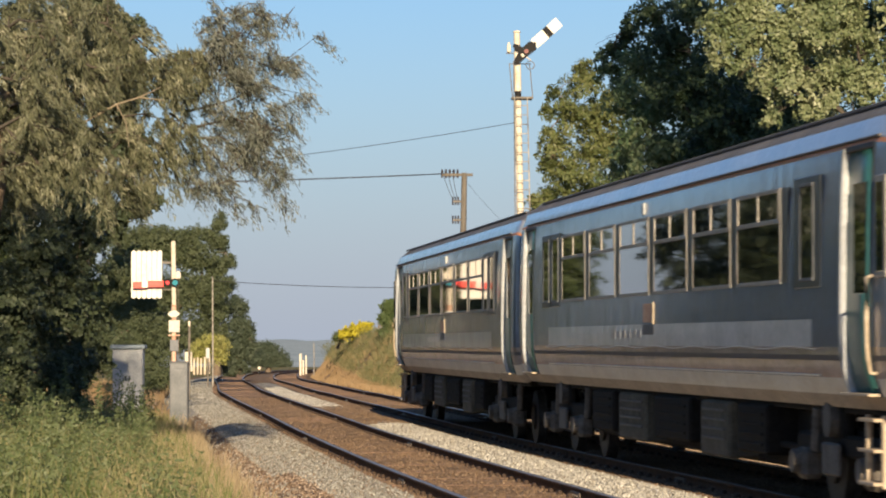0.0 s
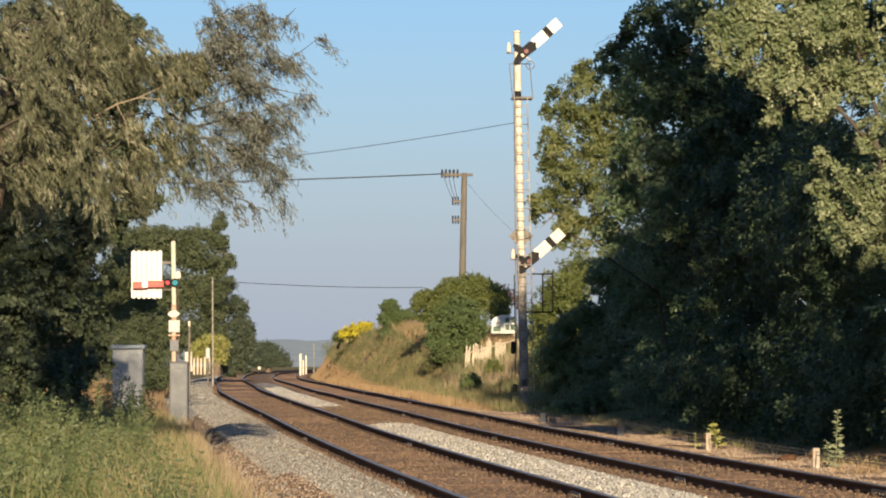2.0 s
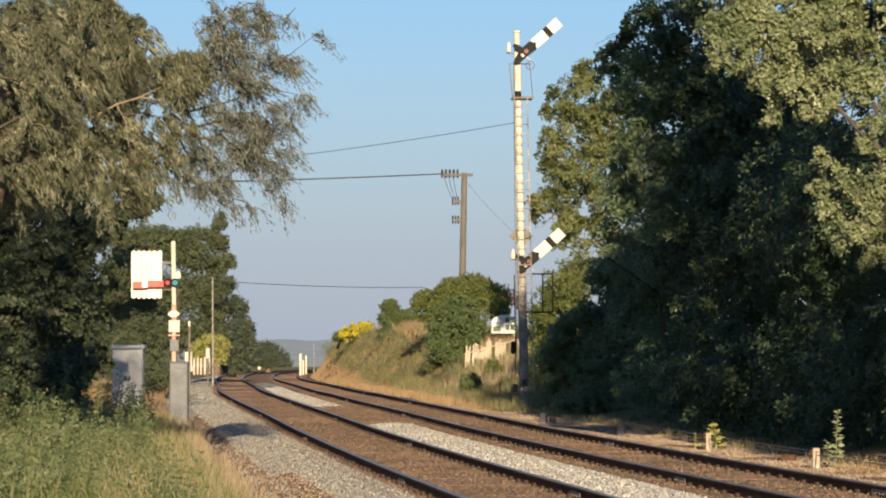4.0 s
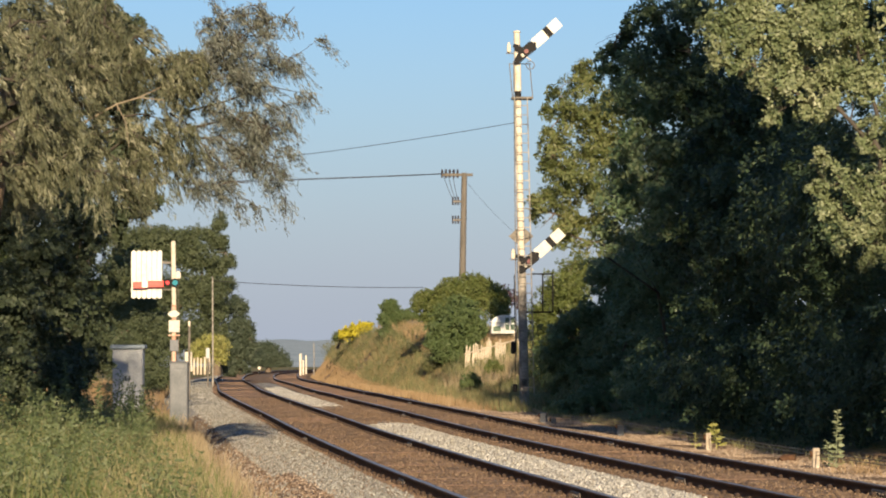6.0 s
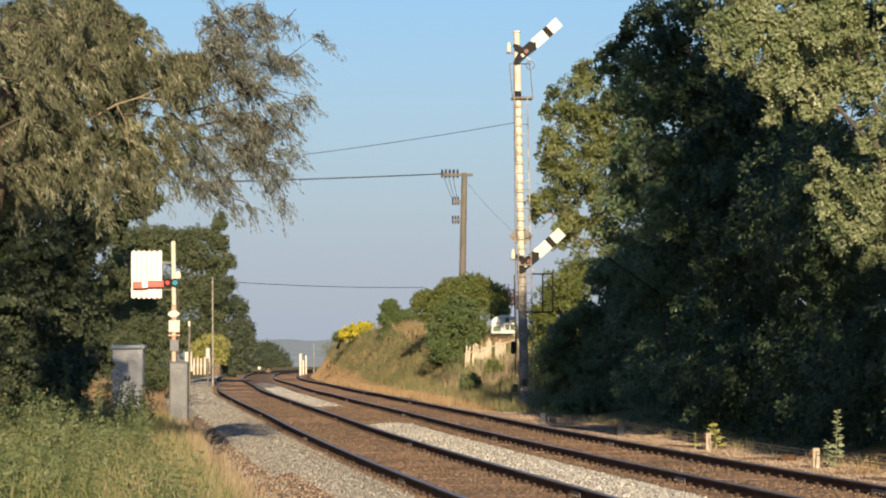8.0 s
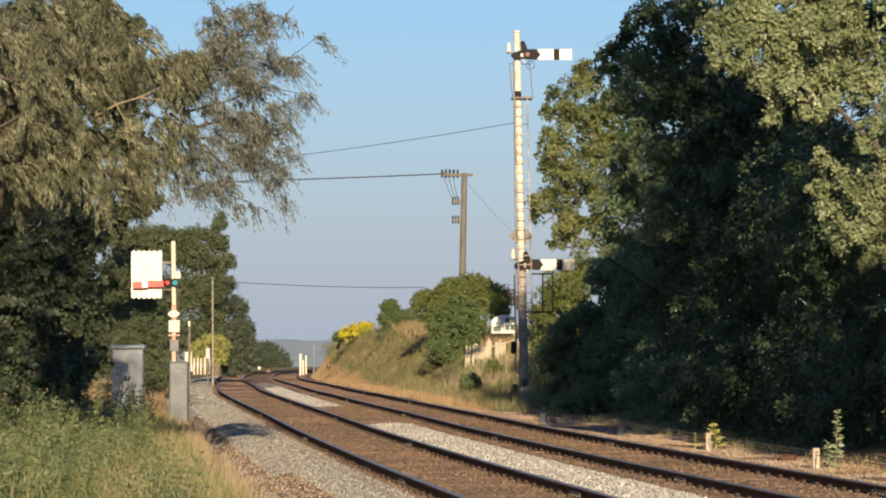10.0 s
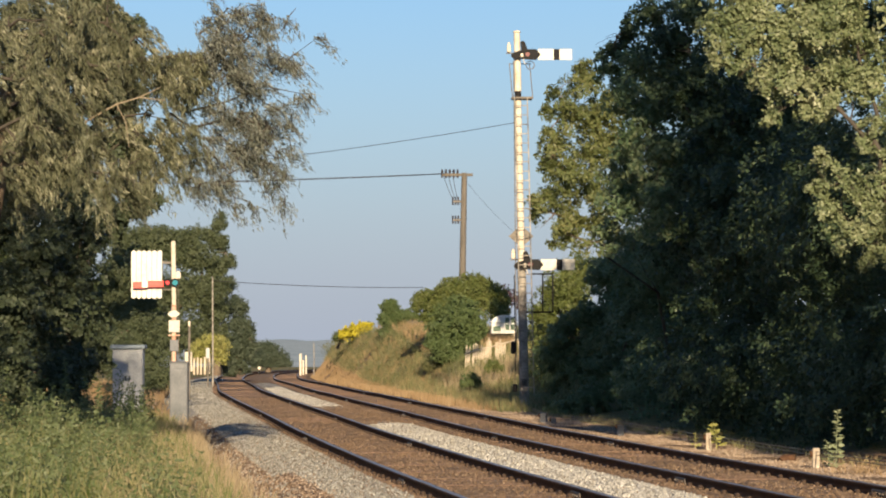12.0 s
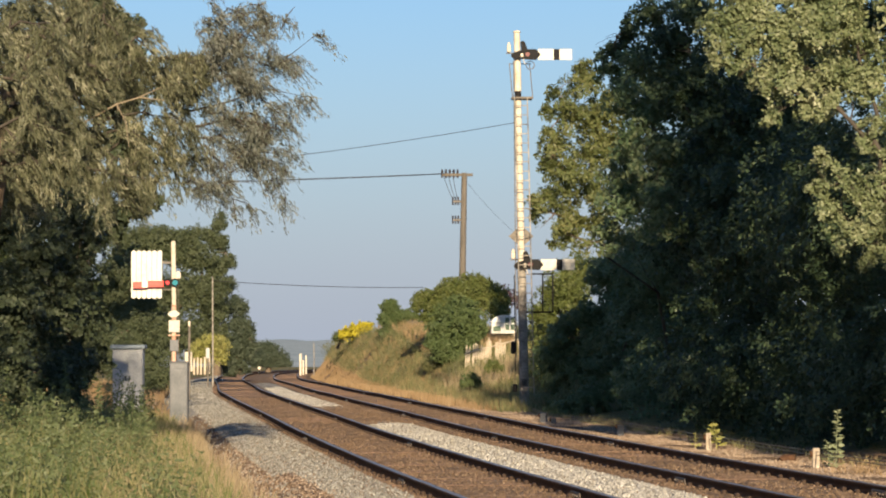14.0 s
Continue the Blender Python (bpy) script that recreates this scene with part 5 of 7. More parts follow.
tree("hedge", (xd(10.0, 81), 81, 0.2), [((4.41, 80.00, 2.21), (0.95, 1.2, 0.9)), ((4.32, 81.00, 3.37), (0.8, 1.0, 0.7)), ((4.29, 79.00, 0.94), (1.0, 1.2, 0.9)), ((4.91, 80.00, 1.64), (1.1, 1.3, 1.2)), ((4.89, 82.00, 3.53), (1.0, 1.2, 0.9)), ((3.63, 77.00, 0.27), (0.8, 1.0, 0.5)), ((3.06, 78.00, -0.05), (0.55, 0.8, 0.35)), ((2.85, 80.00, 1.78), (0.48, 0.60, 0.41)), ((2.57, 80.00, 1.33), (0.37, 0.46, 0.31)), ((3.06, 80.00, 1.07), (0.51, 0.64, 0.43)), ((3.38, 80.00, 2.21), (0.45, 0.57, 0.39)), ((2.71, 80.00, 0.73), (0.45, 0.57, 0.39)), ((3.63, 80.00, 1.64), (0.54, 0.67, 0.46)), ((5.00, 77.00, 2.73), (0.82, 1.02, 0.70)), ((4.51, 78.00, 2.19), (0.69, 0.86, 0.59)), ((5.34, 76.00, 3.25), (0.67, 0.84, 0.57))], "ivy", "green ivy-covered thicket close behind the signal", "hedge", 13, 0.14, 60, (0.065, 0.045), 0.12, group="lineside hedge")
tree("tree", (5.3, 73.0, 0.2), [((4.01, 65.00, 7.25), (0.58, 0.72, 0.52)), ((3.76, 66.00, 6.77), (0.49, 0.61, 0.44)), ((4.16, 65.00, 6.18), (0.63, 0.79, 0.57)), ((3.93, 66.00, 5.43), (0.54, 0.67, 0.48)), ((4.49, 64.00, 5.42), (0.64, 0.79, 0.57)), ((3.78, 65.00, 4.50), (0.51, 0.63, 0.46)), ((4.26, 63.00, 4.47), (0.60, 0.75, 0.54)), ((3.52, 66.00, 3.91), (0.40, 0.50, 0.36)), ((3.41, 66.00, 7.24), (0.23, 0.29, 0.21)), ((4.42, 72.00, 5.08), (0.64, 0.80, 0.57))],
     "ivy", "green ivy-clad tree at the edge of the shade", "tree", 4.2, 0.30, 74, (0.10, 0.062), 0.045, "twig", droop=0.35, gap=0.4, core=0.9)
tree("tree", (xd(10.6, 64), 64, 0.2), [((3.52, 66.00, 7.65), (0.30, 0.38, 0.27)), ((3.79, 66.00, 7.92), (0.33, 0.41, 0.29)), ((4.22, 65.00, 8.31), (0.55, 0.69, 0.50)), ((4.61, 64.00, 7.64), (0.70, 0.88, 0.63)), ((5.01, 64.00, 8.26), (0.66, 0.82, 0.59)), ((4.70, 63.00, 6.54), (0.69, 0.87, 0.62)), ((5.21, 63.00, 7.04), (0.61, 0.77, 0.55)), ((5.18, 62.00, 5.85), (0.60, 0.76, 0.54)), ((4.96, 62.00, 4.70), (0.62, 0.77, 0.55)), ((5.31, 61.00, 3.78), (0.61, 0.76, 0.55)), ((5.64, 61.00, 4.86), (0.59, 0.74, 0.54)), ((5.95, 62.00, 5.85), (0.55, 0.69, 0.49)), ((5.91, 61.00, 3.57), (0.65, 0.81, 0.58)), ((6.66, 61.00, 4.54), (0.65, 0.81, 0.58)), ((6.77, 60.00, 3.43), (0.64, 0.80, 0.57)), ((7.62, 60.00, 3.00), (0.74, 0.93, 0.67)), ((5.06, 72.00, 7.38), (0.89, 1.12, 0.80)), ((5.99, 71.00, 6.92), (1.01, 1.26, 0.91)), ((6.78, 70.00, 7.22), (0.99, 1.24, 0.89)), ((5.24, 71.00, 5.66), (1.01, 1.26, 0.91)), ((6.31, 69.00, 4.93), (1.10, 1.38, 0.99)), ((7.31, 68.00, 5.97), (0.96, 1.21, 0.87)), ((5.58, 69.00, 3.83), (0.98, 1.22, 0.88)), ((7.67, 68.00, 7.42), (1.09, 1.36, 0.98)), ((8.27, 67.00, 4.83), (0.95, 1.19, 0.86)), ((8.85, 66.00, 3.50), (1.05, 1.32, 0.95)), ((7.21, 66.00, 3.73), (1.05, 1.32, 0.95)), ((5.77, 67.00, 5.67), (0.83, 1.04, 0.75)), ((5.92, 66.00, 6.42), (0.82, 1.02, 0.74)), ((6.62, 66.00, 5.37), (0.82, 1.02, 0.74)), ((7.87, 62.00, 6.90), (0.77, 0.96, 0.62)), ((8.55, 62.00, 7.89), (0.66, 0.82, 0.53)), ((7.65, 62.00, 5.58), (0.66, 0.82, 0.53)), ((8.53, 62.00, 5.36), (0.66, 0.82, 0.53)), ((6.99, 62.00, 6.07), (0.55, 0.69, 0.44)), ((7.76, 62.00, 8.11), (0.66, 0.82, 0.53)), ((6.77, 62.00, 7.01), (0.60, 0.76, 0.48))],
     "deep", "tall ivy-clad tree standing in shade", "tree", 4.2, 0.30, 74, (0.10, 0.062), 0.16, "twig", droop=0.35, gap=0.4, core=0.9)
tree("ash_tree", (6.87, 112.00, 0.69), [((4.90, 110.00, 10.65), (0.74, 0.93, 0.63)), ((4.25, 110.00, 9.58), (0.82, 1.02, 0.70)), ((5.33, 111.00, 9.55), (0.94, 1.18, 0.80)), ((4.02, 110.00, 8.41), (0.78, 0.98, 0.66)), ((5.14, 111.00, 8.27), (0.94, 1.18, 0.80)), ((4.27, 110.00, 7.29), (0.82, 1.02, 0.70)), ((5.28, 111.00, 6.89), (0.83, 1.03, 0.70)), ((3.59, 110.00, 6.65), (0.59, 0.73, 0.50)), ((4.37, 110.00, 5.87), (0.66, 0.83, 0.56)), ((5.47, 111.00, 5.81), (0.71, 0.89, 0.60)), ((3.08, 110.00, 6.51), (0.31, 0.39, 0.27)), ((4.84, 110.00, 11.20), (0.39, 0.49, 0.33)), ((3.63, 110.00, 8.86), (0.39, 0.49, 0.33)), ((3.71, 110.00, 7.82), (0.43, 0.54, 0.36)), ((6.12, 112.00, 8.63), (0.87, 1.09, 0.74)), ((6.24, 112.00, 7.04), (0.87, 1.09, 0.74)), ((6.12, 112.00, 10.22), (0.75, 0.94, 0.64)), ((4.95, 110.00, 5.03), (0.43, 0.54, 0.36)), ((4.14, 110.00, 5.34), (0.35, 0.44, 0.30)), ((3.59, 110.00, 9.58), (0.23, 0.29, 0.20)), ((3.34, 110.00, 6.12), (0.31, 0.39, 0.27)), ((3.92, 110.00, 10.26), (0.31, 0.39, 0.27)), ((6.87, 112.00, 5.25), (0.79, 0.99, 0.68)), ((5.81, 110.00, 4.80), (0.47, 0.59, 0.40)), ((3.82, 110.00, 5.03), (0.18, 0.22, 0.15))],
     "ash", "olive-green ash tree behind the tall signal", "tree", 3.4, 0.34, 60, (0.15, 0.060), 0.11, "bark", droop=0.45, gap=0.5, core=0.45, fan=1.7)
# The thin lobes stand out of view, added to shade tree and post behind.
tree("maple_tree", (xd(12.0, 47), 47, 0.2), [((4.10, 45.50, 6.18), (0.36, 0.44, 0.28)), ((4.03, 45.50, 5.76), (0.23, 0.28, 0.18)), ((4.42, 45.50, 5.94), (0.40, 0.50, 0.32)), ((4.28, 45.50, 5.54), (0.23, 0.28, 0.18)), ((4.58, 45.50, 5.41), (0.24, 0.30, 0.19)), ((4.91, 45.50, 6.12), (0.44, 0.54, 0.35)), ((4.99, 45.50, 5.57), (0.37, 0.46, 0.30)), ((4.83, 45.50, 5.13), (0.26, 0.32, 0.21)), ((5.39, 45.50, 5.96), (0.44, 0.54, 0.35)), ((5.47, 45.50, 5.39), (0.39, 0.48, 0.31)), ((5.23, 45.50, 5.01), (0.23, 0.28, 0.18)), ((5.93, 45.50, 5.92), (0.36, 0.44, 0.28)), ((6.04, 45.50, 5.39), (0.44, 0.54, 0.35)), ((5.52, 45.50, 5.02), (0.24, 0.30, 0.19)), ((6.23, 45.50, 4.73), (0.21, 0.26, 0.17)), ((6.04, 45.50, 4.47), (0.16, 0.20, 0.13)), ((5.49, 45.50, 4.14), (0.18, 0.22, 0.14)), ((5.37, 45.50, 3.82), (0.16, 0.20, 0.13)), ((5.71, 45.50, 3.84), (0.27, 0.34, 0.22)), ((5.55, 45.50, 3.50), (0.21, 0.26, 0.17)), ((6.04, 45.50, 3.60), (0.32, 0.40, 0.26)), ((5.83, 45.50, 3.21), (0.26, 0.32, 0.21)), ((6.28, 45.50, 3.20), (0.34, 0.42, 0.27)), ((6.14, 45.50, 2.89), (0.21, 0.26, 0.17)), ((4.71, 45.50, 4.79), (0.15, 0.18, 0.12)), ((3.91, 45.50, 6.04), (0.13, 0.16, 0.10)), ((5.39, 45.50, 4.30), (0.07, 0.09, 0.06)), ((5.24, 45.50, 3.78), (0.06, 0.08, 0.05)), ((5.29, 45.50, 6.28), (0.40, 0.50, 0.32)), ((4.49, 45.50, 6.36), (0.32, 0.40, 0.26)), ((6.26, 45.50, 3.94), (0.21, 0.26, 0.17)), ((5.62, 45.50, 6.54), (0.48, 0.61, 0.39)), ((4.97, 45.50, 6.64), (0.44, 0.55, 0.36)), ((4.32, 45.50, 6.68), (0.40, 0.50, 0.32)), ((6.25, 45.50, 4.25), (0.18, 0.22, 0.14))],
     "maple", "sunlit field maple with boughs hanging over the track", "tree", 11, 0.17, 66, (0.066, 0.044), 0.12, "twig", droop=0.5, gap=0.4, core=0.4, stray=0.6, fan=2.0,
     thin=[((4.72, 47.00, 7.10), (0.8, 1.0, 0.7)), ((7.06, 46.00, 6.50), (1.0, 1.2, 1.0)), ((4.9, 49, 12.3), (0.7, 0.9, 1.3)), ((7.2, 47, 8.2), (1.8, 2.0, 1.4)), ((9.4, 46, 8.6), (2.0, 2.2, 1.8)), ((8.2, 47, 11.0), (2.2, 2.2, 1.8)), ((6.2, 48, 9.6), (1.6, 1.8, 1.3)), ((10.4, 46, 11.5), (2.2, 2.2, 1.9)), ((8.0, 47, 12.6), (1.9, 2.0, 1.4)), ((6.4, 47, 12.2), (1.8, 2.0, 1.5)), ((5.9, 47.5, 8.4), (1.2, 1.4, 0.8)), ((9.6, 45, 5.6), (1.6, 1.6, 1.8))])
# Out-of-view tree, added only for the shade it casts on the hedge.
tree("tree", (10.2, 23.5, -0.2), [((9.3, 23.5, 9.6), (1.4, 1.6, 1.0)), ((8.2, 23.5, 8.5), (1.2, 1.3, 0.5)), ((11.2, 24, 9.0), (1.6, 1.7, 1.4)), ((10.0, 23, 10.6), (1.6, 1.6, 1.3)), ((12.0, 23, 9.6), (1.7, 1.7, 1.6))], "dark", "unseen tree added to shade the foot of the hedge", "tree", 4, 0.3, 36, (0.2, 0.13), 0.2)
tree("bush", (3.39, 95.00, 0.98), [((3.64, 95.00, 3.01), (0.85, 1.1, 0.7)), ((2.97, 95.00, 2.33), (0.55, 0.8, 0.6)), ((4.06, 95.00, 1.83), (0.9, 1.1, 0.8)), ((4.23, 97.00, 3.73), (0.75, 1.0, 0.5)), ((3.35, 94.00, 1.66), (0.7, 0.9, 0.7)), ((2.95, 92.00, 1.00), (0.5, 0.7, 0.5)), ((3.77, 92.00, 0.84), (0.8, 0.9, 0.6))],
     "bush", "dense olive scrub behind the signal foot", "bush", 18, 0.15, 34, (0.10, 0.055), 0.08)

rng = np.random.default_rng(32)
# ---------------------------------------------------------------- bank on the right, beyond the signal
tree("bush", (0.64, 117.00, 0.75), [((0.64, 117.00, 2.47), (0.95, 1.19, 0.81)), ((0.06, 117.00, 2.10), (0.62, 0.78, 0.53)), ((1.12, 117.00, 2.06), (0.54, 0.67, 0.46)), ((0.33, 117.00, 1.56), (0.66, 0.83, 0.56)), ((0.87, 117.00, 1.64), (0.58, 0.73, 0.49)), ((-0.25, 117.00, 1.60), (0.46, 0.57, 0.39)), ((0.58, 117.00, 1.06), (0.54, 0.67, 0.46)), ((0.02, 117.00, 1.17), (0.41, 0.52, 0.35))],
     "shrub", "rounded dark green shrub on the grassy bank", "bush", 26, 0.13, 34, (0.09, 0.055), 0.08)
tree("bush", (1.16, 128.00, 2.15), [((-0.09, 128.00, 3.17), (0.77, 0.96, 0.66)), ((-0.73, 128.00, 3.29), (0.45, 0.57, 0.39)), ((1.06, 130.00, 3.54), (0.97, 1.21, 0.82)), ((1.98, 130.00, 3.43), (0.74, 0.92, 0.63)), ((1.41, 130.00, 4.01), (0.46, 0.58, 0.39)), ((0.36, 128.00, 3.74), (0.54, 0.68, 0.46)), ((-1.04, 128.00, 3.06), (0.27, 0.34, 0.23)), ((2.18, 128.00, 2.83), (0.54, 0.68, 0.46)), ((0.59, 128.00, 2.83), (0.91, 1.13, 0.77)), ((-0.32, 128.00, 2.61), (0.68, 0.85, 0.58)), ((1.75, 130.00, 3.89), (0.32, 0.40, 0.27)), ((2.51, 130.00, 3.31), (0.28, 0.35, 0.24))],
     "bush", "broad bright green bush round the pole foot", "bush", 20, 0.16, 32, (0.11, 0.065), 0.1)
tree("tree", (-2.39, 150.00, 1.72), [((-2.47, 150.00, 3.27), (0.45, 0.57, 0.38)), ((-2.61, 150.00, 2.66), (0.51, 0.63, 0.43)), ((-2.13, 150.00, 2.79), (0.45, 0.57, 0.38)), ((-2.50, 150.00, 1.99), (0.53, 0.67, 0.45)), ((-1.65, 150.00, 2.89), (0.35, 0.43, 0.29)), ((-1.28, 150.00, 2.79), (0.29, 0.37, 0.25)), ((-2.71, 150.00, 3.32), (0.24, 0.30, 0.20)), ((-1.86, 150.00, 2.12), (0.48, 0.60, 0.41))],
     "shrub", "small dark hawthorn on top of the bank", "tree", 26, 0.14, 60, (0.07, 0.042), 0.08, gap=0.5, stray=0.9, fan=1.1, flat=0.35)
tree("golden_bush", (-4.58, 170.00, 1.39), [((-4.58, 170.00, 2.20), (0.75, 0.8, 0.42)), ((-4.19, 170.00, 2.41), (0.4, 0.5, 0.3)), ((-5.19, 170.00, 1.99), (0.4, 0.5, 0.3))],
     "yellow", "golden yellow-leaved bush on the bank", "bush", 22, 0.10, 20, (0.13, 0.095), 0.06)
tree("bush", (-5.70, 172.00, 1.38), [((-5.70, 172.00, 1.87), (0.4, 0.5, 0.35)), ((-4.13, 174.00, 2.46), (0.45, 0.5, 0.3))], "bush", "small green bush beside the golden one", "bush", 14, 0.10, 20, (0.08, 0.06), 0.06)
tree("tree", (2.76, 140.00, 2.71), [((2.71, 140.00, 3.70), (0.25, 0.3, 0.7)), ((3.03, 141.00, 3.59), (0.3, 0.3, 0.6)), ((3.28, 141.00, 3.46), (0.35, 0.4, 0.5))], "purple", "slim purple-leaved tree behind the bank", "tree", 14, 0.08, 16, (0.09, 0.05), 0.05)

for at, r, lf, lb in (((0.85, 98.00, 0.20), 0.30, "shrub", "low dark green clump of weeds on the bank"), ((1.58, 101.00, 0.66), 0.26, "bush", "ragged weeds growing up the bank"), ((-0.29, 118.00, 0.54), 0.45, "bramble", "grey-green bramble clump on the slope")):
    tree("weed_clump", at, [((at[0], at[1], at[2] + r * 0.7), (r, r, r * 0.8)), ((at[0] + r * 0.7, at[1], at[2] + r * 0.4), (r * 0.7, r * 0.7, r * 0.55)), ((at[0] - r * 0.6, at[1] - 0.1, at[2] + r * 0.35), (r * 0.7, r * 0.7, r * 0.5))], lf, lb, "weeds", 40, 0.09, 22, (0.085, 0.04), 0.02, "twig", floor_z=-1.0, group="weeds on the bank")


def on_bank(d, y, up, r):
    return ((xd(d, y), y, float(ground_z(np.array(d), np.array(y))) + up), r)


scrub = [on_bank(6.6 + 0.5 * math.sin(k * 1.7), y, 0.02, (0.8, 1.6, 0.24)) for k, y in enumerate(np.arange(122, 196, 3.2))]
scrub += [on_bank(7.8 + 0.5 * math.sin(k * 2.3), y, 0.05, (0.9, 1.6, 0.30)) for k, y in enumerate(np.arange(120, 190, 3.4))]
scrub += [on_bank(8.4 + 0.6 * math.sin(k * 2.9), y, 0.15, (0.8, 1.2, 0.5)) for k, y in enumerate(np.arange(87, 95, 2.6))]
V_, F_ = leaf_arrays(clumps(scrub, 4.0, 0.16, 16, 0.2), 0.09, 0.035, simple=True)
tagged(arrays("bramble_scrub", V_, F_, L["bramble"]), "low bramble and weeds covering the bank", "scrub", kind="stuff")


def garden_hut():
    base = (2.34, 122.00, 1.65)
    t = thing("garden_hut", base, "white rounded-roof hut behind a pale fence", "hut")
    w, h = 0.952, 0.779
    n = 9
    prof = [(-w / 2, 0), (-w / 2, h * 0.55)] + [(-w / 2 * math.cos(math.pi * k / n), h * 0.55 + h * 0.36 * math.sin(math.pi * k / n)) for k in range(1, n)] + [(w / 2, h * 0.55), (w / 2, 0)]
    V, Fc = [], []
    for y in (0.0, 2.2):
        V += [(x, y, z + 0.25) for x, z in prof]
    k = len(prof)
    bm = bmesh.new()
    vs = [bm.verts.new(v) for v in V]
    bm.faces.new(vs[:k])
    bm.faces.new(vs[k:][::-1])
    for i in range(k):
        j = (i + 1) % k
        bm.faces.new((vs[i], vs[j], vs[k + j], vs[k + i]))
    bmesh.ops.recalc_face_normals(bm, faces=bm.faces)
    part("shell", bm, M["hutwhite"], t)
    for cx, cz, ww, hh, bars in ((0.22, 0.62, 0.40, 0.52, 2), (-0.27, 0.42, 0.34, 0.24, 1)):
        bm = bmesh.new()
        box(bm, (ww, 0.04, hh), (cx, -0.02, cz), 0.01)
        win = part("window", bm, M["hutwhite"], t)
        for k in range(bars):
            for q in range(bars):
                bm = bmesh.new()
                box(bm, (ww / bars - 0.05, 0.04, hh / bars - 0.05), (cx + (k - (bars - 1) / 2) * ww / bars, -0.03, cz + (q - (bars - 1) / 2) * hh / bars), 0.004)
                part("pane", bm, M["hutpane"], win)
    bm = bmesh.new()
    box(bm, (w + 0.12, 2.3, 0.04), (0, 1.1, 0.25 + h * 0.56), 0.01)
    part("eaves", bm, M["hutwhite"], t)


garden_hut()


def paling_fence():
    t = thing("paling_fence", (1.81, 112.00, 0.88), "sun-bleached paling fence on top of the bank", "fence")
    b = np.array((1.81, 112.00, 0.88))
    a, c = np.array((0.75, 112.00, 1.12)), np.array((2.75, 110.00, 1.68))
    n = 34
    for k in range(n):
        if rng.random() < 0.15:
            continue
        p = a + (c - a) * k / (n - 1)
        z0 = float(ground_z(np.array(p[0] - line_x(p[1])), np.array(p[1])))
        hgt = 0.36 + rng.uniform(-0.24, 0.20)
        bm = bmesh.new()
        box(bm, (0.045, 0.02, hgt + 0.3), (0, 0, 0), 0.004)
        o = part("paling", bm, M["pale_wood"], t)
        o.location = (p[0] - b[0], p[1] - b[1], max(z0, p[2] - 0.25) + hgt / 2 - b[2] - 0.1)
        o.rotation_euler = (0, rng.normal() * 0.05, 0)
    for z in (0.12,):
        tubes("fence_rail", [(local([a + [0, 0.03, z - 0.1], c + [0, 0.03, z - 0.1]], b), [0.03, 0.03])], M["pale_wood"], t, 5)


paling_fence()

rng = np.random.default_rng(33)
# ---------------------------------------------------------------- far trees on the left
def far_tree(base, lobes, leaf, label, density=14, size=(0.17, 0.11)):
    return tree("tree", base, lobes, leaf, label, "tree", density, 0.2, 33, (size[0] * 0.6, size[1] * 0.6), 0.2, gap=0.5, core=0.5, stray=0.9, fan=1.3, flat=0.4)


far_tree((-11.67, 165.00, -0.01), [((-11.67, 165.00, 7.71), (0.50, 0.62, 0.42)), ((-11.65, 165.00, 6.72), (0.67, 0.84, 0.57)), ((-11.65, 165.00, 5.55), (0.76, 0.95, 0.65)), ((-11.70, 165.00, 4.38), (0.82, 1.02, 0.70)), ((-11.82, 165.00, 3.21), (0.88, 1.10, 0.75)), ((-11.09, 165.00, 5.78), (0.41, 0.51, 0.35)), ((-12.08, 165.00, 7.18), (0.38, 0.48, 0.32)), ((-11.47, 165.00, 8.18), (0.26, 0.33, 0.22)), ((-11.88, 165.00, 2.03), (0.94, 1.17, 0.80))], "poplar", "slender columnar poplar standing above its neighbours")
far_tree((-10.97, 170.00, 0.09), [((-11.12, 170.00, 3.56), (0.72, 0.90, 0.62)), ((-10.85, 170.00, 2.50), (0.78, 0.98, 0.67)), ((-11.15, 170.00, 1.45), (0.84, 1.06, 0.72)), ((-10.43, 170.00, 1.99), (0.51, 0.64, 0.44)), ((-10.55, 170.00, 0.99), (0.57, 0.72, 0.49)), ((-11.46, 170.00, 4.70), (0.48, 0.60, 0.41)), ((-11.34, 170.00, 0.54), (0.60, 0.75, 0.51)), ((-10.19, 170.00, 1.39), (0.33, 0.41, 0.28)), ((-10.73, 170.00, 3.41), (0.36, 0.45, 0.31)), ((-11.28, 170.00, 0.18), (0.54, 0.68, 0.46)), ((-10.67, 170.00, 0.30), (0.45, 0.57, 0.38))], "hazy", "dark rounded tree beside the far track")
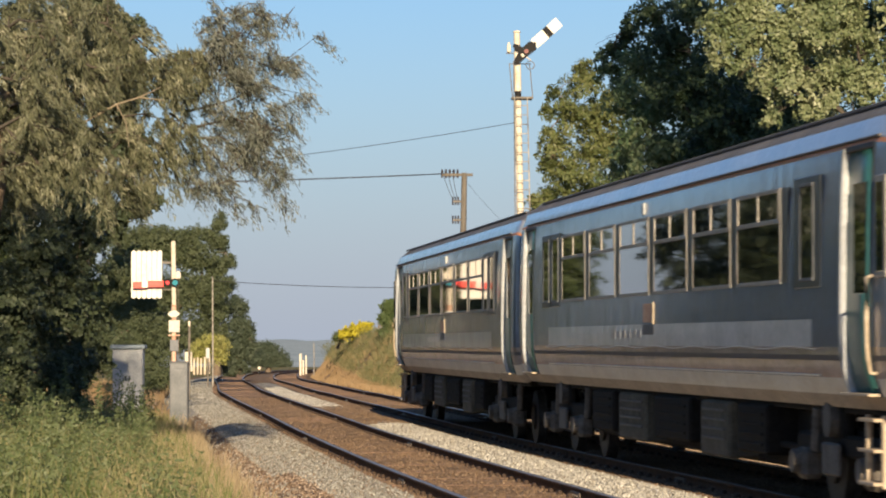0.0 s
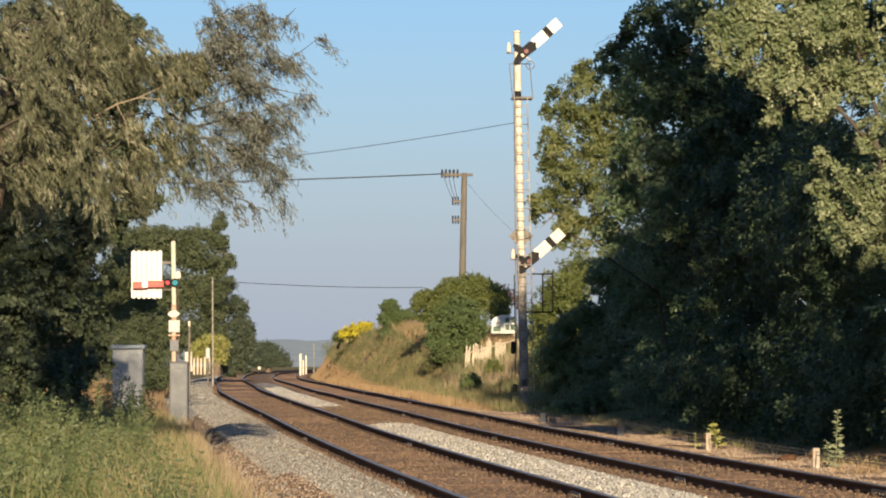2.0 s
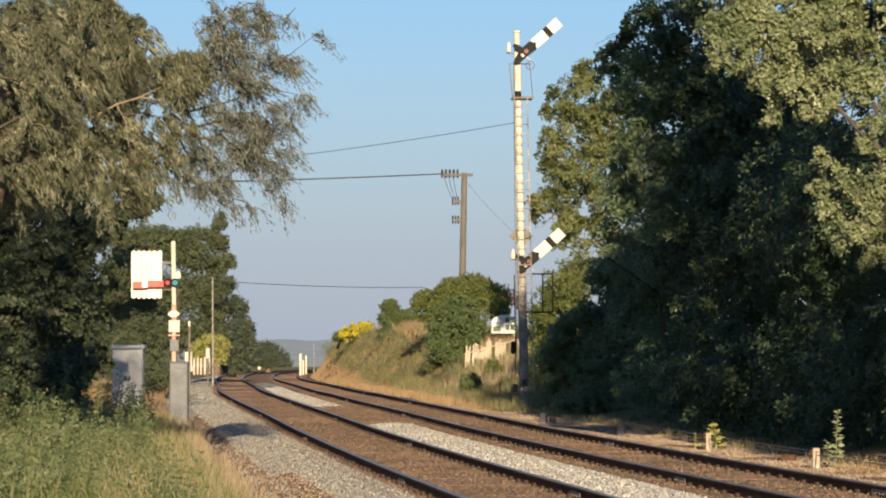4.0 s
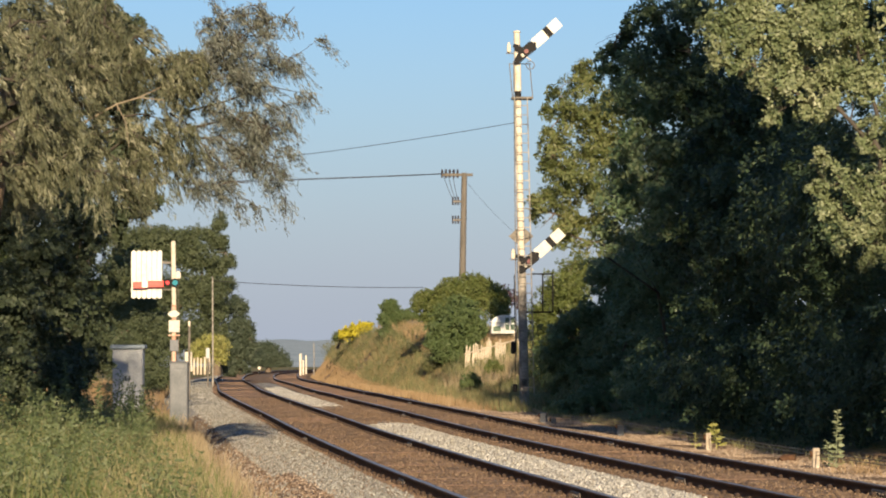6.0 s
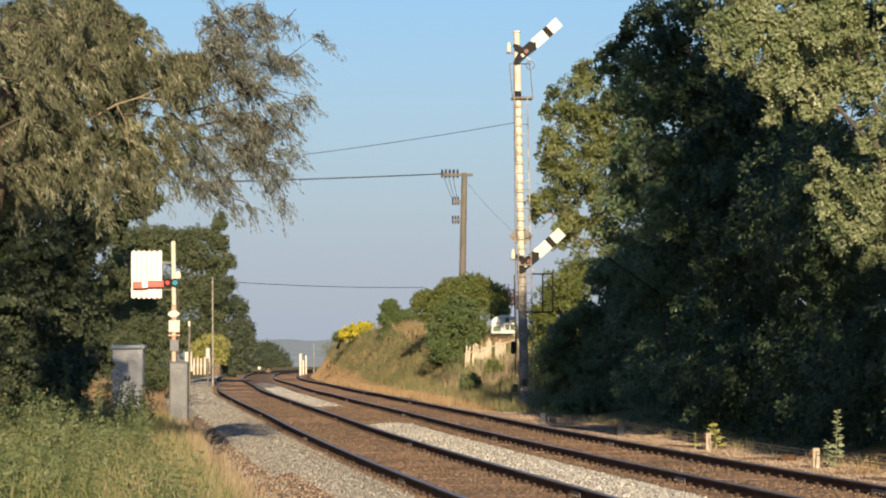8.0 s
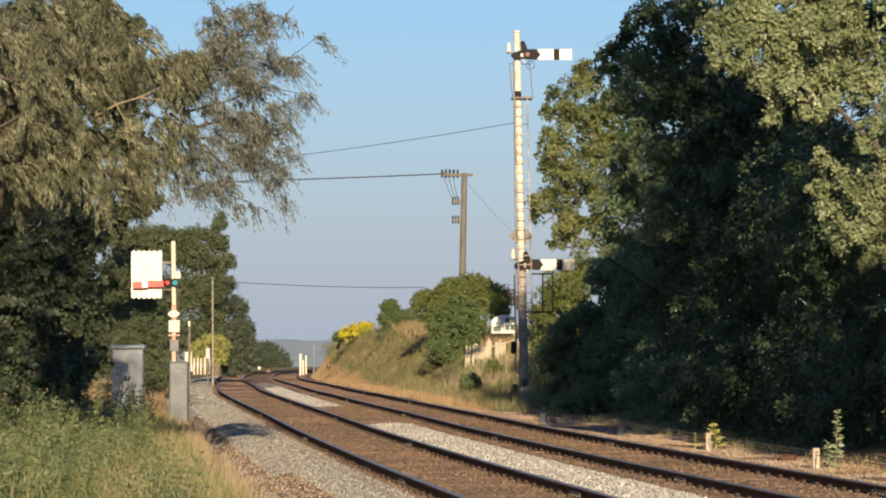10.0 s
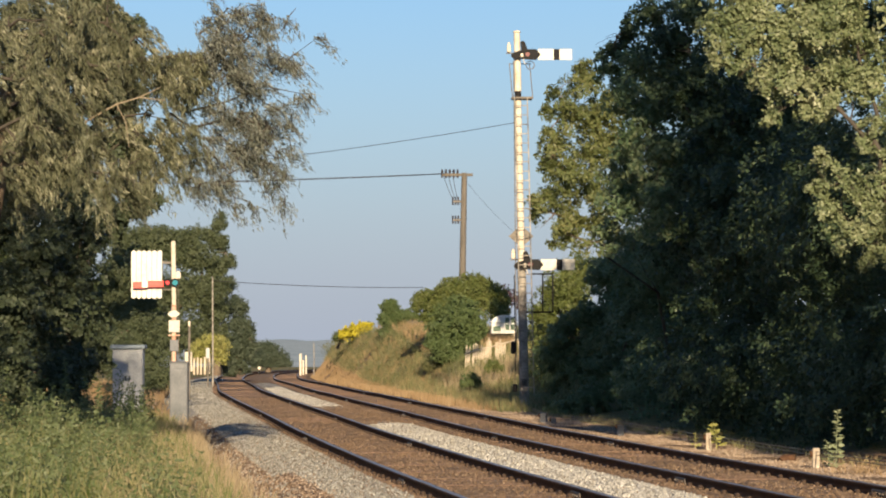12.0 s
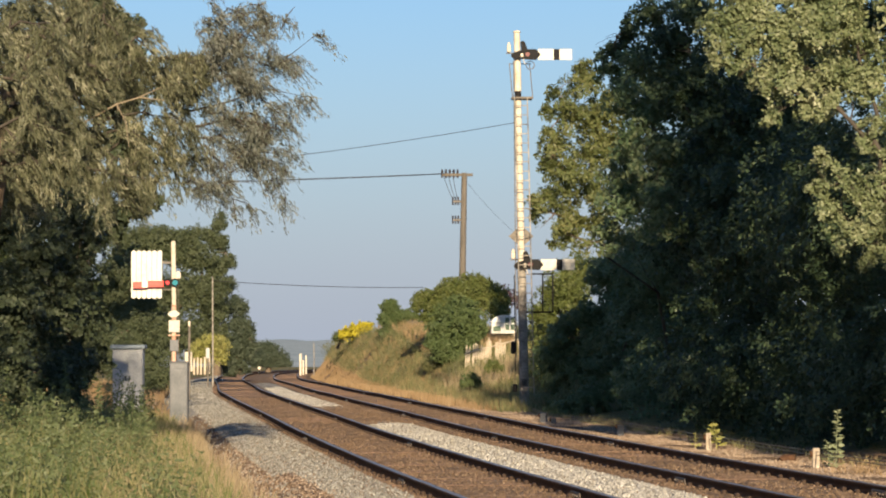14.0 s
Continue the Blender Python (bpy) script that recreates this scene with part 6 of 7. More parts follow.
far_tree((-13.79, 164.00, -0.00), [((-16.11, 164.00, 6.10), (1.22, 1.53, 1.04)), ((-14.95, 164.00, 6.39), (1.22, 1.53, 1.04)), ((-13.79, 164.00, 6.39), (1.22, 1.53, 1.04)), ((-12.77, 164.00, 6.05), (1.11, 1.38, 0.94)), ((-16.26, 164.00, 4.07), (1.40, 1.74, 1.19)), ((-14.80, 164.00, 4.07), (1.51, 1.89, 1.29)), ((-13.35, 164.00, 4.07), (1.40, 1.74, 1.19)), ((-12.27, 164.00, 4.30), (1.16, 1.45, 0.99)), ((-16.11, 164.00, 2.03), (1.31, 1.64, 1.11)), ((-14.37, 164.00, 2.03), (1.45, 1.82, 1.24)), ((-12.85, 164.00, 2.03), (1.31, 1.64, 1.11)), ((-15.53, 164.00, 7.21), (0.70, 0.87, 0.59)), ((-14.37, 164.00, 7.09), (0.76, 0.95, 0.64)), ((-13.35, 164.00, 6.92), (0.76, 0.95, 0.64)), ((-12.71, 164.00, 7.21), (0.52, 0.65, 0.44)), ((-16.55, 164.00, 6.98), (0.70, 0.87, 0.59))], "poplar", "broad olive-green trees closing the view by the crossing", 11)
far_tree((-12.11, 120.00, 0.41), [((-12.11, 120.00, 4.24), (0.9, 1.2, 0.9)), ((-12.64, 120.00, 2.97), (1.0, 1.2, 1.0)), ((-11.49, 118.00, 2.10), (0.9, 1.2, 0.9)), ((-12.01, 116.00, 1.27), (1.0, 1.2, 0.8)), ((-10.86, 118.00, 1.06), (0.8, 1.0, 0.8)), ((-11.36, 120.00, 3.39), (0.9, 1.1, 0.9)), ((-10.62, 120.00, 2.11), (0.8, 1.0, 0.9)), ((-11.19, 116.00, 0.24), (1.0, 1.1, 0.6)), ((-10.16, 116.00, 0.35), (0.7, 0.9, 0.5))], "poplar", "leafy olive thicket behind the grey cabinet", 15, (0.13, 0.08))
tree("bush", (-10.87, 148.00, 0.41), [((-11.00, 148.00, 1.46), (0.7, 0.8, 0.6)), ((-10.36, 149.00, 1.41), (0.5, 0.6, 0.5)), ((-11.31, 147.00, 1.07), (0.5, 0.6, 0.5)), ((-10.81, 148.00, 0.93), (0.52, 0.66, 0.45)), ((-11.34, 148.00, 0.88), (0.42, 0.52, 0.36)), ((-10.29, 148.00, 0.88), (0.42, 0.52, 0.36)), ((-10.81, 148.00, 1.56), (0.52, 0.66, 0.45)), ((-11.39, 148.00, 1.33), (0.37, 0.46, 0.31))], "sere", "yellow-green bush near the crossing fence", "bush", 10, 0.14, 20, (0.10, 0.07), 0.06)
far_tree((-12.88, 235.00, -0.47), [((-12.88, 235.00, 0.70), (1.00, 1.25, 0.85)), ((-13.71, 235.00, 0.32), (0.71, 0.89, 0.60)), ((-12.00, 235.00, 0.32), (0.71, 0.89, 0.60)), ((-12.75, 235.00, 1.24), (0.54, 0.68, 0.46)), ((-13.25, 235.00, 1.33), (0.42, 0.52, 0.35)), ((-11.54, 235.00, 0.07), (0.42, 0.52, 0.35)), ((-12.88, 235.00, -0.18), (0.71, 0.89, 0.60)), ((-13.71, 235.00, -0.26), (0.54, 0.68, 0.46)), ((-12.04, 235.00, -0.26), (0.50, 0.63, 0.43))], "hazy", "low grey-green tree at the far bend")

# ---------------------------------------------------------------- left hedge and willow
left_lobes = []
for c, r in (((-8.67, 64.00, 2.08), 1.2), ((-8.47, 66.00, 3.26), 1.2), ((-7.89, 66.00, 2.09), 1.1), ((-7.95, 68.00, 3.07), 0.95), ((-8.29, 62.00, 0.96), 1.0), ((-7.76, 64.00, 1.05), 1.0), ((-7.89, 67.00, 1.39), 0.9), ((-9.58, 64.00, 2.53), 1.5), ((-9.50, 62.00, 1.18), 1.4), ((-7.47, 62.00, 0.74), 0.7), ((-8.12, 70.00, 2.13), 0.7), ((-8.07, 68.00, 0.90), 0.6), ((-8.71, 66.00, 4.43), 1.2), ((-8.01, 68.00, 4.16), 1.0), ((-9.64, 66.00, 4.20), 1.3), ((-7.87, 70.00, 3.86), 0.6)):
    left_lobes.append((c, (r, r * 1.1, r * 0.95)))
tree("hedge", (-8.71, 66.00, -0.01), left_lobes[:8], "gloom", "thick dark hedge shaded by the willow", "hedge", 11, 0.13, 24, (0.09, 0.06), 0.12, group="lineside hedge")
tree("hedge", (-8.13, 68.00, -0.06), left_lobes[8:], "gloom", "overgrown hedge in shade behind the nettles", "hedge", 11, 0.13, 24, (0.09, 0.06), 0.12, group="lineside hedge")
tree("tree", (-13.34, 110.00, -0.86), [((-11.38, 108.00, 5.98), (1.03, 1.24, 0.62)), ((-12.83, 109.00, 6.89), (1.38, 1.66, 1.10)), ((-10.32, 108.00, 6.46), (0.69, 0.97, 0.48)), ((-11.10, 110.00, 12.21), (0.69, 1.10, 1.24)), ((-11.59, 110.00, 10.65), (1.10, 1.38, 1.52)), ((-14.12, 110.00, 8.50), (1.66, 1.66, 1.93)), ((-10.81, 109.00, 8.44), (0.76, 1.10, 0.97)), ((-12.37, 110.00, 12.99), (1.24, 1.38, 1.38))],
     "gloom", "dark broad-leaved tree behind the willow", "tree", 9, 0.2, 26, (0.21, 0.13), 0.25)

# Out of view: this row is placed for what the train windows mirror.
for k, (x, y, r) in enumerate(((-17, 70, 3.4), (-20, 84, 3.8), (-23, 98, 2.6), (-28, 108, 4.0))):
    tree("tree", (x, y, -0.3), [((x, y, 3.2), (r, r, 2.4)), ((x + 1, y + 2, 6.0), (r * 0.85, r, 2.2)), ((x - 1.5, y - 2, 1.6), (r, r, 1.7))], "hedge", "leafy tree in the row behind the verge", "tree", 2.2, 0.35, 22, (0.26, 0.17), 0.25, group="tree row")

# Low hidden trees, added to block part of the mirrored sky.
for x, y, r in ((-14.9, 126, 1.5), (-17.6, 127, 2.0), (-20.4, 125, 2.0), (-12.9, 129, 1.2), (-34.0, 138, 2.6)):
    tree("tree", (x, y, -0.3), [((x, y, 3.2 + r * 0.35), (r, r, 1.9)), ((x - 0.3, y + 0.3, 2.6 + r * 1.5), (r * 0.8, r, 1.2)), ((x + 0.4, y + 0.5, 1.4), (r, r, 1.4)), ((x - 0.4, y, 2.6), (r, r, 1.4))], "hedge", "low unseen tree placed for window reflections", "tree", 9, 0.25, 22, (0.16, 0.1), 0.12, group="tree row")


def willow():
    global rng
    rng = np.random.default_rng(23)
    base = (-7.12, 47.00, 0.27)
    b = np.array(base)
    t = thing("willow_tree", base, "grey-green willow with drooping leafy twigs over the verge", "tree")
    trunk_top = np.array((-6.37, 47.00, 5.35)) - b
    tubes("limb", [(local([(-5.01, 44.60, 4.64), (-4.56, 44.40, 4.87), (-4.23, 44.30, 4.96), (-3.91, 44.20, 5.10)], b), [0.017, 0.013, 0.010, 0.004]), (local([(-4.56, 44.40, 4.87), (-4.42, 44.30, 4.62), (-4.36, 44.20, 4.26)], b), [0.009, 0.007, 0.004]), (local([(-4.23, 44.30, 4.96), (-3.87, 44.20, 4.91)], b), [0.012, 0.005])], M["lit_bark"], t, 7, "pale bare limb catching the sun")
    tubes("trunk", [([(0, 0, -0.3), tuple(trunk_top * 0.5 + [-0.1, 0, 0]), tuple(trunk_top)], [0.28, 0.22, 0.16])], M["bark"], t, 10)
    boughs = [  # where it leaves the trunk, its end, its thickness, number of side shoots, whether thinly leaved
        ((-6.20, 47.00, 5.02), (-4.19, 46.00, 5.35), 0.05, 7, 0), ((-5.91, 46.00, 4.62), (-3.91, 45.50, 4.26), 0.045, 7, 0), ((-6.40, 46.00, 5.52), (-4.74, 45.00, 6.07), 0.05, 7, 0), ((-6.65, 45.50, 4.67), (-5.00, 44.50, 4.83), 0.05, 8, 0),
        ((-6.74, 45.00, 4.15), (-5.10, 44.00, 4.17), 0.045, 7, 0), ((-6.58, 45.00, 5.59), (-5.65, 44.00, 5.97), 0.05, 7, 0), ((-6.88, 46.00, 6.01), (-5.36, 45.50, 5.63), 0.05, 7, 0), ((-6.59, 44.00, 4.88), (-5.59, 43.50, 5.22), 0.05, 7, 0),
        ((-6.59, 44.00, 4.33), (-5.51, 43.50, 4.45), 0.05, 6, 0), ((-6.56, 46.00, 6.66), (-5.17, 46.00, 6.74), 0.05, 6, 0), ((-6.42, 45.00, 4.79), (-5.05, 44.20, 4.42), 0.045, 8, 0),
        ((-5.99, 45.40, 5.46), (-4.58, 45.00, 5.43), 0.04, 7, 0), ((-3.70, 46.00, 4.95), (-1.81, 45.60, 5.95), 0.02, 9, 1), ((-3.95, 46.00, 5.11), (-2.54, 45.60, 6.21), 0.02, 9, 1), ((-3.79, 46.00, 4.86), (-1.97, 45.60, 5.08), 0.02, 9, 1),
        ((-3.70, 46.00, 5.60), (-2.13, 45.60, 5.48), 0.02, 9, 1), ((-3.62, 46.00, 4.66), (-2.20, 45.60, 4.55), 0.02, 9, 1), ((-3.54, 46.00, 4.50), (-2.46, 45.60, 3.95), 0.02, 9, 1), ((-3.46, 46.00, 4.41), (-2.23, 45.60, 3.61), 0.02, 9, 1),
        ((-3.95, 46.00, 4.86), (-2.98, 45.60, 3.58), 0.02, 9, 1), ((-3.46, 46.00, 5.27), (-3.11, 45.60, 6.13), 0.02, 9, 1), ((-3.87, 46.00, 4.50), (-3.47, 45.60, 3.74), 0.02, 9, 1), ((-3.13, 46.00, 5.27), (-2.34, 45.60, 4.88), 0.02, 9, 1),
        ((-3.30, 46.00, 5.76), (-2.30, 45.60, 6.01), 0.02, 9, 1), ((-2.97, 46.00, 4.86), (-2.38, 45.60, 4.27), 0.02, 9, 1), ((-3.95, 46.00, 5.19), (-3.11, 45.60, 5.60), 0.02, 9, 1), ((-3.13, 46.00, 4.33), (-2.78, 45.60, 3.82), 0.02, 9, 1),
        ((-3.54, 46.00, 6.01), (-2.86, 45.60, 6.25), 0.02, 9, 1), ((-3.70, 46.00, 5.43), (-2.70, 45.60, 5.24), 0.02, 9, 1), ((-3.38, 46.00, 4.86), (-2.70, 45.60, 4.51), 0.02, 9, 1), ((-5.15, 45.80, 5.17), (-3.90, 45.40, 5.38), 0.03, 6, 0), ((-5.15, 45.80, 4.56), (-4.02, 45.40, 4.74), 0.03, 6, 0), ((-4.99, 45.80, 4.16), (-4.02, 45.40, 4.22), 0.03, 6, 0), ((-4.74, 45.80, 5.58), (-3.78, 45.40, 5.67), 0.03, 6, 0), ((-5.88, 45.80, 5.99), (-4.78, 45.40, 6.19), 0.03, 6, 0), ((-4.91, 45.80, 3.79), (-4.14, 45.40, 3.85), 0.03, 6, 0), ((-6.50, 44.50, 3.97), (-5.24, 43.80, 4.01), 0.03, 5, 0), ((-6.03, 44.50, 3.81), (-4.61, 43.80, 3.85), 0.03, 5, 0)]
    # Mostly out-of-view lobes, added to shade the path, hedge and cabinet.
    V, Fc = leaf_arrays(clumps([((-4.6, 46, 13.2), (1.1, 1.2, 0.9)), ((-6.22, 46.50, 6.01), (0.55, 0.6, 0.4)), ((-5.72, 46.50, 6.38), (0.5, 0.6, 0.3)), ((-5.6, 47, 15.0), (1.2, 1.3, 1.0)), ((-7.2, 47, 8.6), (1.5, 1.5, 1.3)), ((-7.8, 47, 11.5), (1.4, 1.4, 1.3)), ((-6.6, 47, 13.5), (1.2, 1.2, 1.2)), ((-5.5, 46, 10.8), (1.4, 1.4, 1.3)), ((-8.4, 46, 6.4), (1.3, 1.3, 1.2)), ((-7.6, 45, 5.0), (0.8, 1.2, 1.2)), ((-9.2, 46, 4.0), (1.2, 1.2, 1.2))], 11, 0.2, 26) - b, 0.13, 0.028, simple=True)
    arrays("shading_crown_top", V, Fc, L["willow"], t)
    inner = [((-6.27, 48.20, 5.79), (0.73, 0.91, 0.62)), ((-6.19, 48.20, 4.51), (0.68, 0.85, 0.58)), ((-5.29, 48.20, 6.05), (0.51, 0.64, 0.44)), ((-6.53, 48.20, 6.56), (0.68, 0.85, 0.58)), ((-5.85, 48.20, 6.48), (0.51, 0.64, 0.44)), ((-4.56, 48.20, 5.71), (0.34, 0.43, 0.29)), ((-6.44, 48.20, 3.83), (0.47, 0.59, 0.40)), ((-5.68, 48.20, 4.77), (0.43, 0.53, 0.36))]
    p, face = sprays(inner, 9, 0.5, 80, 0.7, gap=0.25, core=0.4)
    V, Fc = leaf_arrays(p - b, 0.11, 0.024, facing=face, stray=0.8, simple=True)
    arrays("inner_crown", V, Fc, L["willow"], t)
    out = []
    for o, e, th, count, thin in boughs:
        o, e = np.array(o), np.array(e)
        lines, centres, ways = [], [], []
        span = e - o
        bend = rng.normal(size=3) * [0.05, 0.1, 0.14]
        main = [np.array([0, 0, 0]), span * 0.35 + [0, 0, 0.15] + bend, span * 0.7 + [0, 0, 0.12] - bend, span]
        lines.append(([tuple(p) for p in main], [th, th * 0.7, th * 0.42, th * 0.15]))
        heads = []
        for k in range(count):
            f = 0.98 if k == 0 else rng.uniform(0.12, 1.0)
            st = np.array([np.interp(f, [0, 0.35, 0.7, 1.0], [p[i] for p in main]) for i in range(3)])
            way = rng.normal(size=3) * ([0.20, 0.3, 0.15] if thin else [0.36, 0.5, 0.26]) + span / np.linalg.norm(span) * (0.05 if thin else 0.22)
            shoot = st + way
            lines.append(([tuple(st), tuple(st + way * 0.5 + [0, 0, 0.05]), tuple(shoot)], [th * 0.3, 0.008, 0.005]))
            hang = np.array([rng.normal() * 0.25 + (0.40 if thin else 0.26), rng.normal() * 0.15, -0.75 if thin else -0.9])
            for j in range(int(rng.uniform(5, 8) if thin else rng.uniform(5, 9))):
                g = rng.uniform(0.2, 1.0)
                s0 = st + way * g
                elbow = s0 + rng.normal(size=3) * [0.07, 0.10, 0.04]
                end = elbow + (hang + rng.normal(size=3) * 0.16) * (rng.uniform(0.12, 0.42) if thin else rng.uniform(0.25, 0.7))
                lines.append(([tuple(s0), tuple(elbow + [0, 0, 0.03]), tuple(end)], [0.005, 0.003, 0.0015]))
                m = int(rng.uniform(14, 27) if thin else rng.uniform(50, 85))
                u = rng.uniform(0.0, 1.0, m)
                centres.append(np.where(u[:, None] < 0.25, s0 + (elbow - s0) * (u / 0.25)[:, None], elbow + (end - elbow) * ((u - 0.25) / 0.75)[:, None]) + rng.normal(size=(m, 3)) * (0.035 if thin else 0.026))
                heads.append(np.repeat(unit((end - elbow)[None]), m, 0))
        tw = tubes("bough", lines, M["twig"], t, 5)
        tw.location = tuple(o - b)
        V, Fc = leaf_arrays(np.concatenate(centres), 0.085 if thin else 0.115, 0.019 if thin else 0.017, np.concatenate(heads), 0.55, 0.15, simple=thin == 1)
        arrays("leafage", V, Fc, L["willow_thin" if thin else "willow"], tw)
        out.append(tw)
    return out


willow_boughs = willow()


rng = np.random.default_rng(34)

# ---------------------------------------------------------------- grass and weeds
def blades(name, pts, height, width, material, label, lean=0.25, category="grass"):
    n = len(pts)
    h = height * rng.uniform(0.5, 1.3, n)
    a = rng.uniform(0, 2 * math.pi, n)
    side = np.stack([np.cos(a), np.sin(a), np.zeros(n)], 1) * (width * rng.uniform(0.6, 1.4, n))[:, None] / 2
    off = rng.normal(size=(n, 3)) * lean * h[:, None]
    off[:, 2] = 0
    mid = pts + off * 0.35 + np.stack([np.zeros(n), np.zeros(n), h * 0.6], 1)
    tip = pts + off + np.stack([np.zeros(n), np.zeros(n), h], 1)
    V = np.stack([pts - side, pts + side, mid + side * 0.8, mid - side * 0.8, tip], 1).reshape(-1, 3)
    i = np.arange(n)[:, None] * 5
    Fc = np.concatenate([i + [0, 1, 2], i + [0, 2, 3], i + [3, 2, 4]], 1).reshape(-1, 3)
    if pts[:, 1].min() > 70:
        V = np.stack([pts - side, pts + side, tip], 1).reshape(-1, 3)
        Fc = np.arange(n * 3).reshape(-1, 3)
    o = arrays(name, V, Fc, L[material])
    return tagged(o, label, category, kind="stuff")


def scatter(n, d0, d1, y0, y1, density=None):
    y = rng.uniform(y0, y1, n)
    d = rng.uniform(d0, d1, n)
    keep = np.array([noise.noise(Vector((a * 0.7, b * 0.35, 2.0))) > rng.uniform(-0.5, 0.35) for a, b in zip(d, y)])
    y, d = y[keep], d[keep]
    return np.stack([line_x(y) + d, y, ground_z(d, y) - 0.03], 1)


blades("tall_grass", scatter(8000, -9.0, -3.2, 24, 72), 0.62, 0.012, "straw", "tall seeding grass standing among the nettles", 0.22)
blades("verge_grass", scatter(60000, -8.5, -2.9, 24, 72), 0.42, 0.012, "grass", "green tangled grass of the verge")
blades("dry_grass", scatter(21000, -4.4, -2.55, 30, 70), 0.42, 0.009, "hay", "straw-coloured dry grass at the path's edge", 0.2)
blades("bank_grass", scatter(90000, 5.8, 14, 82, 200), 0.36, 0.027, "bramble", "rough green grass over the bank", 0.3)
blades("slope_grass", scatter(40000, 5.8, 12, 82, 200), 0.38, 0.026, "straw", "pale seeding grass over the slope of the bank", 0.3)
blades("bank_dry_grass", scatter(60000, 4.9, 7.4, 84, 200), 0.24, 0.024, "dry", "tawny dry grass along the foot of the bank", 0.25)
reed_y = rng.uniform(98, 106, 1500)
reed_d = rng.uniform(6.6, 9.6, 1500)
blades("dry_reeds", np.stack([line_x(reed_y) + reed_d, reed_y, ground_z(reed_d, reed_y) - 0.03], 1), 0.62, 0.024, "hay", "pale dry reeds standing below the paling fence", 0.16)
blades("crest_grass", scatter(16000, 7.6, 10.5, 118, 165), 0.55, 0.03, "dry", "tall bleached grass along the crest of the bank", 0.3)
blades("far_verge_grass", scatter(15000, -8, -2.7, 72, 180), 0.4, 0.045, "dry", "dry grass by the far path", 0.3)


def nettles():
    n = 5600
    pts = scatter(n, -9.0, -3.6, 26, 66)
    V, Fc, base = [], [], 0
    cs, hs = [], []
    for p in pts:
        h = rng.uniform(0.4, 0.9) * (1.0 + 1.1 * noise.noise(Vector((p[0] * 0.8, p[1] * 0.35, 9.0)))) * (1.1 if p[1] > 48 else 0.85)
        h = max(0.2, h)
        k = int(h / 0.055)
        lv = np.repeat(np.linspace(0.12, 1.0, k), 2)
        a = rng.uniform(0, 6.28) + np.arange(2 * k) * 1.57
        r = 0.11 * (1.1 - lv * 0.75)
        tilt = rng.normal(size=2) * 0.10
        cs.append(p + np.stack([np.cos(a) * r + tilt[0] * lv, np.sin(a) * r + tilt[1] * lv, lv * h], 1))
    V, Fc = leaf_arrays(np.concatenate(cs), 0.075, 0.03, (0, 0, -0.25), 1.0, simple=True)
    tagged(arrays("nettles", V, Fc, L["nettle"]), "dense bed of nettles and leafy weeds on the verge", "weeds", kind="stuff")


nettles()


# ---------------------------------------------------------------- small things by the line
def stake(at, h, w, label, mt="concrete"):
    t = thing("cable_stake", at, label, "stake", "signal wire stakes")
    bm = bmesh.new()
    box(bm, (w, w * 0.8, h + 0.2), (0, 0, h / 2 - 0.1), 0.012)
    part("post", bm, M[mt], t)
    bm = bmesh.new()
    rod(bm, (-w / 2 - 0.035, 0, h * 0.7), (-w / 2, 0, h * 0.7), 0.045, seg=10)
    part("pulley", bm, M["rust"], t, "small rusty wire pulley")


stake((5.26, 45.00, -0.22), 0.28, 0.10, "short pale concrete stake with a wire pulley")
stake((4.41, 53.00, -0.20), 0.25, 0.09, "short concrete stake beside a yellow-leaved weed")
# These three stumps take the dark galvanised tone to stand for shade.
stake((3.45, 62.00, -0.16), 0.11, 0.13, "low square concrete stump at the cess edge", "galv")
stake((2.27, 72.00, -0.23), 0.20, 0.17, "grey concrete stump near the signal foot", "galv")
stake((2.46, 71.00, -0.23), 0.10, 0.11, "small dark stump near the signal foot", "galv")
wire_pts = [(5.82, 34.00, 0.08), (5.26, 45.00, -0.04), (4.41, 53.00, -0.05), (3.45, 62.00, -0.05), (2.31, 72.00, -0.10), (2.17, 84.00, -0.17)]
for q, r in ((0.0, 0.006), (0.05, 0.006)):
    pts = [(p[0], p[1], p[2] + q) for p in wire_pts]
    o = tubes("signal_wire", [(local(pts, pts[0]), [r] * len(pts))], M["rodding"], None, 5)
    o.location = pts[0]
    tagged(o, "thin signal pull wire running along the stakes", "wire", "signal wires")


def weed(at, h, leaf, n, length, label):
    """A single upright weed with leaves up its stem."""
    t = thing("weed", at, label, "plant", "weeds by the cess")
    lean_ = rng.normal(size=2) * 0.06
    top = (lean_[0] * h, lean_[1] * h, h)
    tubes("stem", [([(0, 0, -0.05), (top[0] * 0.3, top[1] * 0.3, h * 0.5), top], [0.010, 0.007, 0.003])], L[leaf], t, 5)
    for k in range(n):
        f = 0.12 + 0.88 * k / n
        a = k * 2.4
        ln = length * (1.15 - 0.75 * f)
        c = np.array([[top[0] * f + math.cos(a) * ln * 0.5, top[1] * f + math.sin(a) * ln * 0.3, h * f]])
        V, Fc = leaf_arrays(c, ln, ln * 0.5, (math.cos(a) * 3, math.sin(a) * 2, 0.5), 0.6)
        arrays("leaf", V, Fc, L[leaf], t)


weed((5.54, 45.00, -0.25), 0.86, "pale_weed", 40, 0.15, "tall pale mullein-like weed beside the stake")
weed((5.48, 45.30, -0.25), 0.42, "pale_weed", 18, 0.14, "small pale weed at the foot of a taller one")
weed((4.55, 53.00, -0.18), 0.40, "sere", 20, 0.19, "yellowing leafy weed against the hedge")
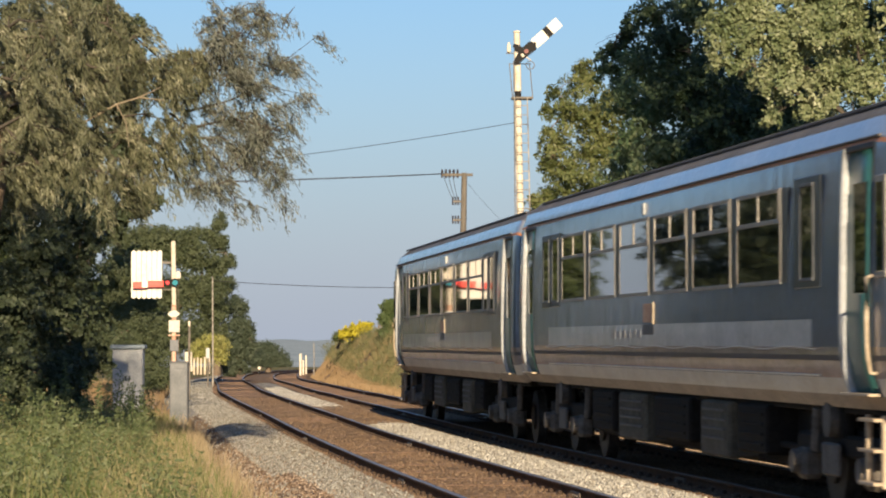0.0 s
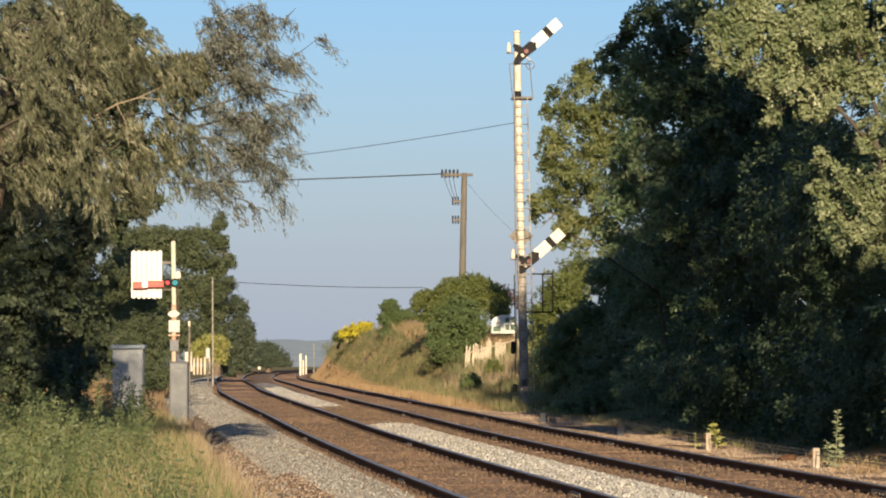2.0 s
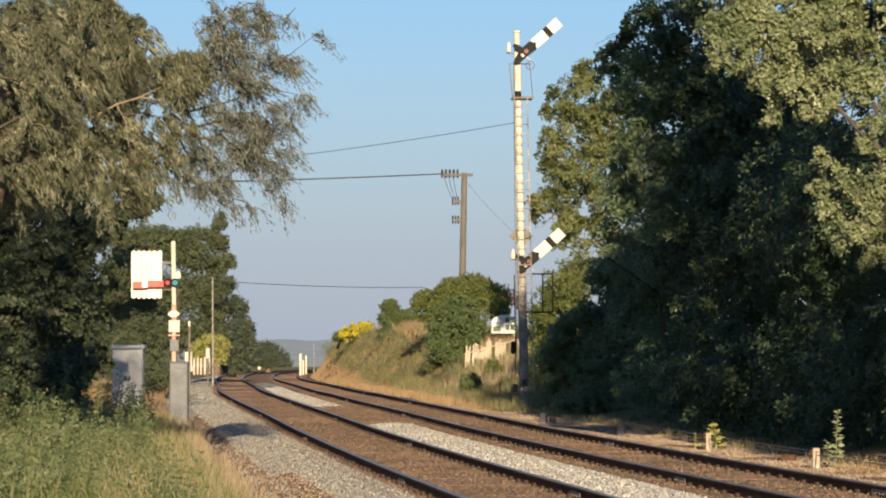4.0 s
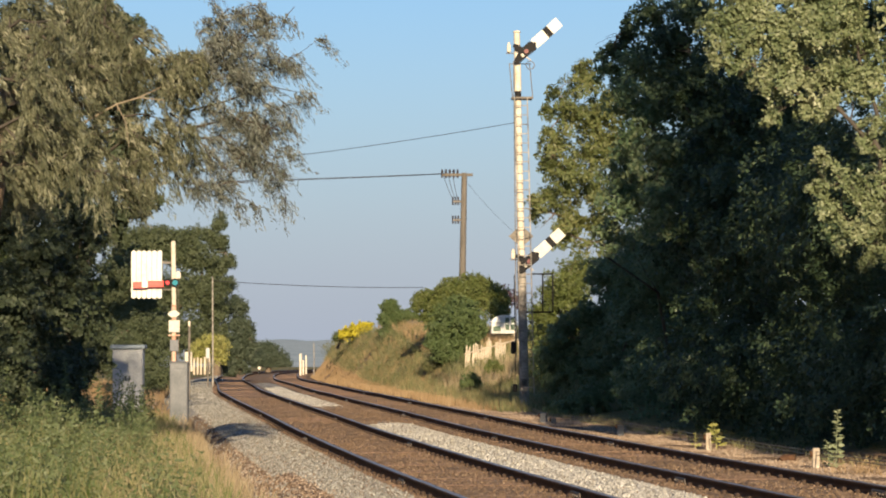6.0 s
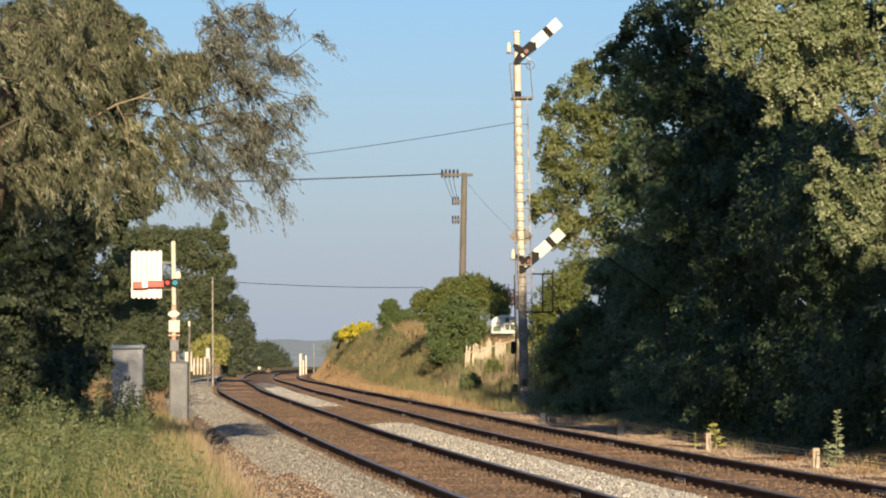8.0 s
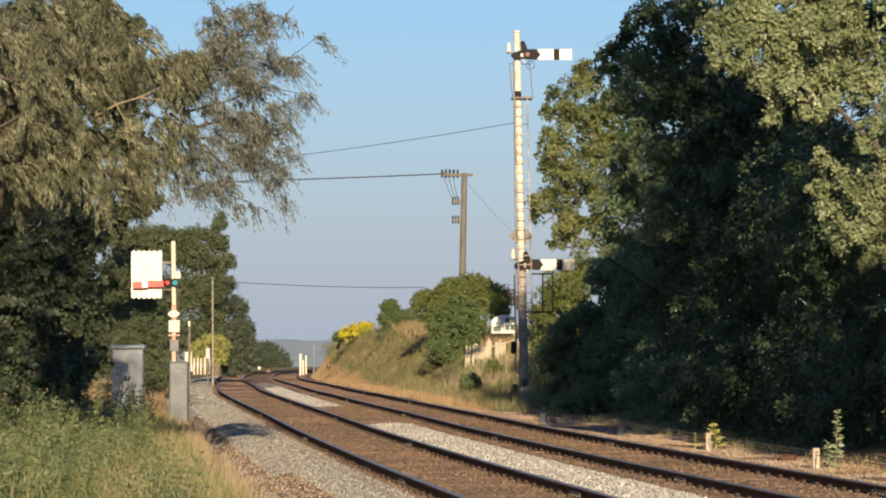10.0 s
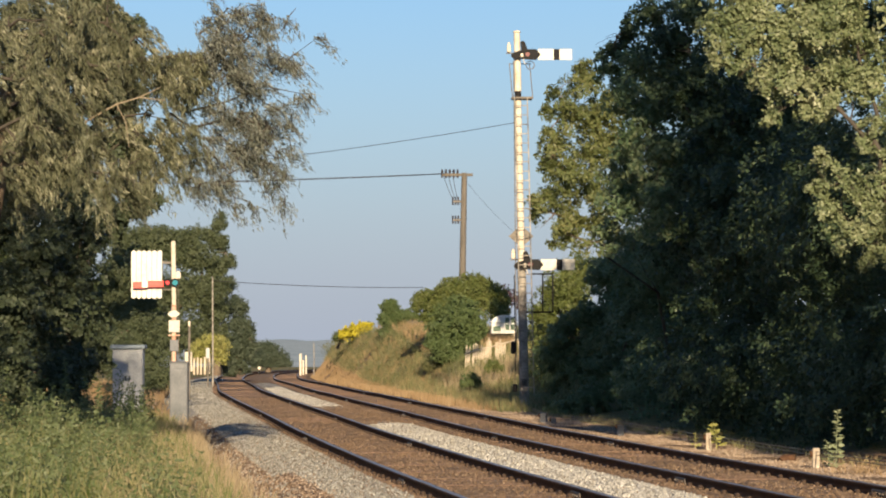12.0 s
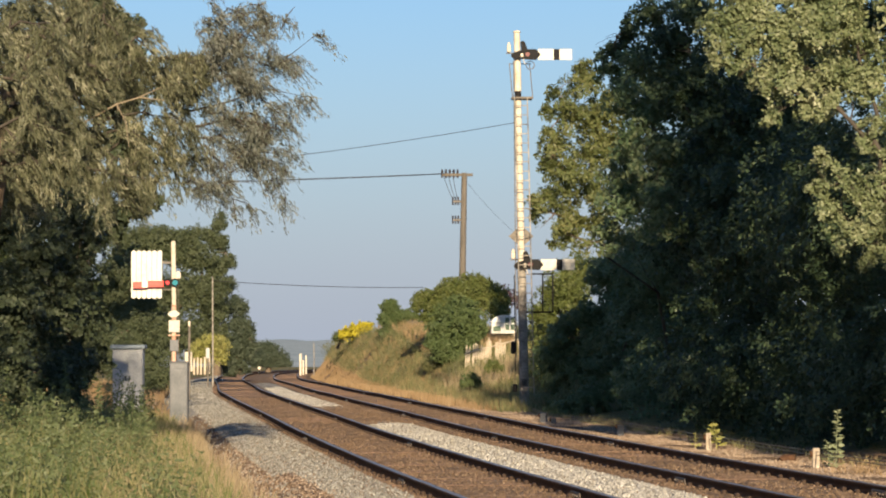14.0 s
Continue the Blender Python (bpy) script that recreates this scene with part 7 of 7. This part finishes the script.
weed((4.46, 53.30, -0.13), 0.34, "sere", 14, 0.14, "yellowing weed behind the stake")
weed((4.27, 54.00, -0.21), 0.24, "sere", 10, 0.12, "small yellow weed at the hedge foot")
blades("cess_grass", scatter(2600, 6.3, 7.0, 34, 84), 0.16, 0.012, "straw", "sparse pale grass along the hedge foot", 0.5)


tuft = np.array((5.65, 43.00, -0.31)) + np.random.default_rng(5).normal(size=(150, 3)) * [0.22, 0.35, 0.0]
blades("dry_tuft", tuft, 0.30, 0.010, "dry", "bent tuft of dry grass beside the tall weed", 0.6)
for at, h in (((-7.45, 58.00, 0.23), 0.75), ((-6.73, 57.00, 0.20), 0.9), ((-6.75, 60.00, 0.18), 0.7), ((-5.96, 58.00, 0.07), 0.75), ((-5.87, 60.00, -0.00), 0.6), ((-7.59, 56.00, 0.17), 0.8), ((-5.62, 52.00, 0.09), 0.65), ((-5.15, 56.00, -0.03), 0.6), ((-5.91, 48.00, -0.01), 0.55)):
    weed(at, h + 0.2, "nettle", int(30 + h * 16), 0.13, "tall leafy weed standing above the nettle bed")


def rubble(at):
    bm = bmesh.new()
    bmesh.ops.create_icosphere(bm, subdivisions=2, radius=0.16)
    for v in bm.verts:
        v.co *= 1 + 0.5 * noise.noise(v.co * 9)
        v.co.z *= 0.6
    o = part("stone_lump", bm, M["rust"])
    o.location = at
    tagged(o, "brown lump of stone lying on the cess", "stone")


rubble((5.20, 48.00, -0.23))


# ---------------------------------------------------------------- the crossing, far along the line
def picket(at, h, w, label, mt="post_white", grp="crossing posts"):
    t = thing("crossing_post", at, label, "post", grp)
    bm = bmesh.new()
    box(bm, (w, w * 0.7, h + 0.3), (0, 0, h / 2 - 0.15), 0.015)
    part("post", bm, M[mt], t)
    bm = bmesh.new()
    box(bm, (w * 1.15, w * 0.85, 0.05), (0, 0, h + 0.02), 0.012)
    part("cap", bm, M[mt], t)


for at, h, w in (((-10.46, 134.00, 0.49), 0.36, 0.08), ((-10.39, 135.00, 0.49), 0.38, 0.08), ((-10.32, 136.00, 0.48), 0.36, 0.08), ((-10.23, 137.00, 0.47), 0.42, 0.1), ((-10.13, 138.00, 0.49), 0.40, 0.1)):
    picket(at, h, w, "cream fence post by the crossing", "pale_wood")
for at, h, w in (((-8.49, 190.00, -0.12), 0.95, 0.13), ((-8.41, 192.00, -0.10), 0.55, 0.10), ((-8.33, 194.00, -0.08), 0.8, 0.09)):
    picket(at, h, w, "white crossing post at the far bend")


def lineside_sign(at, h, w, ph, label, plate):
    t = thing("lineside_sign", at, label, "sign", "signs by the crossing")
    bm = bmesh.new()
    rod(bm, (0, 0, -0.3), (0, 0, h), 0.035, seg=8)
    part("post", bm, M["rodding"], t)
    bm = bmesh.new()
    box(bm, (w, 0.03, ph), (0, -0.04, h - ph / 2), 0.008)
    part("plate", bm, M[plate], t)


lineside_sign((-7.56, 95.00, 0.14), 2.05, 0.06, 0.16, "slim post with a narrow white marker", "post_white")
lineside_sign((-10.03, 136.00, -0.03), 1.35, 0.16, 0.45, "small grey sign by the crossing", "cabgrey")


def white_box(at):
    t = thing("telephone_box", at, "white telephone cabinet on a pale post", "cabinet")
    bm = bmesh.new()
    box(bm, (0.22, 0.2, 0.42), (0, 0, 0.95), 0.02)
    part("case", bm, M["post_white"], t)
    bm = bmesh.new()
    box(bm, (0.27, 0.24, 0.22), (0, 0, 0.66), 0.03)
    part("lower_case", bm, M["post_white"], t)
    bm = bmesh.new()
    box(bm, (0.11, 0.11, 0.8), (0, 0, 0.25), 0.01)
    part("post", bm, M["pale_wood"], t)


white_box((-7.82, 98.00, 0.10))


def ground_disc(at, r, mt, label):
    t = thing("ground_signal", at, label, "signal", "ground signals")
    bm = bmesh.new()
    rod(bm, (0, -0.05, r + 0.12), (0, 0.02, r + 0.12), r, seg=18)
    part("disc", bm, M[mt], t)
    bm = bmesh.new()
    box(bm, (0.10, 0.1, 0.35), (0, 0.05, 0.0), 0.01)
    part("foot", bm, M["black"], t)


ground_disc((-11.19, 172.00, -0.14), 0.13, "yellowlamp", "small yellow disc signal at the bend")
ground_disc((-12.10, 210.00, -0.36), 0.11, "post_white", "small white disc signal at the bend")


# ---------------------------------------------------------------- a bird
def small_bird():
    t = thing("bird", (0, 0, 0), "small dark bird diving through the evening sky", "bird")
    bm = bmesh.new()
    bmesh.ops.create_uvsphere(bm, u_segments=12, v_segments=8, radius=0.05)
    for v in bm.verts:
        v.co.y *= 2.2
    part("body", bm, M["rodding"], t)
    for sg in (-1, 1):
        bm = bmesh.new()
        vs = [bm.verts.new(p) for p in ((0.02 * sg, 0.05, 0.01), (0.13 * sg, 0.03, 0.05), (0.24 * sg, -0.05, 0.03), (0.12 * sg, -0.05, 0.04), (0.02 * sg, -0.06, 0.01))]
        bm.faces.new(vs)
        o = part("wing", bm, M["rodding"], t)
        o.modifiers.new("thick", "SOLIDIFY").thickness = 0.008
    bm = bmesh.new()
    box(bm, (0.05, 0.10, 0.01), (0, -0.14, 0.0), 0.003)
    part("tail", bm, M["rodding"], t)
    t.scale = (0.75, 0.75, 0.75)
    return t


bird = small_bird()



def motions():
    walk(rear_car, car_rows(11.515))
    walk(front_car, car_rows(34.545))
    # both arms fall from clear to danger at about 9.3 s, with a small rebound
    for arm, phase in ((upper_arm, 0.0), (lower_arm, 0.05)):
        place = arm.location.copy()
        rows = []
        for tm, ang in ((0.0, 42.0), (9.05 + phase, 42.0), (9.15 + phase, 38.0), (9.35 + phase, 8.0), (9.45 + phase, -1.5), (9.6 + phase, 1.8), (9.75 + phase, 0.0), (14.0, 0.0)):
            rows.append((tm, Matrix.Translation(place) @ Matrix.Rotation(-radians(ang), 4, "Y")))
        walk(arm, rows)
    # the willow's boughs stir in the wind
    for i, ob in enumerate(willow_boughs):
        place = ob.location.copy()
        rows = []
        for k in range(29):
            tm = k * 0.5
            a = 0.9 * math.sin(tm * 1.9 + i * 1.3) + 0.5 * math.sin(tm * 3.1 + i * 2.2)
            c = 1.2 * math.sin(tm * 1.5 + i * 0.9)
            rows.append((tm, Matrix.Translation(place) @ pose(0, 0, 0, 0.6 * c, a, c)))
        walk(ob, rows)
    # the bird drops out of the sky and goes down behind the bank
    rows = [(0.0, (-6.92, 160.00, 52.81)), (5.0, (-6.78, 160.00, 17.06)), (5.9, (-6.38, 160.00, 10.70)), (6.1, (-6.33, 160.00, 9.40)), (6.3, (-6.24, 160.00, 8.01)), (6.5, (-5.82, 160.00, 6.22)), (6.7, (-5.92, 162.00, 4.61)), (6.8, (-6.50, 195.00, 3.30)), (6.9, (-6.63, 235.00, 1.33)), (7.3, (-4.33, 260.00, 0.01)), (7.8, (-2.95, 260.00, -0.22)), (14.0, (-2.86, 260.00, -0.27))]
    walk(bird, [(tm, Matrix.Translation(p) @ pose(0, 0, 0, -35, 10, -30)) for tm, p in rows])


motions()
